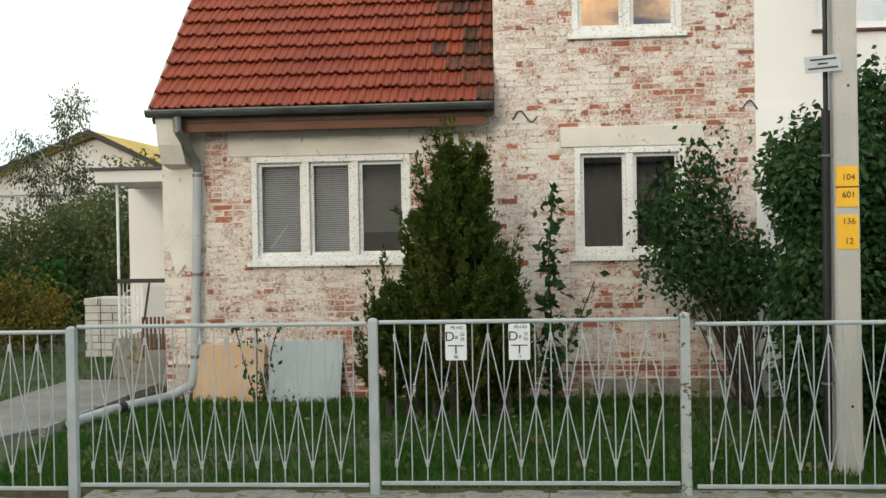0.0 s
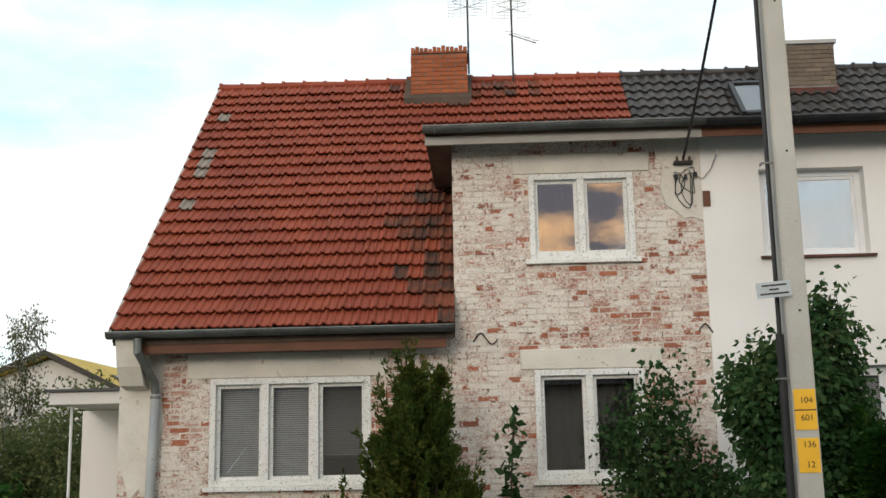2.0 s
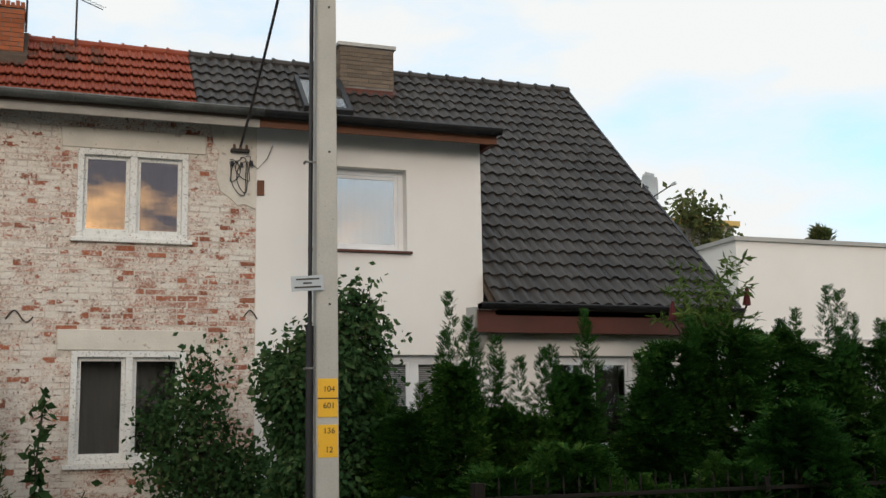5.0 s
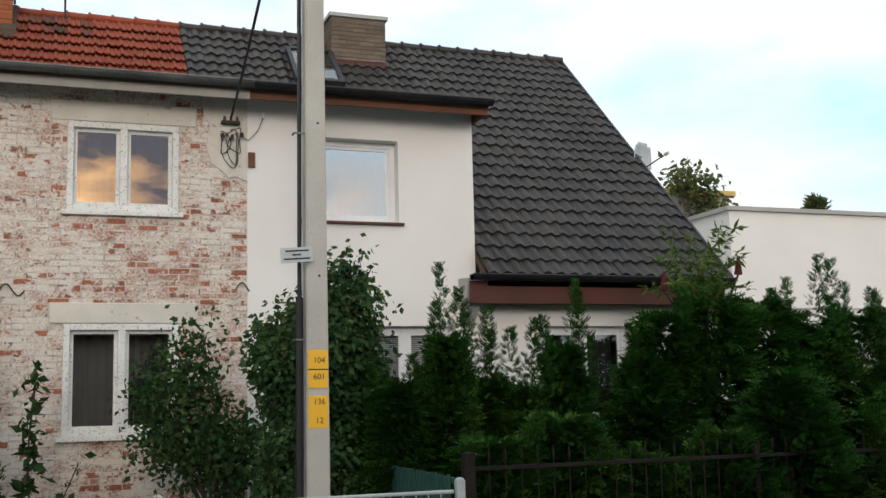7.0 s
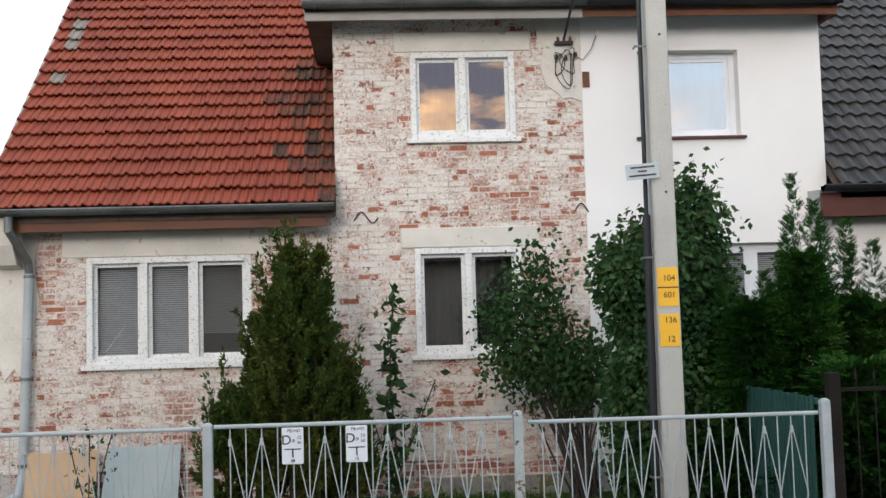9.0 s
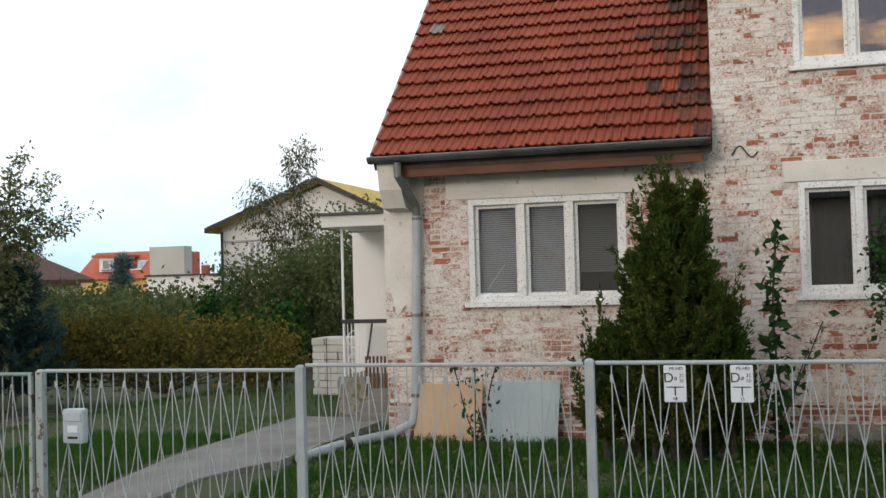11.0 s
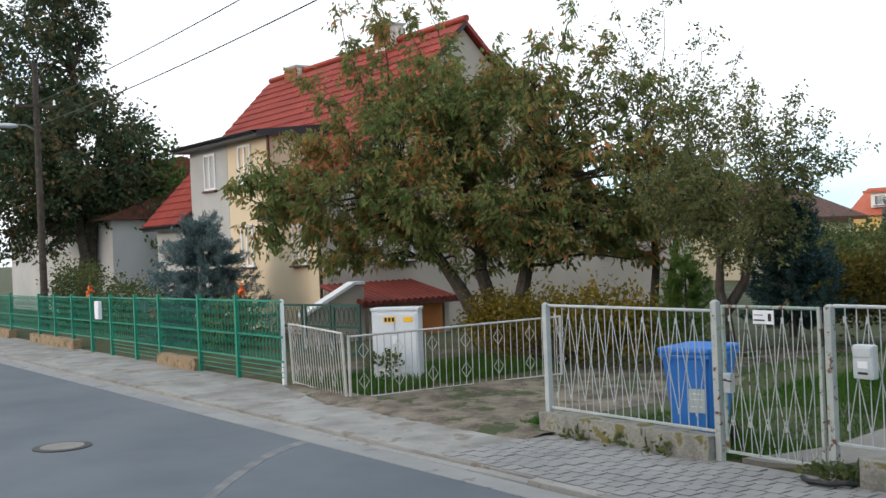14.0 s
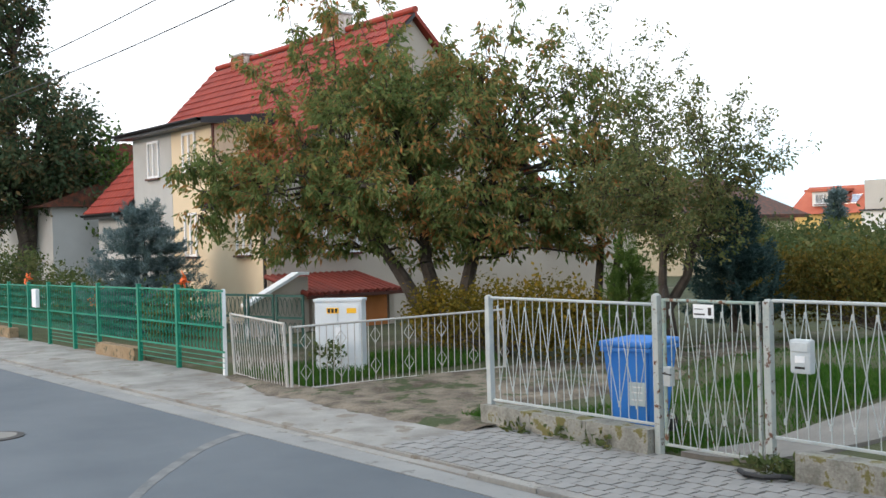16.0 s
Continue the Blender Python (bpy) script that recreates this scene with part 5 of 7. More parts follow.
def dish(at, rz, r, label):
    d = thing("satellite_dish", label, "satellite dish", at, rz)
    bm = bmesh.new()
    bmesh.ops.create_uvsphere(bm, u_segments=24, v_segments=16, radius=1.0)
    bmesh.ops.delete(bm, geom=[v for v in bm.verts if v.co.y > -0.55], context="VERTS")
    for v in bm.verts:
        v.co = Vector((v.co.x * r * 1.2, (v.co.y + 0.55) * r * 0.5, v.co.z * r * 1.2))
    bmesh.ops.solidify(bm, geom=bm.faces[:], thickness=0.01)
    part("reflector", bm, PLATE_GREY, d, smooth=True)
    part("arm", rod((0, -0.1, -r * 0.8), (0, 0.45, -r * 0.1), 0.012, 0.012, 6), IRON, d)
    part("feed", rod((0, 0.42, -r * 0.12), (0, 0.5, -r * 0.05), 0.03, 0.03, 8), PLATE_GREY, d)
    arm = Matrix.Rotation(math.radians(-rz), 3, "Z") @ Vector((RIGHT + 0.12 - at[0], 0, 0.02))
    part("bracket", tube([arm, Vector((arm.x * 0.5, arm.y * 0.5, 0.0)), Vector((0, -0.06, 0))], 0.022, 8), ZINC, d)
    return d


dish((10.43, 15.35, 6.17), 205, 0.30, "pale grey satellite dish at the roof verge")


# ---- fences ----
POSTS = (4.12, 1.62, -0.83, -3.31, -5.89, -7.25, -9.92)
TOPS = (1.45, 1.43, 1.41, 1.37, 1.34, 1.36, 1.28)
FEET = (-0.02, 0.0, 0.0, -0.02, -0.28, -0.32, -0.34)


def fence_post(x, top, foot, material, y=FENCE_Y, w=0.075, label="square steel fence post with flaking pale paint"):
    p = thing("fence_post", label, "fence post", (x, y, foot), group="front fence posts")
    part("shaft", box(-w / 2, w / 2, -w / 2, w / 2, -0.25, top - foot - 0.02, 0.008), material, p)
    bm = bmesh.new()
    bmesh.ops.create_uvsphere(bm, u_segments=10, v_segments=6, radius=w * 0.52, matrix=Matrix.Translation((0, 0, top - foot - 0.02)) @ Matrix.Diagonal((1, 1, 0.5, 1)))
    part("cap", bm, material, p)
    return p


for i, (x, top, foot) in enumerate(zip(POSTS, TOPS, FEET)):
    fence_post(x, top, foot, FENCE_RUST if i in (1, 4, 5) else FENCE)


def lattice_panel(name, label, category, x0, x1, z0, z1, material, foot=False, group=""):
    """A welded panel: upright bars between two rails, with slender rods that cross in long lozenges."""
    ln, h = x1 - x0, z1 - z0
    t = thing(name, label, category, (x0, FENCE_Y, z0), group=group)
    part("rail", rod((0, 0, h - 0.017), (ln, 0, h - 0.017), 0.017, 0.017, 10), GATE_TUBE if foot else material, t)
    part("rail", box(0, ln, -0.014, 0.014, 0, 0.03, 0.006), material, t)
    n = int(round(ln / 0.121))
    n += 1 - n % 2
    step = ln / n
    hi, mid, lo = h - 0.12, h * 0.5, 0.30 if foot else 0.155
    r = 0.0056
    slants = {}

    def put(key, bm_maker, at, name_):
        if key not in slants:
            o = part(name_, bm_maker(), material, t)
            slants[key] = o.data
        else:
            o = new(name_, slants[key])
            o.parent = t
        o.location = at
        return o
    for i in range(1, n):
        x = i * step
        put("bar", lambda: rod((0, 0, 0.02), (0, 0, h - 0.02), r, r, 6), (x, 0, 0), "bar")
        if i % 2:
            for s in (-1, 1):
                if 0 < i + s < n:
                    put(("u", s), lambda: rod((s * 0.006, -0.012, hi), (s * step, -0.012, mid), r * 0.9, r * 0.9, 6), (x, 0, 0), "slanting_rod")
                    put(("d", s), lambda: rod((s * step, -0.012, mid), (s * 0.006, -0.012, lo), r * 0.9, r * 0.9, 6), (x, 0, 0), "slanting_rod")
                if foot:
                    put(("f", s), lambda: rod((s * 0.006, -0.012, lo + 0.10), (s * step * 0.9, -0.012, 0.03), r * 0.9, r * 0.9, 6), (x, 0, 0), "slanting_rod")
            put("apex", lambda: box(-0.012, 0.012, -0.018, 0.0, hi - 0.05, hi + 0.01, 0.003), (x, 0, 0), "weld_clip")
            put("apex2", lambda: box(-0.012, 0.012, -0.018, 0.0, lo - 0.01, lo + 0.05, 0.003), (x, 0, 0), "weld_clip")
    return t


LBL = "pale grey steel fence panel with long lozenge rods"
for x0, x1, z0, z1, mm in ((1.70, 4.06, 0.05, 1.35, FENCE), (-0.78, 1.57, 0.075, 1.39, FENCE), (-3.26, -0.88, 0.06, 1.38, FENCE), (-5.84, -3.36, 0.03, 1.34, FENCE), (-9.87, -7.30, -0.02, 1.26, FENCE)):
    lattice_panel("steel_fence", LBL, "fence", x0, x1, z0, z1, mm, group="front fence panels")
rubber = thing("rubber_strip", "bent black rubber strip at the foot of the gate post", "rubber strip", (-5.86, 7.84, STREET))
part("strip", tube([Vector((-0.24, 0.02, 0.03)), Vector((-0.1, -0.08, 0.03)), Vector((0.12, -0.09, 0.035)), Vector((0.24, -0.02, 0.05)), Vector((0.28, 0.08, 0.03))], 0.026, 8), RUBBER, rubber)
gate = lattice_panel("garden_gate", "rusty pale garden gate with a latch", "gate", -7.17, -5.98, -0.21, 1.31, FENCE_RUST, True)
part("stile", rod((0.018, 0, 0), (0.018, 0, 1.52), 0.022, 0.022, 10), GATE_TUBE, gate, "grey-green rusty tube")
part("stile", box(1.155, 1.19, -0.02, 0.02, 0, 1.52, 0.006), FENCE_RUST, gate)
part("lock_box", box(0.02, 0.11, -0.04, 0.04, 0.62, 0.82, 0.01), FENCE, gate, "small grey lock case")
part("handle", tube([Vector((0.06, -0.05, 0.76)), Vector((0.06, -0.09, 0.76)), Vector((0.17, -0.09, 0.75))], 0.008, 6), IRON, gate)
part("hinge", rod((1.2, 0, 1.2), (1.2, 0, 1.32), 0.02, 0.02, 8), IRON, gate)
part("finial", rod((0.02, 0, 1.5), (0.02, 0, 1.62), 0.018, 0.012, 8), IRON, gate, "rusty stub of the gate stop")


def plinth(x0, x1, top, label, w=0.26):
    """A low mossy wall of cast pieces under a fence panel."""
    t = thing("plinth", label, "low wall", (x0, FENCE_Y, STREET), group="plinths under the fence")
    n = max(1, int((x1 - x0) / 0.85))
    st = (x1 - x0) / n
    for i in range(n):
        bm = box(i * st + 0.004, (i + 1) * st - 0.004, -w / 2, w / 2, -0.15, top - STREET)
        bmesh.ops.subdivide_edges(bm, edges=bm.edges[:], cuts=5, use_grid_fill=True)
        for v in bm.verts:
            q = v.co + Vector((x0, 0, 0))
            v.co += Vector((0, 0.014 * noise.noise(q * 5), 0.016 * noise.noise(q * 4 + Vector((0, 4, 0)))))
        part("block", bm, CONC_OLD, t)


plinth(-3.2, 4.3, 0.0, "weathered concrete plinth under the front fence")
plinth(-5.55, -3.2, -0.05, "mossy concrete plinth under the front fence")
plinth(-9.98, -7.30, -0.06, "mossy cracked concrete plinth beside the gate")

# mailbox, gate plate and pipe marker plates
mb = thing("mailbox", "grey metal letter box hung on the fence", "mailbox", (-5.48, FENCE_Y - 0.03, 0.68))
part("body", box(-0.105, 0.105, -0.09, 0.0, 0, 0.31, 0.02), PLATE_GREY, mb)
part("flap", box(-0.09, 0.09, -0.10, -0.085, 0.20, 0.285, 0.006), PLATE_GREY, mb)
part("window", box(-0.05, 0.05, -0.096, -0.088, 0.10, 0.16, 0.003), PLATE, mb, "small label window")
# black bar on the face paints the dark of the slot opening
part("slot", box(-0.05, 0.05, -0.096, -0.089, 0.045, 0.065), BLACK, mb)
gp = thing("gate_plate", "small white notice plate on the gate", "plate", (-6.62, FENCE_Y - 0.03, 1.13))
part("sheet", box(-0.125, 0.125, -0.006, 0.002, 0, 0.135, 0.002), PLATE, gp)
part("bar", box(-0.11, 0.02, -0.009, -0.006, 0.03, 0.045), BLACK, gp)
part("bar", box(-0.11, 0.0, -0.009, -0.006, 0.085, 0.093), BLACK, gp)
part("emblem", box(0.06, 0.10, -0.009, -0.006, 0.03, 0.105, 0.001), IRON, gp)


def marker(x, number):
    """A pipe marker plate: PE-HD, a letter D, a cross of bars and a number."""
    p = thing("marker_plate", "white water pipe marker plate on the fence", "sign plate", (x, FENCE_Y - 0.03, 1.07), group="pipe marker plates")
    part("sheet", box(-0.085, 0.085, -0.008, 0.004, 0, 0.285, 0.012), PLATE, p)
    up = lambda u, w: pose(u, -0.0095, w, 90, 0, 0)
    lettering("PE-HD", 0.026, BLACK, p, up(0.01, 0.258))
    lettering("D", 0.075, BLACK, p, up(-0.048, 0.185))
    lettering("\u00f8", 0.035, BLACK, p, up(0.005, 0.185))
    lettering("32", 0.026, BLACK, p, up(0.05, 0.205))
    lettering("50", 0.026, BLACK, p, up(0.05, 0.165))
    part("bar", box(-0.065, 0.065, -0.0105, -0.008, 0.112, 0.120), BLACK, p)
    part("bar", box(-0.005, 0.005, -0.0105, -0.008, 0.052, 0.112), BLACK, p)
    lettering(number, 0.024, BLACK, p, up(0.0, 0.026))


marker(-0.165, "08")
marker(0.335, "15")

# ---- concrete utility pole ----
PX, PY = 3.06, 8.86
pole = thing("utility_pole", "concrete electricity pole with cable duct and number plates", "utility pole", (PX, PY, 0.0), -3)
H = 8.7
bm = bmesh.new()
rings = []
for z, w in ((-0.4, 0.105), (2.0, 0.1), (H, 0.078)):
    rings.append([bm.verts.new((sx * w, sy * w * 1.25, z)) for sx, sy in ((-1, -1), (1, -1), (1, 1), (-1, 1))])
for a, b in zip(rings, rings[1:]):
    for i in range(4):
        bm.faces.new((a[i], a[(i + 1) % 4], b[(i + 1) % 4], b[i]))
bm.faces.new(rings[0])
bm.faces.new(rings[-1])
bmesh.ops.recalc_face_normals(bm, faces=bm.faces)
bmesh.ops.bevel(bm, geom=bm.edges[:], offset=0.012, segments=2, affect="EDGES")
part("shaft", bm, CONCRETE, pole)
for i in range(10):
    z = 0.7 + i * 0.78
    w = 0.105 - 0.0031 * z
    part("slot", box(-w - 0.002, -w + 0.01, -0.05, 0.05, z, z + 0.48, 0.004), GREYWALL, pole, "recessed slot in the pole's flank")
for z in (0.58, 1.84, 3.24, 4.65, 6.05, 7.5):
    w = 0.128 - 0.0036 * z
    # no bore is cut: a black disc paints the shade inside
    part("hole", rod((0.02, -w - 0.004, z), (0.02, -w + 0.01, z), 0.012, 0.012, 10), BLACK, pole)
part("cable_duct", tube([Vector(p) for p in ((-0.16, -0.03, 0.0), (-0.15, -0.03, 1.9), (-0.145, -0.03, 3.05))], 0.036, 10), RUBBER, pole, "black plastic cable duct")
part("cable", tube([Vector(p) for p in ((-0.145, -0.03, 3.0), (-0.135, -0.03, 5.2), (-0.12, -0.03, 8.3))], 0.02, 8), RUBBER, pole)
for z in (0.75, 2.66, 4.55, 6.4):
    part("clamp", box(-0.20, 0.10, -0.07, -0.055, z, z + 0.018, 0.003), ZINC, pole, "steel band clamp")
    part("clamp", box(-0.20, -0.185, -0.07, 0.02, z, z + 0.018, 0.003), ZINC, pole)
fy = lambda z: -(0.125 - 0.0036 * z) - 0.006
for z0, z1, words in ((2.405, 2.575, (("104", 0.055),)), (2.235, 2.395, (("601", 0.08),)), (1.885, 2.17, (("136", 0.21), ("12", 0.045)))):
    pl = part("number_plate", box(-0.088, 0.088, fy(2.2) - 0.008, fy(2.2) + 0.012, z0, z1, 0.003), YELLOW, pole, "yellow plate with black numbers")
    for text, dz in words:
        lettering(text, 0.052, BLACK, pl, pose(0.01, fy(2.2) - 0.0095, z0 + dz + 0.02, 90, 0, 0))
part("band", box(-0.09, 0.09, fy(2.2) - 0.004, fy(2.2) + 0.01, 2.394, 2.406), BLACK, pole)
sg = part("name_board", box(-0.145, 0.145, -0.004, 0.004, -0.068, 0.068, 0.003), PLATE_GREY, pole, "small white cable notice board")
sg.matrix_basis = pose(-0.19, -0.16, 3.42, 0, -4, 0)
for k, (a, b) in enumerate(((-0.10, 0.11), (-0.04, 0.04), (-0.12, 0.12))):
    part("bar", box(a, b, -0.007, -0.004, 0.03 - k * 0.036, 0.044 - k * 0.036), IRON, sg)
part("crossarm", box(-0.7, 0.7, -0.04, 0.04, 8.2, 8.28, 0.01), ZINC, pole)
for x in (-0.55, 0.55):
    part("insulator", rod((x, 0, 8.28), (x, 0, 8.42), 0.045, 0.03, 10), INSUL, pole)


def sagging(a, b, sag, r, k=24):
    a, b = Vector(a), Vector(b)
    return tube([a.lerp(b, i / k) - Vector((0, 0, sag * 4 * (i / k) * (1 - i / k))) for i in range(k + 1)], r, 6)


for a, b, s in (((3.0, 8.85, 8.42), (-37.4, 9.6, 7.35), 0.45), ((3.0, 8.85, 7.6), (-37.4, 9.6, 6.6), 0.45)):
    w = thing("power_line", "thin black overhead wire above the street", "overhead wire", group="overhead wires")
    part("wire", sagging(a, b, s, 0.014), RUBBER, w)
drop = thing("service_cable", "black service cable with a tangle of ends at the wall", "cable")
part("wire", sagging((3.0, 8.8, 8.1), (2.98, Y - 0.1, 5.78), 0.15, 0.017), RUBBER, drop)
part("bracket", box(2.86, 3.10, Y - 0.12, Y - 0.02, 5.72, 5.755, 0.004), IRON, drop)
for x in (2.90, 2.98, 3.06):
    part("insulator", rod((x, Y - 0.11, 5.755), (x, Y - 0.11, 5.81), 0.022, 0.016, 8), INSUL, drop)
for x, z in ((2.88, 5.53), (3.0, 5.52), (3.13, 5.55)):
    part("terminal", rod((x, Y - 0.08, z), (x, Y - 0.08, z + 0.06), 0.025, 0.018, 8), RUBBER, drop)


def loop(cx, cz, w, h, tw=0.0):
    return [Vector((cx + w * math.sin(a) + tw * math.cos(2 * a), Y - 0.06 - 0.02 * math.sin(a * 2), cz - h * (1 - math.cos(a)) / 2)) for a in np.linspace(-0.3, 2 * math.pi - 0.6, 16)]


for cx, cz, w, h, tw in ((2.99, 5.66, 0.10, 0.52, 0.03), (3.03, 5.60, 0.07, 0.42, 0.02), (2.90, 5.62, 0.06, 0.30, -0.03), (3.05, 5.68, 0.09, 0.34, 0.04)):
    part("loose_end", tube(loop(cx, cz, w, h, tw), 0.006, 5), RUBBER, drop)
part("loose_end", tube([Vector(p) for p in ((3.05, Y - 0.06, 5.62), (3.22, Y - 0.05, 5.52), (3.34, Y - 0.05, 5.66), (3.42, Y - 0.04, 5.86))], 0.005, 5), RUBBER, drop)
part("end_cap", rod((3.42, Y - 0.04, 5.84), (3.42, Y - 0.04, 5.92), 0.016, 0.016, 8), PLATE, drop)

# ---- fences of the other gardens ----
iron = thing("iron_fence", "dark iron fence in front of the thuja hedge", "fence", (4.29, 8.3, -0.1))
part("post", box(-0.05, 0.05, -0.05, 0.05, -0.2, 1.74, 0.006), IRON_FENCE, iron)
for k in (3.0, 6.0, 9.0, 12.0):
    part("post", box(k - 0.03, k + 0.03, -0.03, 0.03, -0.2, 1.7, 0.006), IRON_FENCE, iron)
for z in (0.25, 1.58):
    part("rail", box(0.05, 12.5, -0.015, 0.015, z, z + 0.035, 0.004), IRON_FENCE, iron)
pk = None
for i in range(78):
    if pk is None:
        bm = rod((0, 0, 0.0), (0, 0, 1.68), 0.0065, 0.0065, 6)
        add_rod(bm, (0, 0, 1.68), (0, 0, 1.78), 0.014, 0.002, 6)
        o = part("picket", bm, IRON_FENCE, iron)
        pk = o.data
    else:
        o = new("picket", pk)
        o.parent = iron
    o.location = (0.2 + i * 0.158, 0, 0)
side = thing("slat_fence", "dark green slatted fence between the two gardens", "fence", (4.16, 8.3, 0.0))
for z in (0.3, 1.38):
    part("rail", box(-0.02, 0.02, 0, 4.8, z, z + 0.05, 0.004), GREEN_DARK, side)
sl_mesh = None
for i in range(56):
    if sl_mesh is None:
        o = part("slat", box(-0.035, -0.02, 0.0, 0.055, 0.02, 1.45, 0.003), GREEN_DARK, side)
        sl_mesh = o.data
    else:
        o = new("slat", sl_mesh)
        o.parent = side
    o.location = (0, 0.05 + i * 0.085, RNG.normal(0, 0.006))

# boards leaning on the brick wall
for x0, w, h, mm, label, tilt in ((-3.88, 0.92, 0.74, CHIPBOARD, "bare chipboard sheet leaning on the wall", 9), (-2.92, 0.96, 0.78, SHEET, "pale blue sheet leaning on the wall", 11)):
    o = thing("leaning_board", label, "board", (x0, 12.98, 0.0), 0, "boards at the wall")
    bm = prism([(0.0, 0.0), (w * 0.97, 0.0), (w * 1.0, h), (0.07 if mm is SHEET else 0.04, h * 0.98)], 0, 0.018, "y")
    p = part("sheet", bm, mm, o)
    p.matrix_basis = pose(0, 0, 0, -tilt, 0, 0)

# ---- porch behind the brick corner ----
porch = thing("porch", "white porch with a canopy, thin post and wrought railing", "porch", (0, 0, 0))
part("wall", box(-6.0, -4.3, 16.55, 16.7, 0, 2.9), RENDER, porch)
part("landing", box(-5.78, -4.3, 15.2, 16.55, 0.0, 0.62, 0.01), CONC_OLD, porch, "pebble-dashed landing")
part("roof", box(-5.92, -4.2, 15.0, 17.2, 2.92, 3.10, 0.01), FARWHITE, porch, "flat white canopy")
part("roof_edge", box(-5.98, -4.2, 14.94, 17.25, 3.10, 3.14, 0.006), GUTTER_DARK, porch)
part("column", rod((-5.70, 15.3, 0.6), (-5.70, 15.3, 2.92), 0.022, 0.022, 10), WHITE, porch, "thin white steel post")
part("door", box(-5.3, -4.6, 16.5, 16.56, 0.62, 2.5, 0.008), ROOM, porch, "dark front door")
part("parapet", box(-5.55, -4.3, 15.9, 15.98, 0.62, 1.42, 0.006), FARWHITE, porch)
part("handrail", box(-5.72, -4.3, 15.2, 15.26, 1.44, 1.50, 0.006), IRON, porch)
for i in range(7):
    y = 15.25
    x = -5.68 + i * 0.06
    part("baluster", rod((x, y, 0.62), (x, y, 1.44), 0.008, 0.008, 6), WHITE, porch)
for z in (0.85, 1.2):
    part("scroll", tube([Vector((-5.5 + 0.12 * math.cos(a), 15.24, z + 0.13 * math.sin(a))) for a in np.linspace(0, 6.28, 14)], 0.008, 5), WHITE, porch)
for k in range(3):
    part("step", box(-5.2, -4.35, 14.95 - 0.28 * k, 15.2 - 0.28 * k, 0.0, 0.47 - 0.16 * k, 0.008), CONC_PATH, porch)
part("stair_rail", tube([Vector((-5.2, 15.2, 1.45)), Vector((-5.0, 14.4, 0.95))], 0.016, 6), IRON, porch)
for i in range(6):
    part("stair_slat", box(-5.25 + i * 0.06, -5.22 + i * 0.06, 14.98, 15.0, 0.35, 0.95), FASCIA, porch)

stack = thing("paver_stack", "stacked pallets of pale paving stones on the lawn", "paving stones", (-7.55, 18.4, 0.0), -4)
shared = {}
for r in range(8):
    for i in range(4):
        if "p" not in shared:
            o = part("paver", box(0.004, 0.256, 0, 0.8, 0.006, 0.128, 0.008), STACK, stack)
            shared["p"] = o.data
        else:
            o = new("paver", shared["p"])
            o.parent = stack
        o.location = (i * 0.26 + RNG.normal(0, 0.006), RNG.normal(0, 0.01), r * 0.132)
for x in (0.3, 0.74):
    part("strap", box(x, x + 0.014, -0.012, -0.006, 0, 1.06), IRON, stack)

# ---- bin, cabinet ----
wb = thing("wheelie_bin", "blue plastic wheelie bin behind the fence", "rubbish bin", (-8.02, 8.66, -0.27), 14)
bm = bmesh.new()
lo = [bm.verts.new(p) for p in ((-0.22, -0.24, 0.05), (0.22, -0.24, 0.05), (0.22, 0.22, 0.05), (-0.22, 0.22, 0.05))]
hi = [bm.verts.new(p) for p in ((-0.29, -0.34, 0.98), (0.29, -0.34, 0.98), (0.29, 0.36, 0.98), (-0.29, 0.36, 0.98))]
for i in range(4):
    bm.faces.new((lo[i], lo[(i + 1) % 4], hi[(i + 1) % 4], hi[i]))
bm.faces.new(lo)
bm.faces.new(hi)
bmesh.ops.recalc_face_normals(bm, faces=bm.faces)
bmesh.ops.bevel(bm, geom=bm.edges[:], offset=0.03, segments=3, affect="EDGES")
part("body", bm, BLUE, wb)
part("rim", box(-0.31, 0.31, -0.36, 0.38, 0.95, 1.0, 0.015), BLUE, wb)
part("lid", box(-0.315, 0.315, -0.38, 0.38, 1.0, 1.075, 0.03), BLUE, wb)
part("handle", rod((-0.25, 0.44, 1.0), (0.25, 0.44, 1.0), 0.016, 0.016, 8), BLUE, wb)
for x in (-0.24, 0.24):
    part("wheel", rod((x - 0.025, 0.27, 0.1), (x + 0.025, 0.27, 0.1), 0.1, 0.1, 20), RUBBER, wb)
part("sticker", box(0.02, 0.21, -0.307, -0.300, 0.36, 0.62, 0.001), SHEET, wb, "pale green paper sticker")
for z in (0.42, 0.5, 0.56):
    part("bar", box(0.05, 0.18, -0.311, -0.305, z, z + 0.012), FARWHITE, wb)

cab = thing("meter_cabinet", "pale grey electricity cabinet in the grass", "electrical cabinet", (-15.9, 9.75, -0.28), 42)
part("body", box(-0.42, 0.42, -0.16, 0.16, 0.0, 1.20, 0.01), BOXGREY, cab)
part("roof", box(-0.44, 0.44, -0.18, 0.18, 1.20, 1.255, 0.015), BOXGREY, cab)
for a, b in ((-0.38, -0.012), (0.012, 0.38)):
    d = part("door", box(a, b, -0.178, -0.16, 0.22, 1.14, 0.005), BOXGREY, cab)
    part("latch", box((0.0 if a < 0 else 0.03) - 0.05 * (a < 0), (0.0 if a < 0 else 0.03) + 0.03, -0.19, -0.176, 0.62, 0.76, 0.004), PLATE, d)
part("label_plate", box(-0.20, 0.02, -0.184, -0.177, 1.0, 1.10, 0.002), YELLOW, cab, "yellow sticker with black bars")
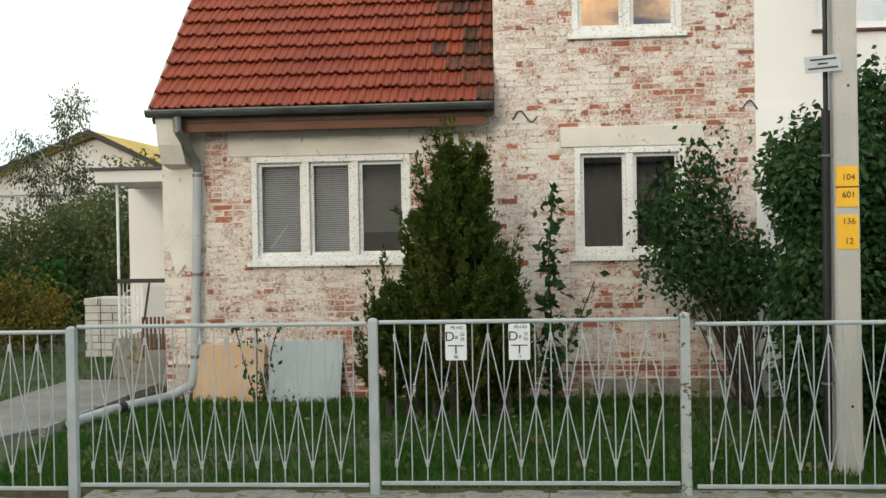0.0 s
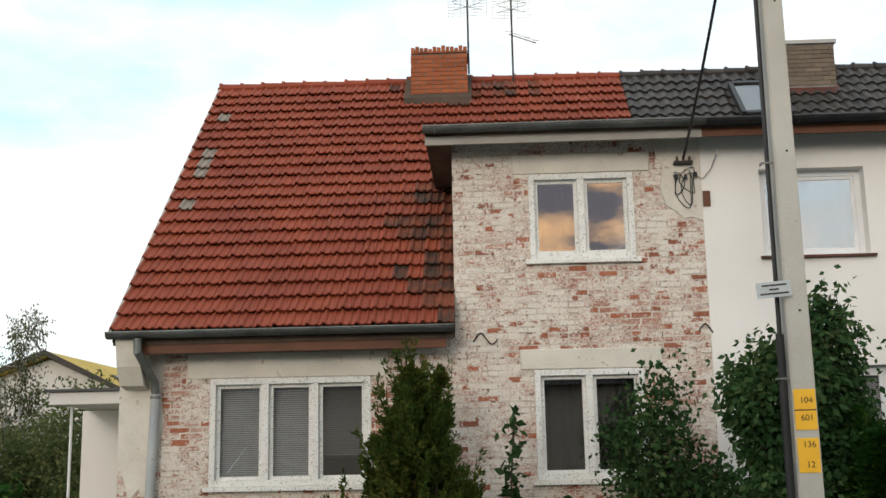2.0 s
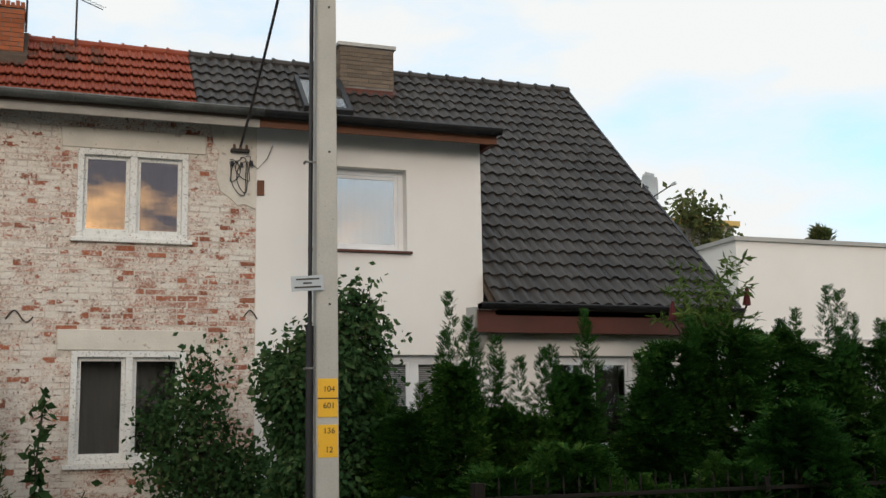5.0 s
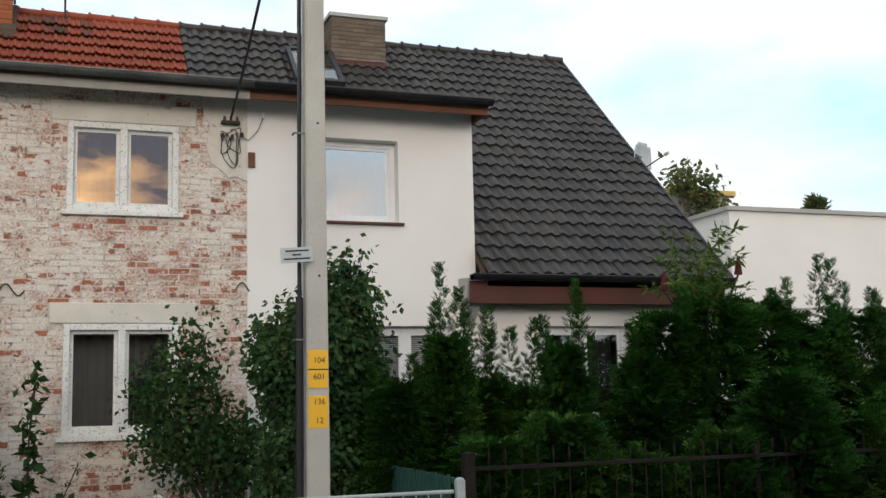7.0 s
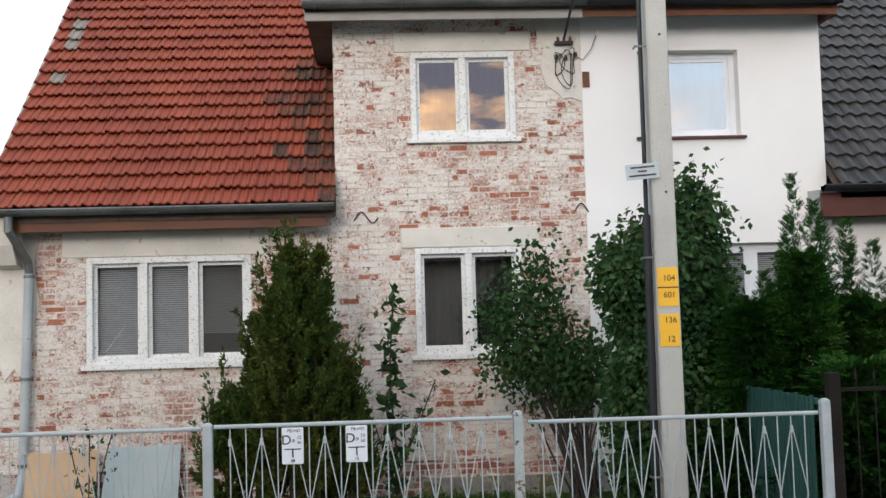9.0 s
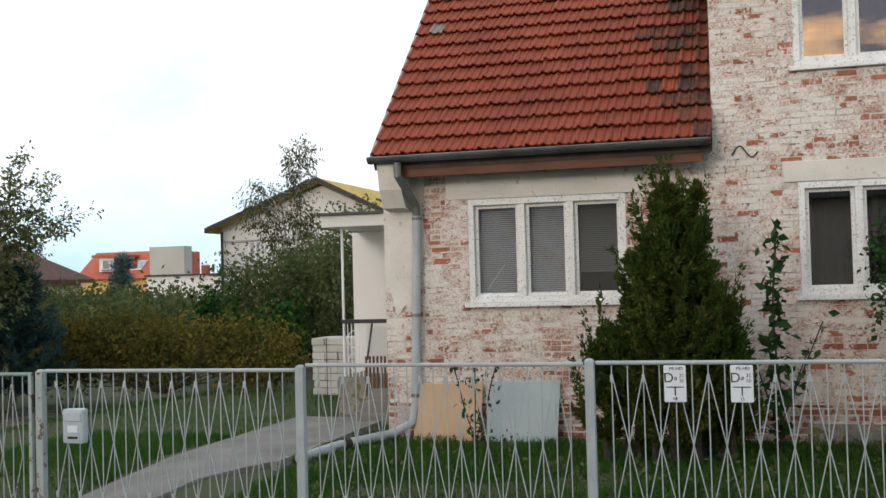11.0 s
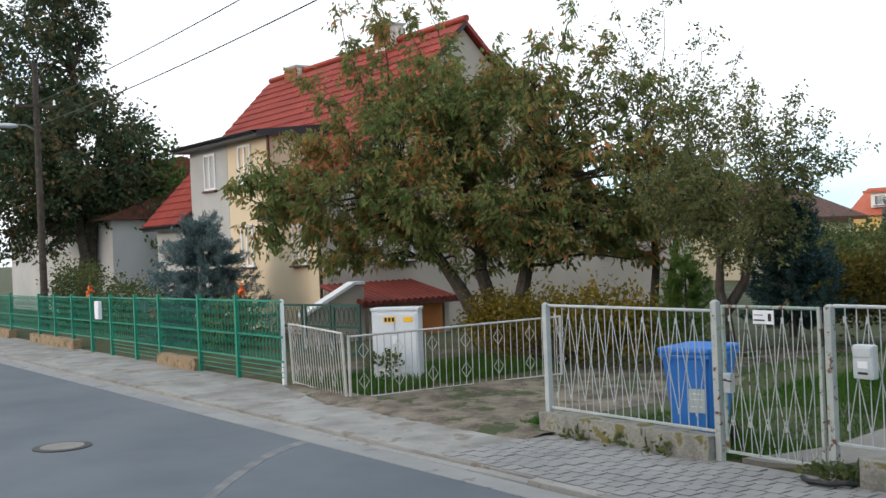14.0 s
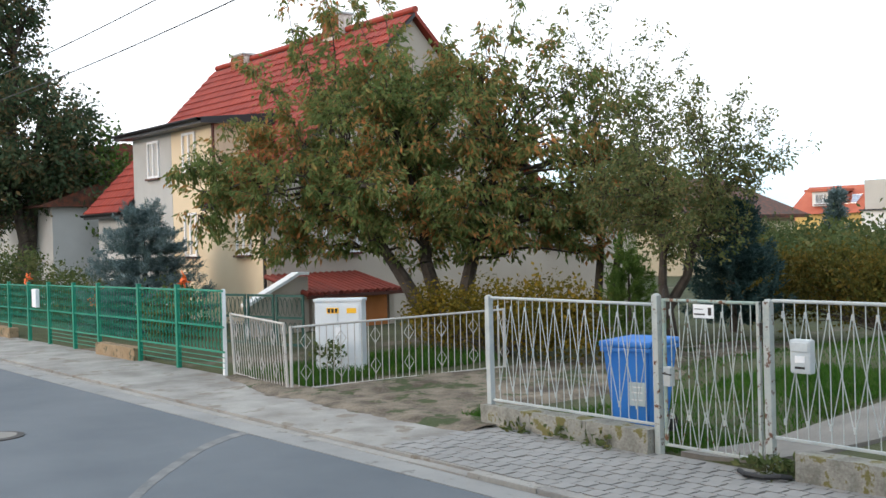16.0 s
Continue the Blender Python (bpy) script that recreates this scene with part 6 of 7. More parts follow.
for i in range(3):
    part("bar", box(-0.18 + i * 0.065, -0.135 + i * 0.065, -0.187, -0.183, 1.015, 1.085), BLACK, cab)
part("label_plate", box(0.16, 0.33, -0.184, -0.177, 1.0, 1.09, 0.002), YELLOW, cab, "plain yellow sticker")

# ---- white low fence and green fence of the neighbour ----
def low_fence(a, b, za, zb, h, lean, label):
    """A low fence of thin bars with a small lozenge here and there, run from a to b."""
    a, b = Vector((*a, za)), Vector((*b, zb))
    ln = (b - a).length
    t = thing("low_fence", label, "fence", tuple(a), math.degrees(math.atan2(b.y - a.y, b.x - a.x)), "low white fences")
    rise = (b.z - a.z) / ln
    top = lambda u: Vector((u, -lean * h, h + rise * u))
    bot = lambda u: Vector((u, 0, 0.05 + rise * u))
    part("rail", rod(top(0), top(ln), 0.018, 0.018, 8), FENCE_WHITE, t)
    part("rail", rod(bot(0), bot(ln), 0.014, 0.014, 8), FENCE_WHITE, t)
    n = int(ln / 0.115)
    sm = None
    for i in range(n + 1):
        u = i * ln / n
        if sm is None:
            o = part("bar", rod((0, 0, 0.05), (0, -lean * h, h), 0.0075, 0.0075, 6), FENCE_WHITE, t)
            sm = o.data
        else:
            o = new("bar", sm)
            o.parent = t
        o.location = (u, 0, rise * u)
        if i % 5 == 2:
            for c in (0.26, 0.76):
                q = lambda du, f: Vector((u + du, -lean * h * f - 0.01, 0.05 + (h - 0.05) * f + rise * u))
                part("lozenge", tube([q(0, c - 0.13), q(0.085, c), q(0, c + 0.13), q(-0.085, c), q(0, c - 0.13)], 0.007, 5), FENCE_WHITE, t)
    part("post", rod((0, 0, -0.2), (0, -lean * h, h + 0.02), 0.025, 0.025, 8), FENCE_WHITE, t)
    part("post", rod((ln, 0, -0.2 + rise * ln), (ln, -lean * h, h + 0.02 + rise * ln), 0.025, 0.025, 8), FENCE_WHITE, t)
    return t


low_fence((-17.0, 8.25), (-14.6, 7.92), -0.32, -0.36, 1.08, 0.05, "bent low fence of thin dull white bars")
low_fence((-14.55, 7.95), (-13.7, 11.6), -0.36, -0.28, 1.02, 0.02, "low fence of thin dull white bars beside the drive")
pt = fence_post(-17.12, 1.2, -0.32, PLATE, 8.12, 0.065, "thin white gate post beside the green fence")
GP = [-17.0, -18.9, -20.7, -22.9, -24.4, -26.1, -27.6, -29.2, -30.8, -32.4, -35.6, -38.8]
OPEN = {1, 2, 4, 5}
sm = loops = None
for i, (b, a) in enumerate(zip(GP, GP[1:]), 1):
    swing = i in OPEN
    t = thing("green_fence", "sea-green steel gate leaf with chain-like upright bars" if swing else "sea-green steel fence panel with chain-like upright bars", "gate" if swing else "fence", (a, FENCE_Y, -0.28), group="green fence panels")
    ln = b - a
    part("post", box(-0.04, 0.04, -0.04, 0.04, -0.2, 1.54, 0.006), GREEN, t)
    for z in (0.36, 0.80, 1.44):
        part("rail", box(0.04, ln - 0.04, -0.015, 0.015, z, z + 0.035, 0.004), GREEN, t)
    for z in (0.10, 0.19, 0.28) if swing else ():
        part("rail", rod((0.04, 0, z), (ln - 0.04, 0, z), 0.009, 0.009, 6), GREEN, t)
    t.scale = (1, 1, 1 - 0.011 * i)
    k = int(ln / 0.145)
    for j in range(k):
        if sm is None:
            o = part("bar", rod((0, 0, 0.37), (0, 0, 1.46), 0.008, 0.008, 6), GREEN, t)
            sm = o.data
            bm = tube([(0.030 * math.sin(z * 34), -0.014 + 0.006 * math.cos(z * 34), z) for z in np.linspace(0.42, 1.42, 44)], 0.0075, 4)
            l = part("ornament", bm, GREEN, o)
            loops = l.data
        else:
            o = new("bar", sm)
            o.parent = t
            l = new("ornament", loops)
            l.parent = o
        o.location = (0.1 + j * (ln - 0.2) / max(1, k - 1), 0, 0)
for x, w in ((-21.8, 2.1), (-31.0, 4.2), (-37.0, 3.0)):
    t = thing("low_wall", "ochre concrete base under the green fence", "low wall", (x, FENCE_Y, STREET), group="bases under the green fence")
    part("block", box(-w / 2, w / 2, -0.12, 0.12, -0.1, 0.24, 0.015), mat("ochre_concrete", (0.20, 0.14, 0.075), (0.32, 0.24, 0.15), 3, 30, 0.95, bump=0.8, dist=0.02, c3=(0.09, 0.085, 0.05), c3_scale=4, c3_at=0.55) if x == -21.8 else bpy.data.materials["ochre_concrete"], t)
gm = thing("mailbox", "small white letter box on the green fence", "mailbox", (-26.8, FENCE_Y - 0.04, 0.55))
part("body", box(-0.15, 0.15, -0.1, 0, 0, 0.45, 0.02), PLATE, gm)


# ---- neighbouring house in the west ----
NY, NZ = 13.2, -0.3
N_L, N_R, N_TL, N_TR, N_MID = -36.3, -24.5, -33.15, -27.5, -30.3
N_RY, N_RZ, N_EZ, N_UZ = 17.9, 8.36, 3.05, 5.45
neighbour = thing("neighbour_house", "cream and grey semi-detached house with bright red tiles", "house")


def plain_window(house, x0, x1, z0, z1, y, label="white window", sill=FASCIA_RED, face="y"):
    """A framed window with pane and sill, set on a wall that faces the street (y) or east (x)."""
    m = Matrix.Identity(4) if face == "y" else Matrix.Translation((y, 0, 0)) @ Matrix.Rotation(math.pi / 2, 4, "Z") @ Matrix.Translation((0, -y, 0)) @ Matrix.Translation((0, 0, 0))
    w = part("window", wall_bm(x0, x1, z0, z1, y - 0.03, y + 0.06, [(x0 + 0.07, (x0 + x1) / 2 - 0.035, z0 + 0.07, z1 - 0.07), ((x0 + x1) / 2 + 0.035, x1 - 0.07, z0 + 0.07, z1 - 0.07)]), WHITE, house, label)
    p = part("pane", box(x0 + 0.06, x1 - 0.06, y + 0.03, y + 0.036, z0 + 0.06, z1 - 0.06), GLASS, w)
    # flat near-black sheet in place of the shaded room
    c = part("curtain", box(x0 + 0.06, x1 - 0.06, y + 0.05, y + 0.055, z0 + 0.06, z1 - 0.06), DARK_BACK, w)
    s = part("sill", box(x0 - 0.05, x1 + 0.05, y - 0.1, y + 0.02, z0 - 0.06, z0 - 0.002, 0.006), sill, w)
    if face == "x":
        w.matrix_basis = Matrix(((0, -1, 0, 2 * y), (1, 0, 0, 0), (0, 0, 1, 0), (0, 0, 0, 1)))
    return w


part("wall", box(N_MID, N_TR, NY, NY + 0.3, NZ, N_UZ - 0.05), BEIGE, neighbour, "cream rendered wall")
part("wall", box(N_TL, N_MID, NY - 0.01, NY + 0.29, NZ, N_UZ - 0.05), GREYWALL, neighbour, "grey cement-rendered wall")
part("wall", box(N_TR, N_R - 0.3, NY, NY + 0.3, NZ, N_EZ), BEIGE, neighbour)
part("wall", box(N_L, N_TL, NY - 0.01, NY + 0.29, NZ, N_EZ), GREYWALL, neighbour)
gab = [(NY, NZ), (22.8, NZ), (22.8, N_EZ), (N_RY, N_RZ - 0.2), (NY, N_EZ)]
part("wall", prism(gab, N_R - 0.3, N_R), GABLE, neighbour, "taupe rendered gable wall")
part("wall", prism(gab, N_L, N_L + 0.3), GREYWALL, neighbour)
part("wall", prism([(NY + 0.31, N_EZ - 0.2), (NY + 0.31, N_UZ - 0.05), (15.2, N_UZ - 0.05)], N_TR - 0.25, N_TR), BEIGE, neighbour)
part("annex", box(N_R - 4, N_R - 0.02, 22.8, 27.0, NZ, 3.0), GABLE, neighbour)
part("annex_roof", box(N_R - 4.2, N_R + 0.15, 22.8, 27.2, 3.0, 3.15), GUTTER_DARK, neighbour)
for a, b, y0, z0 in ((N_TR, N_R + 0.2, 12.75, N_EZ), (N_L - 0.2, N_TL, 12.75, N_EZ), (N_TL, N_TR, 15.0, N_EZ + 2.25 * (N_RZ - N_EZ) / (N_RY - 12.75))):
    tiled_roof(neighbour, a, b, y0, z0, N_RY, N_RZ, 0.3, 0.36, WAVE, 0.04, lambda x, y, r: TILE_BRIGHT)
    part("roof_deck", prism([(y0, z0 - 0.03), (N_RY, N_RZ - 0.03), (N_RY, N_RZ - 0.17), (y0, z0 - 0.17)], a, b), GUTTER_DARK, neighbour)
    if y0 > 14:
        a, b, y0, z0 = a - 0.25, b + 0.25, 12.7, N_UZ
        part("dormer_roof", prism([(y0, z0 - 0.16), (y0, z0), (15.3, z0 + 0.25), (15.3, z0 - 0.1)], a, b), GUTTER_DARK, neighbour, "dark flat roof of the tall bay")
    gutter(a, b, y0 - 0.05, z0 - 0.02, 0.075, GUTTER_DARK, neighbour, "black gutter")
part("roof_back", prism([(N_RY, N_RZ), (23.2, N_EZ), (23.2, N_EZ - 0.15), (N_RY, N_RZ - 0.15)], N_L - 0.2, N_R + 0.2), TILE_BRIGHT, neighbour)
part("ridge", rod((N_L - 0.2, N_RY, N_RZ + 0.03), (N_R + 0.22, N_RY, N_RZ + 0.03), 0.1, 0.1, 10), TILE_BRIGHT, neighbour)
part("downpipe", rod((N_TR + 0.06, NY - 0.06, N_UZ - 0.1), (N_TR + 0.06, NY - 0.06, N_EZ + 0.2), 0.045, 0.045, 8), FASCIA_RED, neighbour)
part("downpipe", rod((N_R - 0.15, NY - 0.1, N_EZ - 0.1), (N_R - 0.15, NY - 0.1, NZ), 0.045, 0.045, 8), IRON, neighbour)
for q in ((-32.0, -31.15, 4.02, 5.15), (-29.5, -28.65, 4.05, 5.2), (-29.5, -28.7, 1.62, 2.88), (-26.3, -25.5, 1.65, 2.75)):
    plain_window(neighbour, *q, NY - 0.02)
for y0, y1, z0, z1 in ((14.8, 15.9, 1.65, 2.9), (17.2, 18.3, 4.6, 5.8), (22.9, 24.3, 1.6, 2.7)):
    w = plain_window(neighbour, y0, y1, z0, z1, 0.0)
    w.matrix_basis = Matrix(((0, -1, 0, N_R + 0.03), (1, 0, 0, 0), (0, 0, 1, 0), (0, 0, 0, 1)))
for x, z in ((-34.3, 7.75), (-28.2, 8.1)):
    chimney("brick_chimney", "pale brick chimney on the red roof", x - 0.45, x + 0.45, 17.55, 18.1, z, z + 0.75, BRICK_CHIM, MORTAR, slab_cap)
cellar = thing("cellar_entrance", "cellar entrance with red tiled canopy and orange door", "porch")
part("wall", box(N_R, -22.7, 13.3, 13.45, NZ, 0.75), GABLE, cellar)
part("wall", box(N_R, -22.7, 15.6, 15.75, NZ, 0.75), GABLE, cellar)
part("door", box(-22.78, -22.72, 13.5, 15.55, NZ, 0.62, 0.006), ORANGE, cellar, "orange-brown wooden door")
bm = bmesh.new()
for i in range(16):
    y = 13.05 + i * 0.18
    add_rod(bm, (N_R, y, 1.10), (-22.4, y, 0.68), 0.07, 0.07, 8)
part("canopy", bm, TILE_CANOPY, cellar, "red tiled lean-to roof")
part("canopy_edge", box(-22.45, -22.38, 13.0, 15.85, 0.58, 0.66), FASCIA_RED, cellar)
part("stair_wall", prism([(11.6, NZ), (13.2, NZ), (13.2, 1.12), (12.9, 1.12), (11.6, 0.48)], -22.9, -22.7), GABLE, cellar)
part("coping", prism([(11.5, 0.46), (12.92, 1.16), (13.2, 1.16), (13.2, 1.23), (12.9, 1.23), (11.5, 0.54)], -22.95, -22.62), WHITE, cellar, "white sloping coping")
part("stair_post", rod((-22.75, 11.55, NZ), (-22.75, 11.55, 0.66), 0.04, 0.04, 8), WHITE, cellar)
scroll = thing("scroll_fence", "dark wrought fence panels in the neighbour's garden", "fence", (-21.4, 10.2, -0.25), 12)
for k in range(3):
    bm = wall_bm(k * 0.9, k * 0.9 + 0.84, 0.1, 1.15, -0.015, 0.015, [(k * 0.9 + 0.05, k * 0.9 + 0.79, 0.15, 0.65), (k * 0.9 + 0.05, k * 0.9 + 0.79, 0.70, 1.10)])
    part("frame", bm, GREEN_DARK, scroll)
    for j in range(5):
        for z in (0.40, 0.90):
            part("ring", tube([Vector((k * 0.9 + 0.13 + j * 0.145 + 0.06 * math.cos(a), 0, z + 0.18 * math.sin(a))) for a in np.linspace(0, 6.28, 9)], 0.008, 4), GREEN_DARK, scroll)

# ---- houses further off ----
def gable_house(name, label, x0, xm, x1, y0, y1, z0, eaves, ridge, wall, roof, windows=(), over=0.5):
    """A plain house whose gable faces the street."""
    h = thing(name, label, "house")
    part("wall", prism([(x0, z0), (x1, z0), (x1, eaves[1]), (xm, ridge - 0.15), (x0, eaves[0])], y0, y1, "y"), wall, h)
    ends = []
    for a, eave in zip((x0, x1), eaves):
        e = a + (over if a > xm else -over)
        ez = eave - over * (ridge - eave) / abs(a - xm)
        ends.append((e, ez))
        part("roof", prism([(xm, ridge + 0.12), (e, ez + 0.12), (e, ez - 0.06), (xm, ridge - 0.06)], y0 - over, y1 + over, "y"), roof, h)
    part("barge_board", prism([(ends[0][0], ends[0][1] - 0.06), (xm, ridge - 0.05), (ends[1][0], ends[1][1] - 0.06), (ends[1][0], ends[1][1] + 0.14), (xm, ridge + 0.16), (ends[0][0], ends[0][1] + 0.14)], y0 - over - 0.06, y0 - over, "y"), IRON, h)
    for q in windows:
        plain_window(h, *q, y0 - 0.04)
    return h


yh = gable_house("yellow_roof_house", "white house with a moss-yellow roof among the trees", -20.5, -16.1, -9.5, 40, 54, -0.2, (4.5, 2.9), 6.15, FARWHITE, TILE_YELLOW, [(-19.3, -18.7, 2.9, 3.9), (-16.8, -15.6, 2.4, 3.8)])
part("band", box(-20.5, -11.4, 39.93, 39.99, 3.86, 3.93), GREYWALL, yh)
part("downpipe", rod((-20.4, 39.8, 4.3), (-20.4, 39.8, 0), 0.06, 0.06, 6), IRON, yh)
for y in (42.5, 44.0):
    o = part("roof_window", box(-0.7, 0.7, -0.55, 0.55, 0.0, 0.07), GUTTER_DARK, yh)
    part("pane", box(-0.55, 0.55, -0.42, 0.42, 0.06, 0.08), GLASS_SKY, o)
    o.matrix_basis = Matrix.Translation((-13.8, y, 5.17)) @ Matrix.Rotation(math.atan2(3.25, 6.6), 4, "Y")
part("chimney", box(-18.6, -17.8, 44, 44.8, 5.4, 6.3), GREYWALL, yh)
gable_house("brown_roof_house", "pale yellow house with a brown roof behind trees", -43.0, -37.5, -32.6, 40, 48, -0.3, (2.7, 2.7), 4.6, FARCREAM, TILE_OLD, [(-34.5, -33.5, 0.8, 2.0)])

rh = thing("red_roof_house", "far house with a red mansard roof and yellow walls", "house")
part("wall", box(-50.8, -44.8, 75, 83, -1, 3.0), FARYELLOW, rh)
part("roof", prism([(74.4, 2.9), (77.6, 5.1), (83, 5.1), (83, 2.8)], -51.2, -44.8), TILE_FAR, rh)
part("dormer", box(-49.2, -47.2, 74.9, 77, 3.5, 4.62), FARWHITE, rh)
part("dormer_roof", box(-49.7, -46.9, 74.6, 77.4, 4.62, 4.82), TILE_FAR, rh)
plain_window(rh, -48.9, -47.5, 3.65, 4.45, 74.85)
part("roof_window", prism([(75.3, 3.6), (76.3, 4.28), (76.3, 4.36), (75.3, 3.68)], -46.7, -45.7), GLASS_SKY, rh)
part("fire_wall", box(-44.8, -41.8, 75, 76.2, -1, 5.3), FARGREY, rh, "bare grey fire wall")
part("extension", box(-44.8, -38.6, 74.5, 76.5, -1, 3.0), FARWHITE, rh)
part("extension_roof", box(-44.9, -38.5, 74.3, 76.6, 3.0, 3.12), GUTTER_DARK, rh)
plain_window(rh, -43.0, -41.6, 1.2, 2.4, 74.4)
part("chimney", box(-40.9, -40.4, 76, 76.5, 3.1, 3.8), BRICK_CHIM, rh)
rs = thing("red_shed", "low far house with a red roof", "house")
part("wall", box(-60, -51.5, 78, 84, -1, 1.8), FARWHITE, rs)
part("roof", prism([(77.5, 1.7), (81, 3.0), (84.5, 1.7)], -60.3, -51.3), TILE_FAR, rs)

wh = thing("grey_house", "grey rendered house beyond the dark tree", "house")
part("wall", box(-56, -41.0, NY, 22, NZ, 3.6), GREYWALL, wh)
part("wall", box(-52, -43.5, NY, 20, 3.6, 4.9), GREYWALL, wh)
part("roof", prism([(12.6, 4.85), (17, 6.2), (22, 4.85)], -52.3, -43.2), TILE_OLD, wh)
part("roof", prism([(12.6, 3.5), (17, 5.2), (22.4, 3.5)], -56.3, -40.7), TILE_OLD, wh)
plain_window(wh, -45.6, -44.2, 3.5, 4.7, NY - 0.05)
plain_window(wh, -44.9, -43.4, 0.9, 2.2, NY - 0.05)

annex = thing("white_annex", "plain white flat-roofed building beyond the hedge", "building")
part("wall", box(12.55, 26, 16.0, 26, -0.1, 5.42), RENDER, annex)
part("roof_edge", box(12.48, 26.1, 15.93, 26.1, 5.42, 5.50, 0.006), GREYWALL, annex)
part("band", box(12.55, 26, 15.96, 15.995, 3.60, 3.63), GREYWALL, annex)
tower = thing("beige_building", "far beige flat-roofed building", "building")
part("wall", box(22.6, 26.6, 36, 46, -0.1, 9.9), FARGREY, tower)
part("roof_edge", box(22.4, 26.8, 35.8, 46.2, 9.9, 10.1), FARYELLOW, tower)
# an added, unseen house block closes the place behind the camera and darkens lower reflections
row = thing("unseen_reflection_block", "plain unseen house block added for dark window reflections", "house")
part("wall", box(-14, 16, -19, -12, STREET, 4.6), GABLE, row)
part("roof", prism([(-11.4, 4.5), (-15.5, 7.2), (-19.6, 4.5)], -14.4, 16.4), TILE_DARK, row)

# ---- plants of the front garden ----
conifer("yew_shrub", "dark green yew shrub with a ragged pointed top", (-0.45, 11.6, 0.0), 3.0, 0.74, L_YEW, 2600, 0.062, 18, 0.75, 0.34, 0.7, 0.16, 0.02)
for dx, dy, h, r in ((-0.40, 0.1, 2.3, 0.40), (0.26, -0.1, 2.6, 0.36), (0.30, 0.15, 3.12, 0.34), (-0.72, -0.1, 1.5, 0.36), (0.62, 0.0, 1.75, 0.34), (0.05, 0.0, 2.75, 0.3), (-0.2, -0.1, 2.6, 0.3), (-0.5, 0.0, 1.2, 0.55), (0.5, 0.1, 1.1, 0.5)):
    c = conifer("yew_shrub", "slender side stem of the dark green yew", (-0.45 + dx, 11.6 + dy, 0.0), h, r, L_YEW, 760, 0.062, 15, 0.8, 0.34, 0.9, 0.12, 0.12)
stalk = thing("rose_stalk", "tall leafy stalk beside the brick wall", "plant", (0.66, 12.2, 0.0))
pts = [Vector((0.03 * math.sin(z * 3), 0, z)) for z in np.linspace(-0.03, 2.55, 12)]
part("stem", tube(pts, 0.012, 6), BARK, stalk)
cen = [(0.05 * math.sin(i), RNG.normal(0, 0.05), 0.25 + i * 0.058) for i in range(40)]
foliage("leaves", [leaf_arrays(cen, 0.15, 0.045, 5, 0.55, 0.35)], L_LILAC, stalk)
for a, h in ((0.5, 1.2), (0.34, 0.9), (-0.22, 0.7)):
    pts = [Vector((a * f, 0.02, 0.3 + h * f)) for f in np.linspace(0, 1, 6)]
    part("stem", tube(pts, 0.008, 5), BARK, stalk)
    foliage("leaves", [leaf_arrays([tuple(p) for p in pts], 0.12, 0.06, 5, 0.55, 0.35)], L_LILAC, stalk)
rose = thing("rose_bush", "thin rose bush in front of the leaning boards", "bush", (-2.95, 12.6, 0.0))
for dx in (-0.25, 0.02, 0.28):
    pts = [Vector((dx * f, 0, 0.95 * f + 0.03 * math.sin(f * 9))) for f in np.linspace(-0.03, 1, 6)]
    part("stem", tube(pts, 0.008, 5), BARK, rose)
    foliage("leaves", [leaf_arrays([tuple(p) for p in pts[1:]], 0.085, 0.05, 6, 0.55, 0.2)], L_LILAC, rose)
bush("lilac_bush", "leafy lilac bush before the lower window", (2.95, 12.3, 0.0), [(2.25, 12.25, 2.15, 0.42, 0.4, 0.55), (2.45, 12.3, 2.75, 0.25, 0.25, 0.35), (2.6, 12.3, 1.6, 0.6, 0.45, 0.5), (2.05, 12.3, 1.75, 0.3, 0.3, 0.3), (3.0, 12.3, 1.5, 0.4, 0.4, 0.5)], L_LILAC, 300, 0.085, 18, 0.13, 0.6, 0.5)
tree("lilac_tree", "dense dark leafy lilac behind the pole", (3.75, 10.9, 0.0), [(3.65, 10.9, 2.6), (3.9, 11.0, 3.0), (3.2, 10.9, 2.2)], [(3.5, 10.9, 2.45, 0.62, 0.7, 0.85), (3.88, 10.9, 3.15, 0.40, 0.45, 0.66), (3.08, 10.9, 2.75, 0.28, 0.35, 0.50), (3.5, 10.8, 1.4, 0.68, 0.7, 0.8), (4.1, 11.0, 2.2, 0.4, 0.5, 0.8), (3.6, 10.7, 0.6, 0.75, 0.6, 0.5)], 1000, 0.088, 24, L_LILAC, r0=0.06, spread=0.09, aspect=0.6, droop=0.7, limb_r=0.012)
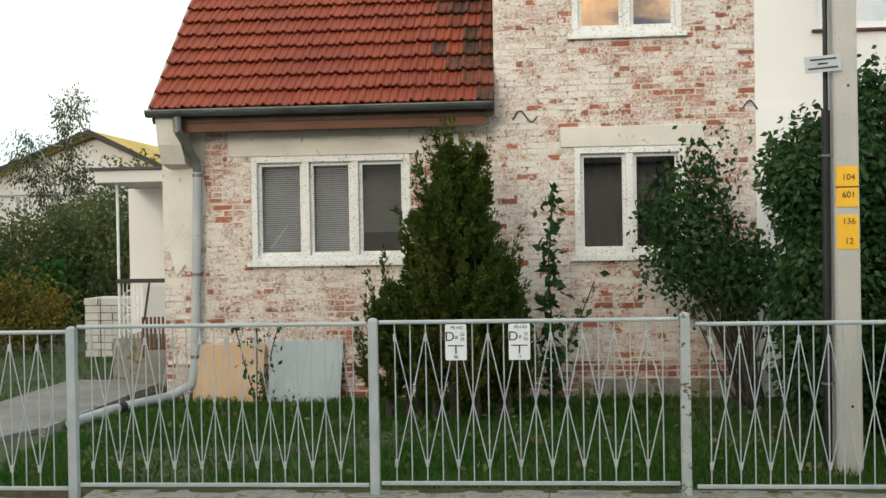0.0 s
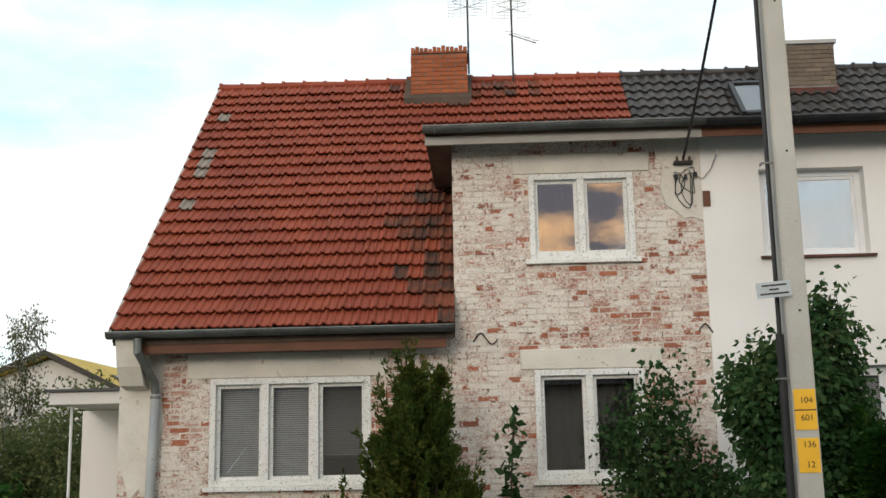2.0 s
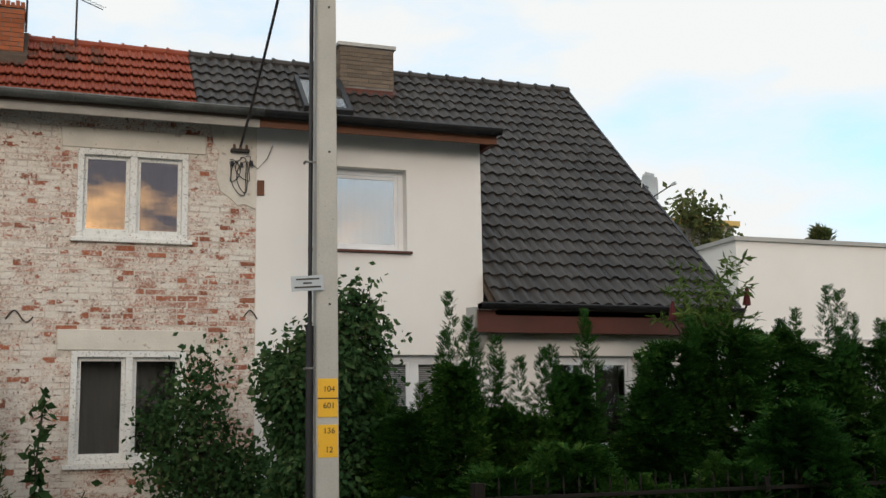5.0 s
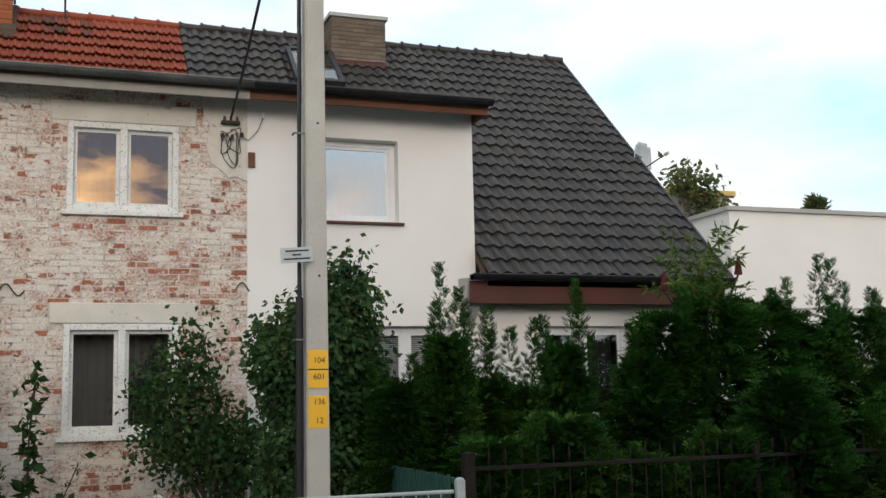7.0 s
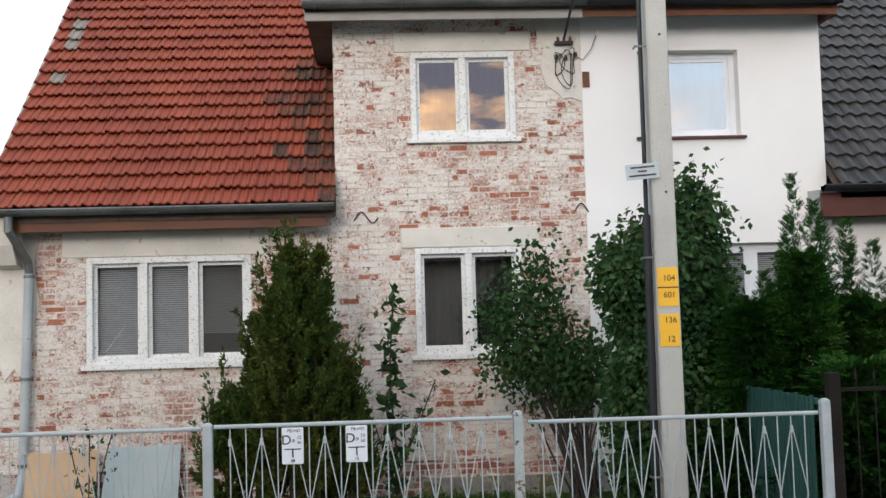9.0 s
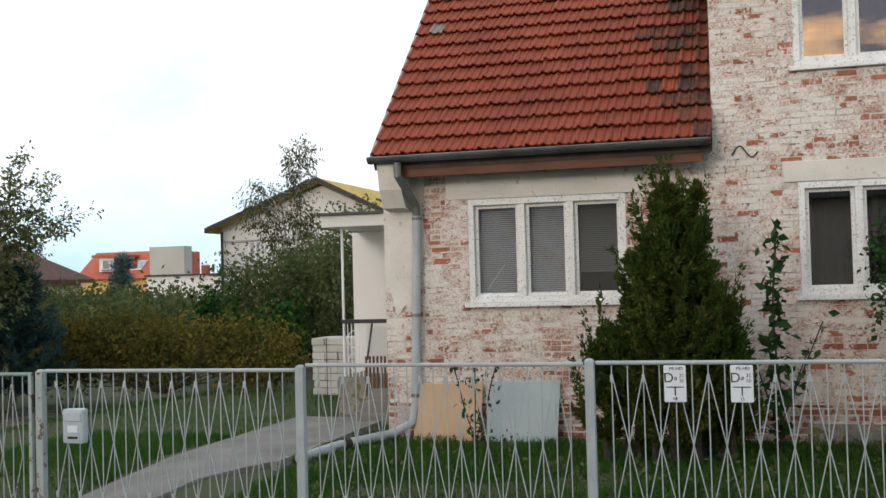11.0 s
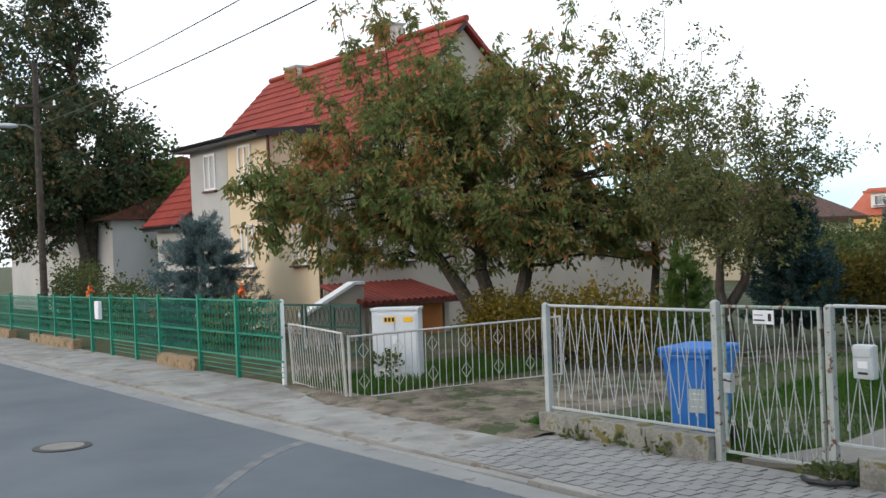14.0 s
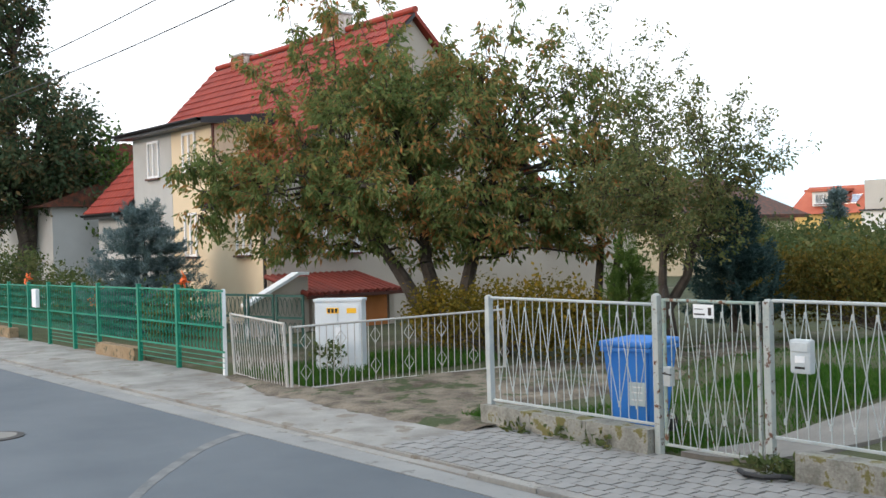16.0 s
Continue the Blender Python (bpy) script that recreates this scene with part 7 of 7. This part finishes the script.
# thuja hedge and the sumac above it
hedge = [(4.1, 10.9, 2.4, 0.6, 0.5, 1.1), (4.35, 10.3, 2.35, 0.55, 0.6, 1.15), (4.75, 10.0, 2.85, 0.46, 1.0, 1.22), (5.26, 10.1, 2.4, 0.5, 0.9, 1.28), (5.62, 10.0, 2.3, 0.5, 0.9, 1.26), (6.1, 10.0, 2.75, 0.42, 0.8, 1.2), (6.6, 10.1, 1.75, 0.5, 0.6, 1.2),
         (7.1, 10.0, 2.6, 0.48, 0.4, 1.12), (7.5, 10.1, 3.15, 0.6, 0.36, 1.08), (8.05, 10.0, 3.35, 0.75, 0.34, 1.06), (8.8, 10.1, 3.3, 0.8, 0.34, 1.06), (9.5, 10.0, 3.0, 0.75, 0.36, 1.22), (10.2, 10.1, 3.2, 0.85, 0.34, 1.1), (11.0, 10.0, 3.2, 0.85, 0.36, 1.06), (11.9, 10.1, 3.2, 0.9, 0.36, 1.06), (12.9, 10.1, 3.2, 0.9, 0.36, 1.06)]
hedge += [(4.9 + 0.78 * i, 9.2 if i < 3 else 8.72, 1.75 + 0.25 * math.sin(i * 2.1) + (0.4 if i > 3 else 0), 0.68, 0.4, 1.05) for i in range(11)]
for x, y, h, r, power, lead in hedge:
    thuja("bushy dark green thuja in the hedge", (x, y, -0.05), h, r, L_THUJA, 2000, power, 0.088, 3 if y > 9.5 else 1, lead)
su = thing("sumac", "sumac with feathered leaves and dark red seed heads", "shrub", (8.7, 11.2, 0.0))
part("trunk", tube([Vector((0, 0, -0.05)), Vector((0.1, 0, 2.0)), Vector((0, 0, 3.7))], 0.035, 8), BARK, su)
cen, out = [], []
for k in range(15):
    ang = k * 2.4
    steep = 0.5 + 0.45 * (k % 3)
    for s in np.linspace(0.12, 1, 24):
        reach = 0.62 * s / (0.6 + 0.5 * steep)
        for side_ in (-1, 1):
            cen.append((math.cos(ang) * reach, math.sin(ang) * reach, 3.35 + 0.85 * steep * s - 0.32 * s * s))
            out.append((-math.sin(ang) * side_ * 0.9 + math.cos(ang) * 0.5, math.cos(ang) * side_ * 0.9 + math.sin(ang) * 0.5, -0.05))
foliage("leaves", [leaf_arrays(cen, 0.15, 0.006, 1, 0.24, out=out)], L_CONE, su)
for dx, z in ((-0.62, 3.40), (0.50, 3.62)):
    part("seed_head", rod((dx, -0.1, z), (dx + 0.02, -0.1, z + 0.24), 0.055, 0.02, 8), SUMAC_RED, su)
    part("stalk", rod((dx, -0.1, z), (0.05, 0.0, 2.6), 0.014, 0.02, 6), BARK, su)
bush("ivy_growth", "leafy growth on the far building", (24.9, 35.0, 5.0), [(25.2, 35.2, 8.4, 1.0, 0.6, 1.3), (24.4, 35.2, 10.2, 1.2, 0.6, 0.5)], L_BUSH, 110, 0.3, 14, 0.28)

# ---- plants in the west ----
bush("rusty_hedge", "rust-brown autumn hedge in the garden", (-11.0, 19.0, 0.0), [(-13.6, 19, 0.8, 1.2, 0.7, 0.75), (-12.0, 19, 0.9, 1.3, 0.7, 0.75), (-10.4, 19, 0.85, 1.2, 0.7, 0.65), (-9.0, 19.2, 0.7, 1.0, 0.7, 0.6)], L_RUST, 620, 0.09, 26, 0.16)
bush("green_bush", "green bush behind the garden hedge", (-10.0, 21.5, 0.0), [(-11.2, 21.5, 1.0, 0.6, 0.6, 0.8), (-9.6, 21.5, 0.9, 0.5, 0.6, 0.8)], L_THUJA, 160, 0.14, 16, 0.16)
bush("thicket", "tall dense thicket beside the white porch", (-10.4, 25.0, 0.0), [(-11.6, 25, 1.5, 1.7, 1.2, 1.4), (-9.6, 25, 1.7, 1.5, 1.2, 1.5), (-8.6, 24.4, 1.2, 1.0, 1.0, 1.3)], L_BUSH, 760, 0.11, 30, 0.24)
tree("birch", "slender drooping birch by the white house", (-13.4, 31.0, -0.1), [(-13.3, 31, 5.2), (-13.8, 31, 4.6)], [(-13.1, 31, 5.6, 0.7, 0.7, 1.2), (-14.6, 31, 4.6, 0.8, 0.7, 1.0), (-13.4, 31, 3.6, 1.1, 0.9, 1.3)], 340, 0.10, 18, L_BIRCH, BIRCH, 0.1, 0.1, 0.45, 1.6, 0.012)
bush("thicket", "dark thicket below the birch", (-12.0, 30.0, 0.0), [(-11.0, 30, 3.2, 1.0, 0.8, 1.3), (-12.5, 30, 1.5, 2.2, 1.0, 1.5)], L_BUSH, 320, 0.13, 26, 0.3)
for x, y, w, h in ((-33, 44, 4.0, 2.3), (-27, 40, 3.5, 2.2), (-23, 36, 3.2, 2.0), (-19, 33, 2.5, 1.9), (-39, 52, 4.5, 2.3), (-45, 58, 5.0, 2.2), (-17, 29, 2.2, 1.6)):
    bush("far_shrubs", "dull green shrubs in the far gardens", (x, y, -0.1), [(x, y, h * 0.36, w, 1.4, h * 0.44), (x + w * 0.5, y, h * 0.38, w * 0.5, 1.2, h * 0.44)], L_BUSH, 260, 0.2, 26, 0.4)
for x, y, h, r in ((-32.7, 52, 3.9, 1.1), (-40.5, 58, 2.7, 0.8)):
    conifer("far_spruce", "dark blue-green spruce in the far gardens", (x, y, -0.1), h, r, L_SPRUCE, 420, 0.4, 7, 0.9, 0.2, 0.0, 0.1, 0.02, "conifer")
conifer("far_spruce", "small dark tree top beyond the white flat roof", (27.6, 32.0, -0.1), 9.4, 1.0, L_BUSH, 500, 0.3, 8, 0.7, 0.25, 0.4, 0.1, 0.4, "conifer")
conifer("dark_conifer", "rounded dark conifer in the garden", (-13.2, 17.2, 0.0), 2.5, 1.0, L_NIGHT, 2000, 0.10, 14, 0.4, 0.25, 0.3, 0.06, 0.02, "conifer")
conifer("cone_thuja", "small pale green cone-shaped thuja", (-12.2, 13.1, -0.15), 1.8, 0.55, L_CONE, 1500, 0.06, 14, 0.45, 0.2, 0.5, 0.03, 0.01, "conifer")
bush("yellow_hedge", "yellowing low hedge behind the white fence", (-15.0, 12.6, -0.2), [(-16.6, 12.5, 0.4, 0.8, 0.5, 0.6), (-15.4, 12.7, 0.5, 0.9, 0.5, 0.65), (-14.2, 12.8, 0.55, 0.9, 0.5, 0.7), (-13.4, 13.0, 0.5, 0.6, 0.5, 0.7)], L_HEDGE, 460, 0.085, 22, 0.14)

RX, RY = 0.61, 0.79


def at_crown(cx, cy, s, z, r, h=None):
    """A crown lobe s metres along the line across the view."""
    return (cx + RX * s, cy + RY * s, z, r, r, h or r * 0.8)


A = (-17.9, 13.7)
shoots = []
for s, z in ((-5.6, 3.6), (-5.2, 2.6), (-4.6, 4.4), (4.4, 3.4), (4.2, 4.6), (-3.2, 7.2), (-2.6, 7.8), (-1.8, 6.9), (-1.2, 7.4), (1.0, 6.6), (1.8, 7.0), (2.6, 6.3), (3.4, 5.6), (0.2, 6.5), (-4.0, 5.6)):
    a0 = (A[0] + RX * s * 0.7, A[1] + RY * s * 0.7, 4.0)
    shoots.append((a0, (A[0] + RX * s, A[1] + RY * s, z)))
tree("cherry_tree", "broad cherry tree with green and rust-brown leaves", (A[0], A[1], -0.25), [(A[0] - 0.5, A[1] - 0.6, 3.6), (A[0] + 0.8, A[1] + 0.9, 3.8), (A[0] - 1.4, A[1] - 1.8, 3.2)],
     [at_crown(*A, -3.4, 3.3, 1.6, 1.1), at_crown(*A, -1.0, 5.2, 1.6, 0.9), at_crown(*A, -1.6, 4.3, 1.9, 1.5), at_crown(*A, 0.4, 4.6, 1.9, 1.4), at_crown(*A, 2.2, 3.4, 1.8, 1.1), at_crown(*A, -0.6, 3.1, 2.6, 1.1), at_crown(*A, 3.6, 2.9, 1.2, 0.9), at_crown(*A, -4.4, 2.7, 0.8, 0.8), at_crown(*A, -2.4, 2.3, 1.3, 0.7), at_crown(*A, 1.2, 2.3, 2.0, 0.8), at_crown(*A, -0.4, 2.0, 1.5, 0.6), at_crown(*A, -5.2, 3.3, 0.8, 0.5), at_crown(*A, -4.9, 2.3, 0.7, 0.5), at_crown(*A, -3.4, 1.9, 0.9, 0.5), at_crown(*A, 4.6, 2.6, 1.1, 0.9), at_crown(*A, 2.9, 2.0, 1.1, 0.6)],
     2300, 0.15, 25, L_CHERRY, r0=0.2, spread=0.07, aspect=0.36, droop=0.9, limb_r=0.02, fork=0.3, shoots=shoots)
B = (-16.2, 16.6)
shoots = [((B[0] + RX * s * 0.4, B[1] + RY * s * 0.4, 3.4), (B[0] + RX * s, B[1] + RY * s, z)) for s, z in ((-1.4, 6.6), (-0.7, 7.2), (0.0, 6.9), (0.5, 7.3), (1.2, 6.4), (1.9, 5.7), (2.4, 5.2), (0.9, 6.0), (-0.2, 6.0))]
tree("pear_tree", "thin-crowned pear tree with bare upper shoots", (B[0], B[1], -0.2), [(B[0], B[1], 3.6), (B[0] + 0.5, B[1] + 0.5, 3.3)], [at_crown(*B, 0.4, 4.0, 1.5, 1.1), at_crown(*B, -0.4, 4.9, 1.1, 1.0), at_crown(*B, 1.4, 3.6, 1.2, 0.9)], 120, 0.10, 13, L_PEAR, r0=0.12, spread=0.08, aspect=0.5, droop=0.4, limb_r=0.014, shoots=shoots)
C = (-13.3, 15.4)
shoots = [((C[0] + RX * s * 0.5, C[1] + RY * s * 0.5, 3.0), (C[0] + RX * s, C[1] + RY * s, z)) for s, z in ((-1.0, 5.0), (-0.3, 4.9), (0.6, 4.9), (1.5, 4.6), (2.0, 4.0), (2.2, 3.4))]
tree("apple_tree", "rounded apple tree with sparse greenish leaves", (C[0], C[1], -0.15), [(C[0] - 0.1, C[1] - 0.2, 2.6), (C[0] + 0.6, C[1] + 0.7, 2.8)], [at_crown(*C, 0.2, 3.1, 1.5, 1.2), at_crown(*C, -0.9, 2.8, 1.0, 1.0), at_crown(*C, 1.2, 3.0, 0.9, 1.0), at_crown(*C, 0.3, 2.0, 1.3, 0.7)], 620, 0.085, 20, L_PEAR, r0=0.13, spread=0.08, aspect=0.52, droop=0.4, limb_r=0.014, shoots=shoots)
conifer("blue_spruce", "blue spruce behind the green fence", (-27.3, 11.0, -0.3), 3.3, 1.85, L_SPRUCE, 5200, 0.11, 17, 0.7, 0.16, 0.05, 0.25, 0.02, "conifer", 8)
D = (-43.0, 12.6)
tree("dark_street_tree", "tall dark tree with autumn leaves over the street", (D[0], D[1], -0.3), [(D[0], D[1], 10), (D[0] + 1, D[1] + 1, 8.5)], [at_crown(*D, 0.2, 6.0, 3.4, 3.2), at_crown(*D, -1.4, 9.6, 2.6, 3.4), at_crown(*D, 0.0, 13.0, 1.8, 2.6), at_crown(*D, 2.2, 4.8, 1.8, 2.0), at_crown(*D, -2.5, 5, 3.0, 3.0)], 1700, 0.20, 26, L_DARK, r0=0.3, spread=0.16, aspect=0.55, droop=0.5, limb_r=0.03)
bush("garden_tree", "light green young tree behind the red roof", (-41.2, 15.5, -0.3), [(-41.1, 15.5, 5.0, 0.75, 0.8, 1.5), (-41.5, 15.5, 3.0, 1.0, 1.0, 1.5)], L_CONE, 170, 0.22, 14, 0.26)
bush("garden_bush", "dark bushes in the neighbour's front garden", (-29.5, 10.8, -0.3), [(-24.3, 10.4, 0.3, 1.0, 0.6, 0.7), (-28.8, 10.6, 0.5, 1.0, 0.6, 0.8), (-33.0, 10.8, 0.5, 1.6, 0.6, 0.9), (-37.5, 10.8, 0.8, 1.8, 0.8, 1.3)], L_BUSH, 380, 0.12, 24, 0.22)
for x, y, z in ((-23.3, 10.2, 1.35), (-28.0, 10.0, 1.0), (-27.4, 9.7, 0.8), (-34.4, 10.2, 1.25)):
    f = thing("canna", "orange canna flower on a tall stalk", "flower", (x, y, -0.25), group="canna flowers")
    part("stem", rod((0, 0, -0.05), (0.02, 0, z), 0.014, 0.01, 6), L_LILAC, f)
    foliage("leaves", [leaf_arrays([(0, 0, z * q) for q in (0.2, 0.35, 0.5, 0.65)], 0.45, 0.03, 3, 0.3, 0, 0.6)], L_DARK, f)
    foliage("petals", [leaf_arrays([(0.02, 0, z), (0.02, 0, z + 0.1)], 0.15, 0.05, 9, 0.6)], FLOWER, f)

wp = thing("wooden_pole", "dark wooden pole with wires and a street lamp", "utility pole", (-37.4, 9.6, -0.3))
part("shaft", rod((0, 0, -0.2), (0, 0, 9.0), 0.13, 0.09, 10), BARK, wp)
part("crossarm", box(-0.05, 0.05, -0.7, 0.7, 7.5, 7.6, 0.01), BARK, wp)
for y in (-0.6, 0.6):
    part("insulator", rod((0, y, 7.6), (0, y, 7.78), 0.05, 0.03, 8), PLATE, wp)
part("lamp_arm", tube([Vector((0, 0, 6.7)), Vector((0, -0.35, 6.9)), Vector((0, -0.75, 6.9))], 0.03, 6), ZINC, wp)
bm = bmesh.new()
bmesh.ops.create_uvsphere(bm, u_segments=12, v_segments=8, radius=1, matrix=Matrix.Translation((0, -0.95, 6.87)) @ Matrix.Diagonal((0.14, 0.36, 0.09, 1)))
part("lamp_head", bm, PLATE_GREY, wp, "pale street lamp head", True)

# ---- grass ----
def grass(n, xr, yr, h, label, keep=lambda x, y: True):
    x, y = RNG.uniform(*xr, n), RNG.uniform(*yr, n)
    ok = np.array([keep(a, b) for a, b in zip(x, y)])
    x, y = x[ok], y[ok]
    c = np.array([(a, b, ground_height(a, b) - 0.01) for a, b in zip(x, y)])
    k = len(c)
    ang, hh = RNG.uniform(0, 6.28, k), h * RNG.uniform(0.4, 1.3, k)
    w = 0.0045 + 0.004 * RNG.uniform(0, 1, k)
    sx, sy = np.cos(ang) * w, np.sin(ang) * w
    lean = RNG.normal(0, 0.35, (k, 2)) * hh[:, None]
    v = np.empty((k, 4, 3))
    v[:, 0] = c + np.stack([sx, sy, 0 * w], 1)
    v[:, 1] = c - np.stack([sx, sy, 0 * w], 1)
    v[:, 2] = c + np.stack([lean[:, 0] * 0.5 - sx * 0.7, lean[:, 1] * 0.5 - sy * 0.7, hh * 0.6], 1)
    v[:, 3] = c + np.stack([lean[:, 0], lean[:, 1], hh], 1)
    g = array_mesh("grass", v.reshape(-1, 3), np.arange(4 * k).reshape(k, 4), GRASS)
    return tagged(g, label, "grass", kind="stuff")


def lawn(x, y):
    if -6.9 + 0.6 * (y - 8) / 6 < x < -4.55 and y < 15:
        return False
    return noise.noise(Vector((x * 0.55, y * 0.55, 2.0))) > -0.22 or RNG.uniform() < 0.25


grass(95000, (-9.8, 4.2), (8.25, 13.1), 0.095, "short uneven lawn grass", lawn)
grass(22000, (-14, -4.5), (11, 19), 0.07, "short lawn grass behind the path", lawn)
grass(9000, (-17, -14.6), (8.3, 12.4), 0.14, "rough grass round the cabinet")
grass(2500, (-10.6, -9.9), (7.6, 8.6), 0.10, "grass tuft at the drive")
grass(2600, (-14.6, -10.4), (8.2, 14), 0.06, "grass patches on the dirt driveway", lambda x, y: noise.noise(Vector((x * 0.9, y * 1.4, 7.0))) > 0.18)
grass(1800, (-13.5, -11.0), (8.3, 10.5), 0.05, "thin grass between the wheel ruts", lambda x, y: abs(x + 12.2 + 0.2 * (y - 8)) < 0.35)
weeds = tagged(foliage("weeds", [leaf_arrays([(RNG.uniform(-9.5, -7.6), 7.9, -0.28) for _ in range(22)] + [(-5.75 + RNG.normal(0, 0.12), 7.98, -0.22) for _ in range(16)] + [(RNG.uniform(-16.3, -15.4), 9.4, -0.1 + RNG.uniform(0, 0.3)) for _ in range(30)], 0.10, 0.05, 7, 0.5, 0, 0.5)], L_BUSH, None), "low weeds at the foot of the plinth", "weeds", kind="stuff")
herbs = tagged(foliage("herbs", [leaf_arrays([(RNG.uniform(-4.2, 4.0), RNG.uniform(8.4, 12.9), 0.03) for _ in range(420)], 0.07, 0.07, 7, 0.7, 0, 0.5)], L_BUSH, None), "broad-leaved herbs in the lawn", "weeds", kind="stuff")

# ---- bricks of the street wall ----
SKIP = [W_LEFT, W_DOWN, W_UP, (-3.42, -0.86, 3.10, 3.42), (0.81, 2.58, 3.10, 3.38), (0.78, 2.55, 5.655, 5.92)]
COURSE, LONG = 0.0775, 0.26
cells = []
for r in range(int(6.08 / COURSE)):
    z = 0.03 + r * COURSE
    u = LEFT - (0.13 if r % 2 else 0.0)
    header = r % 6 == 3
    while u < MID:
        st = 0.13 if header else LONG
        a, b = max(u, LEFT), min(u + st, MID)
        u += st
        if z > 3.52:
            a = max(a, TALL_L)
        pieces = [(a, b)]
        for q in SKIP:
            if q[2] < z + 0.05 and z + 0.02 < q[3]:
                nxt = []
                for p0, p1 in pieces:
                    if p1 <= q[0] or p0 >= q[1]:
                        nxt.append((p0, p1))
                    else:
                        if p0 < q[0]:
                            nxt.append((p0, q[0]))
                        if p1 > q[1]:
                            nxt.append((q[1], p1))
                pieces = nxt
        for p0, p1 in pieces:
            if p1 - p0 > 0.04 and not (z < 0.25 and p0 > 0.98):
                cells.append((p0, p1, z))
shared, left = {}, {}
near = [c for c in cells if -1.1 < c[0] < 3.2 and 0.5 < c[2] < 1.75][:300]
near_set = set(near)
for p0, p1, z in cells:
    material = BRICK_BARE if z < 0.46 else BRICK
    out = 0.002 + abs(RNG.normal(0, 0.0028))
    w = round(p1 - p0, 2)
    if (p0, p1, z) in near_set:
        key = (w, material.name)
        if key not in shared:
            o = part("brick", box(0.004, w - 0.006, 0.0, 0.03, 0.005, COURSE - 0.006), material, front_brick)
            shared[key] = o.data
        else:
            o = new("brick", shared[key])
            o.parent = front_brick
        o.matrix_basis = pose(p0, Y - out, z + RNG.normal(0, 0.0015), 0, RNG.normal(0, 0.35), RNG.normal(0, 0.4))
    else:
        e = RNG.normal(0, 0.0035, 8)
        a, b, c, d = p0 + 0.005 + e[0], p1 - 0.006 + e[1], z + 0.005 + e[2], z + COURSE - 0.006 + e[3]
        y = Y - out
        g = 0.004
        left.setdefault(material.name, [material, []])[1].append([(a, y + 0.03, c), (b, y + 0.03, c), (b, y + 0.03, d), (a, y + 0.03, d), (a + g, y, c + g + e[4]), (b - g, y + e[6], c + g + e[5]), (b - g, y, d - g + e[7]), (a + g, y, d - g)])
for material, sets in left.values():
    F = np.array([(4, 5, 6, 7), (0, 1, 5, 4), (1, 2, 6, 5), (2, 3, 7, 6), (3, 0, 4, 7)])
    faces = np.concatenate([F + 8 * i for i in range(len(sets))])
    ob = array_mesh("brickwork", np.concatenate([np.array(s) for s in sets]), faces, material)
    ob.parent = front_brick
    tagged(ob, kind="stuff")

# ---- pavers in front of the gate ----
shared = None
own = 0
rest = []
for r in range(9):
    for c in range(52):
        x, y = -9.9 + c * 0.205 + (0.1 if r % 2 else 0), 6.26 + r * 0.2
        if y > 7.9 or x > 0.6:
            continue
        dz = RNG.normal(0, 0.0025)
        if -9.9 < x < -3.0 and own < 300:
            if shared is None:
                hx = [(0.004, 0.03), (0.03, 0.004), (0.168, 0.004), (0.196, 0.03), (0.180, 0.10), (0.196, 0.165), (0.168, 0.192), (0.03, 0.192), (0.004, 0.165), (0.02, 0.10)]
                o = part("paver", prism(hx, -0.06, 0.0, "z"), PAVER, pavement)
                shared = o.data
            else:
                o = new("paver", shared)
                o.parent = pavement
            o.location = (x, y, STREET + dz)
            own += 1
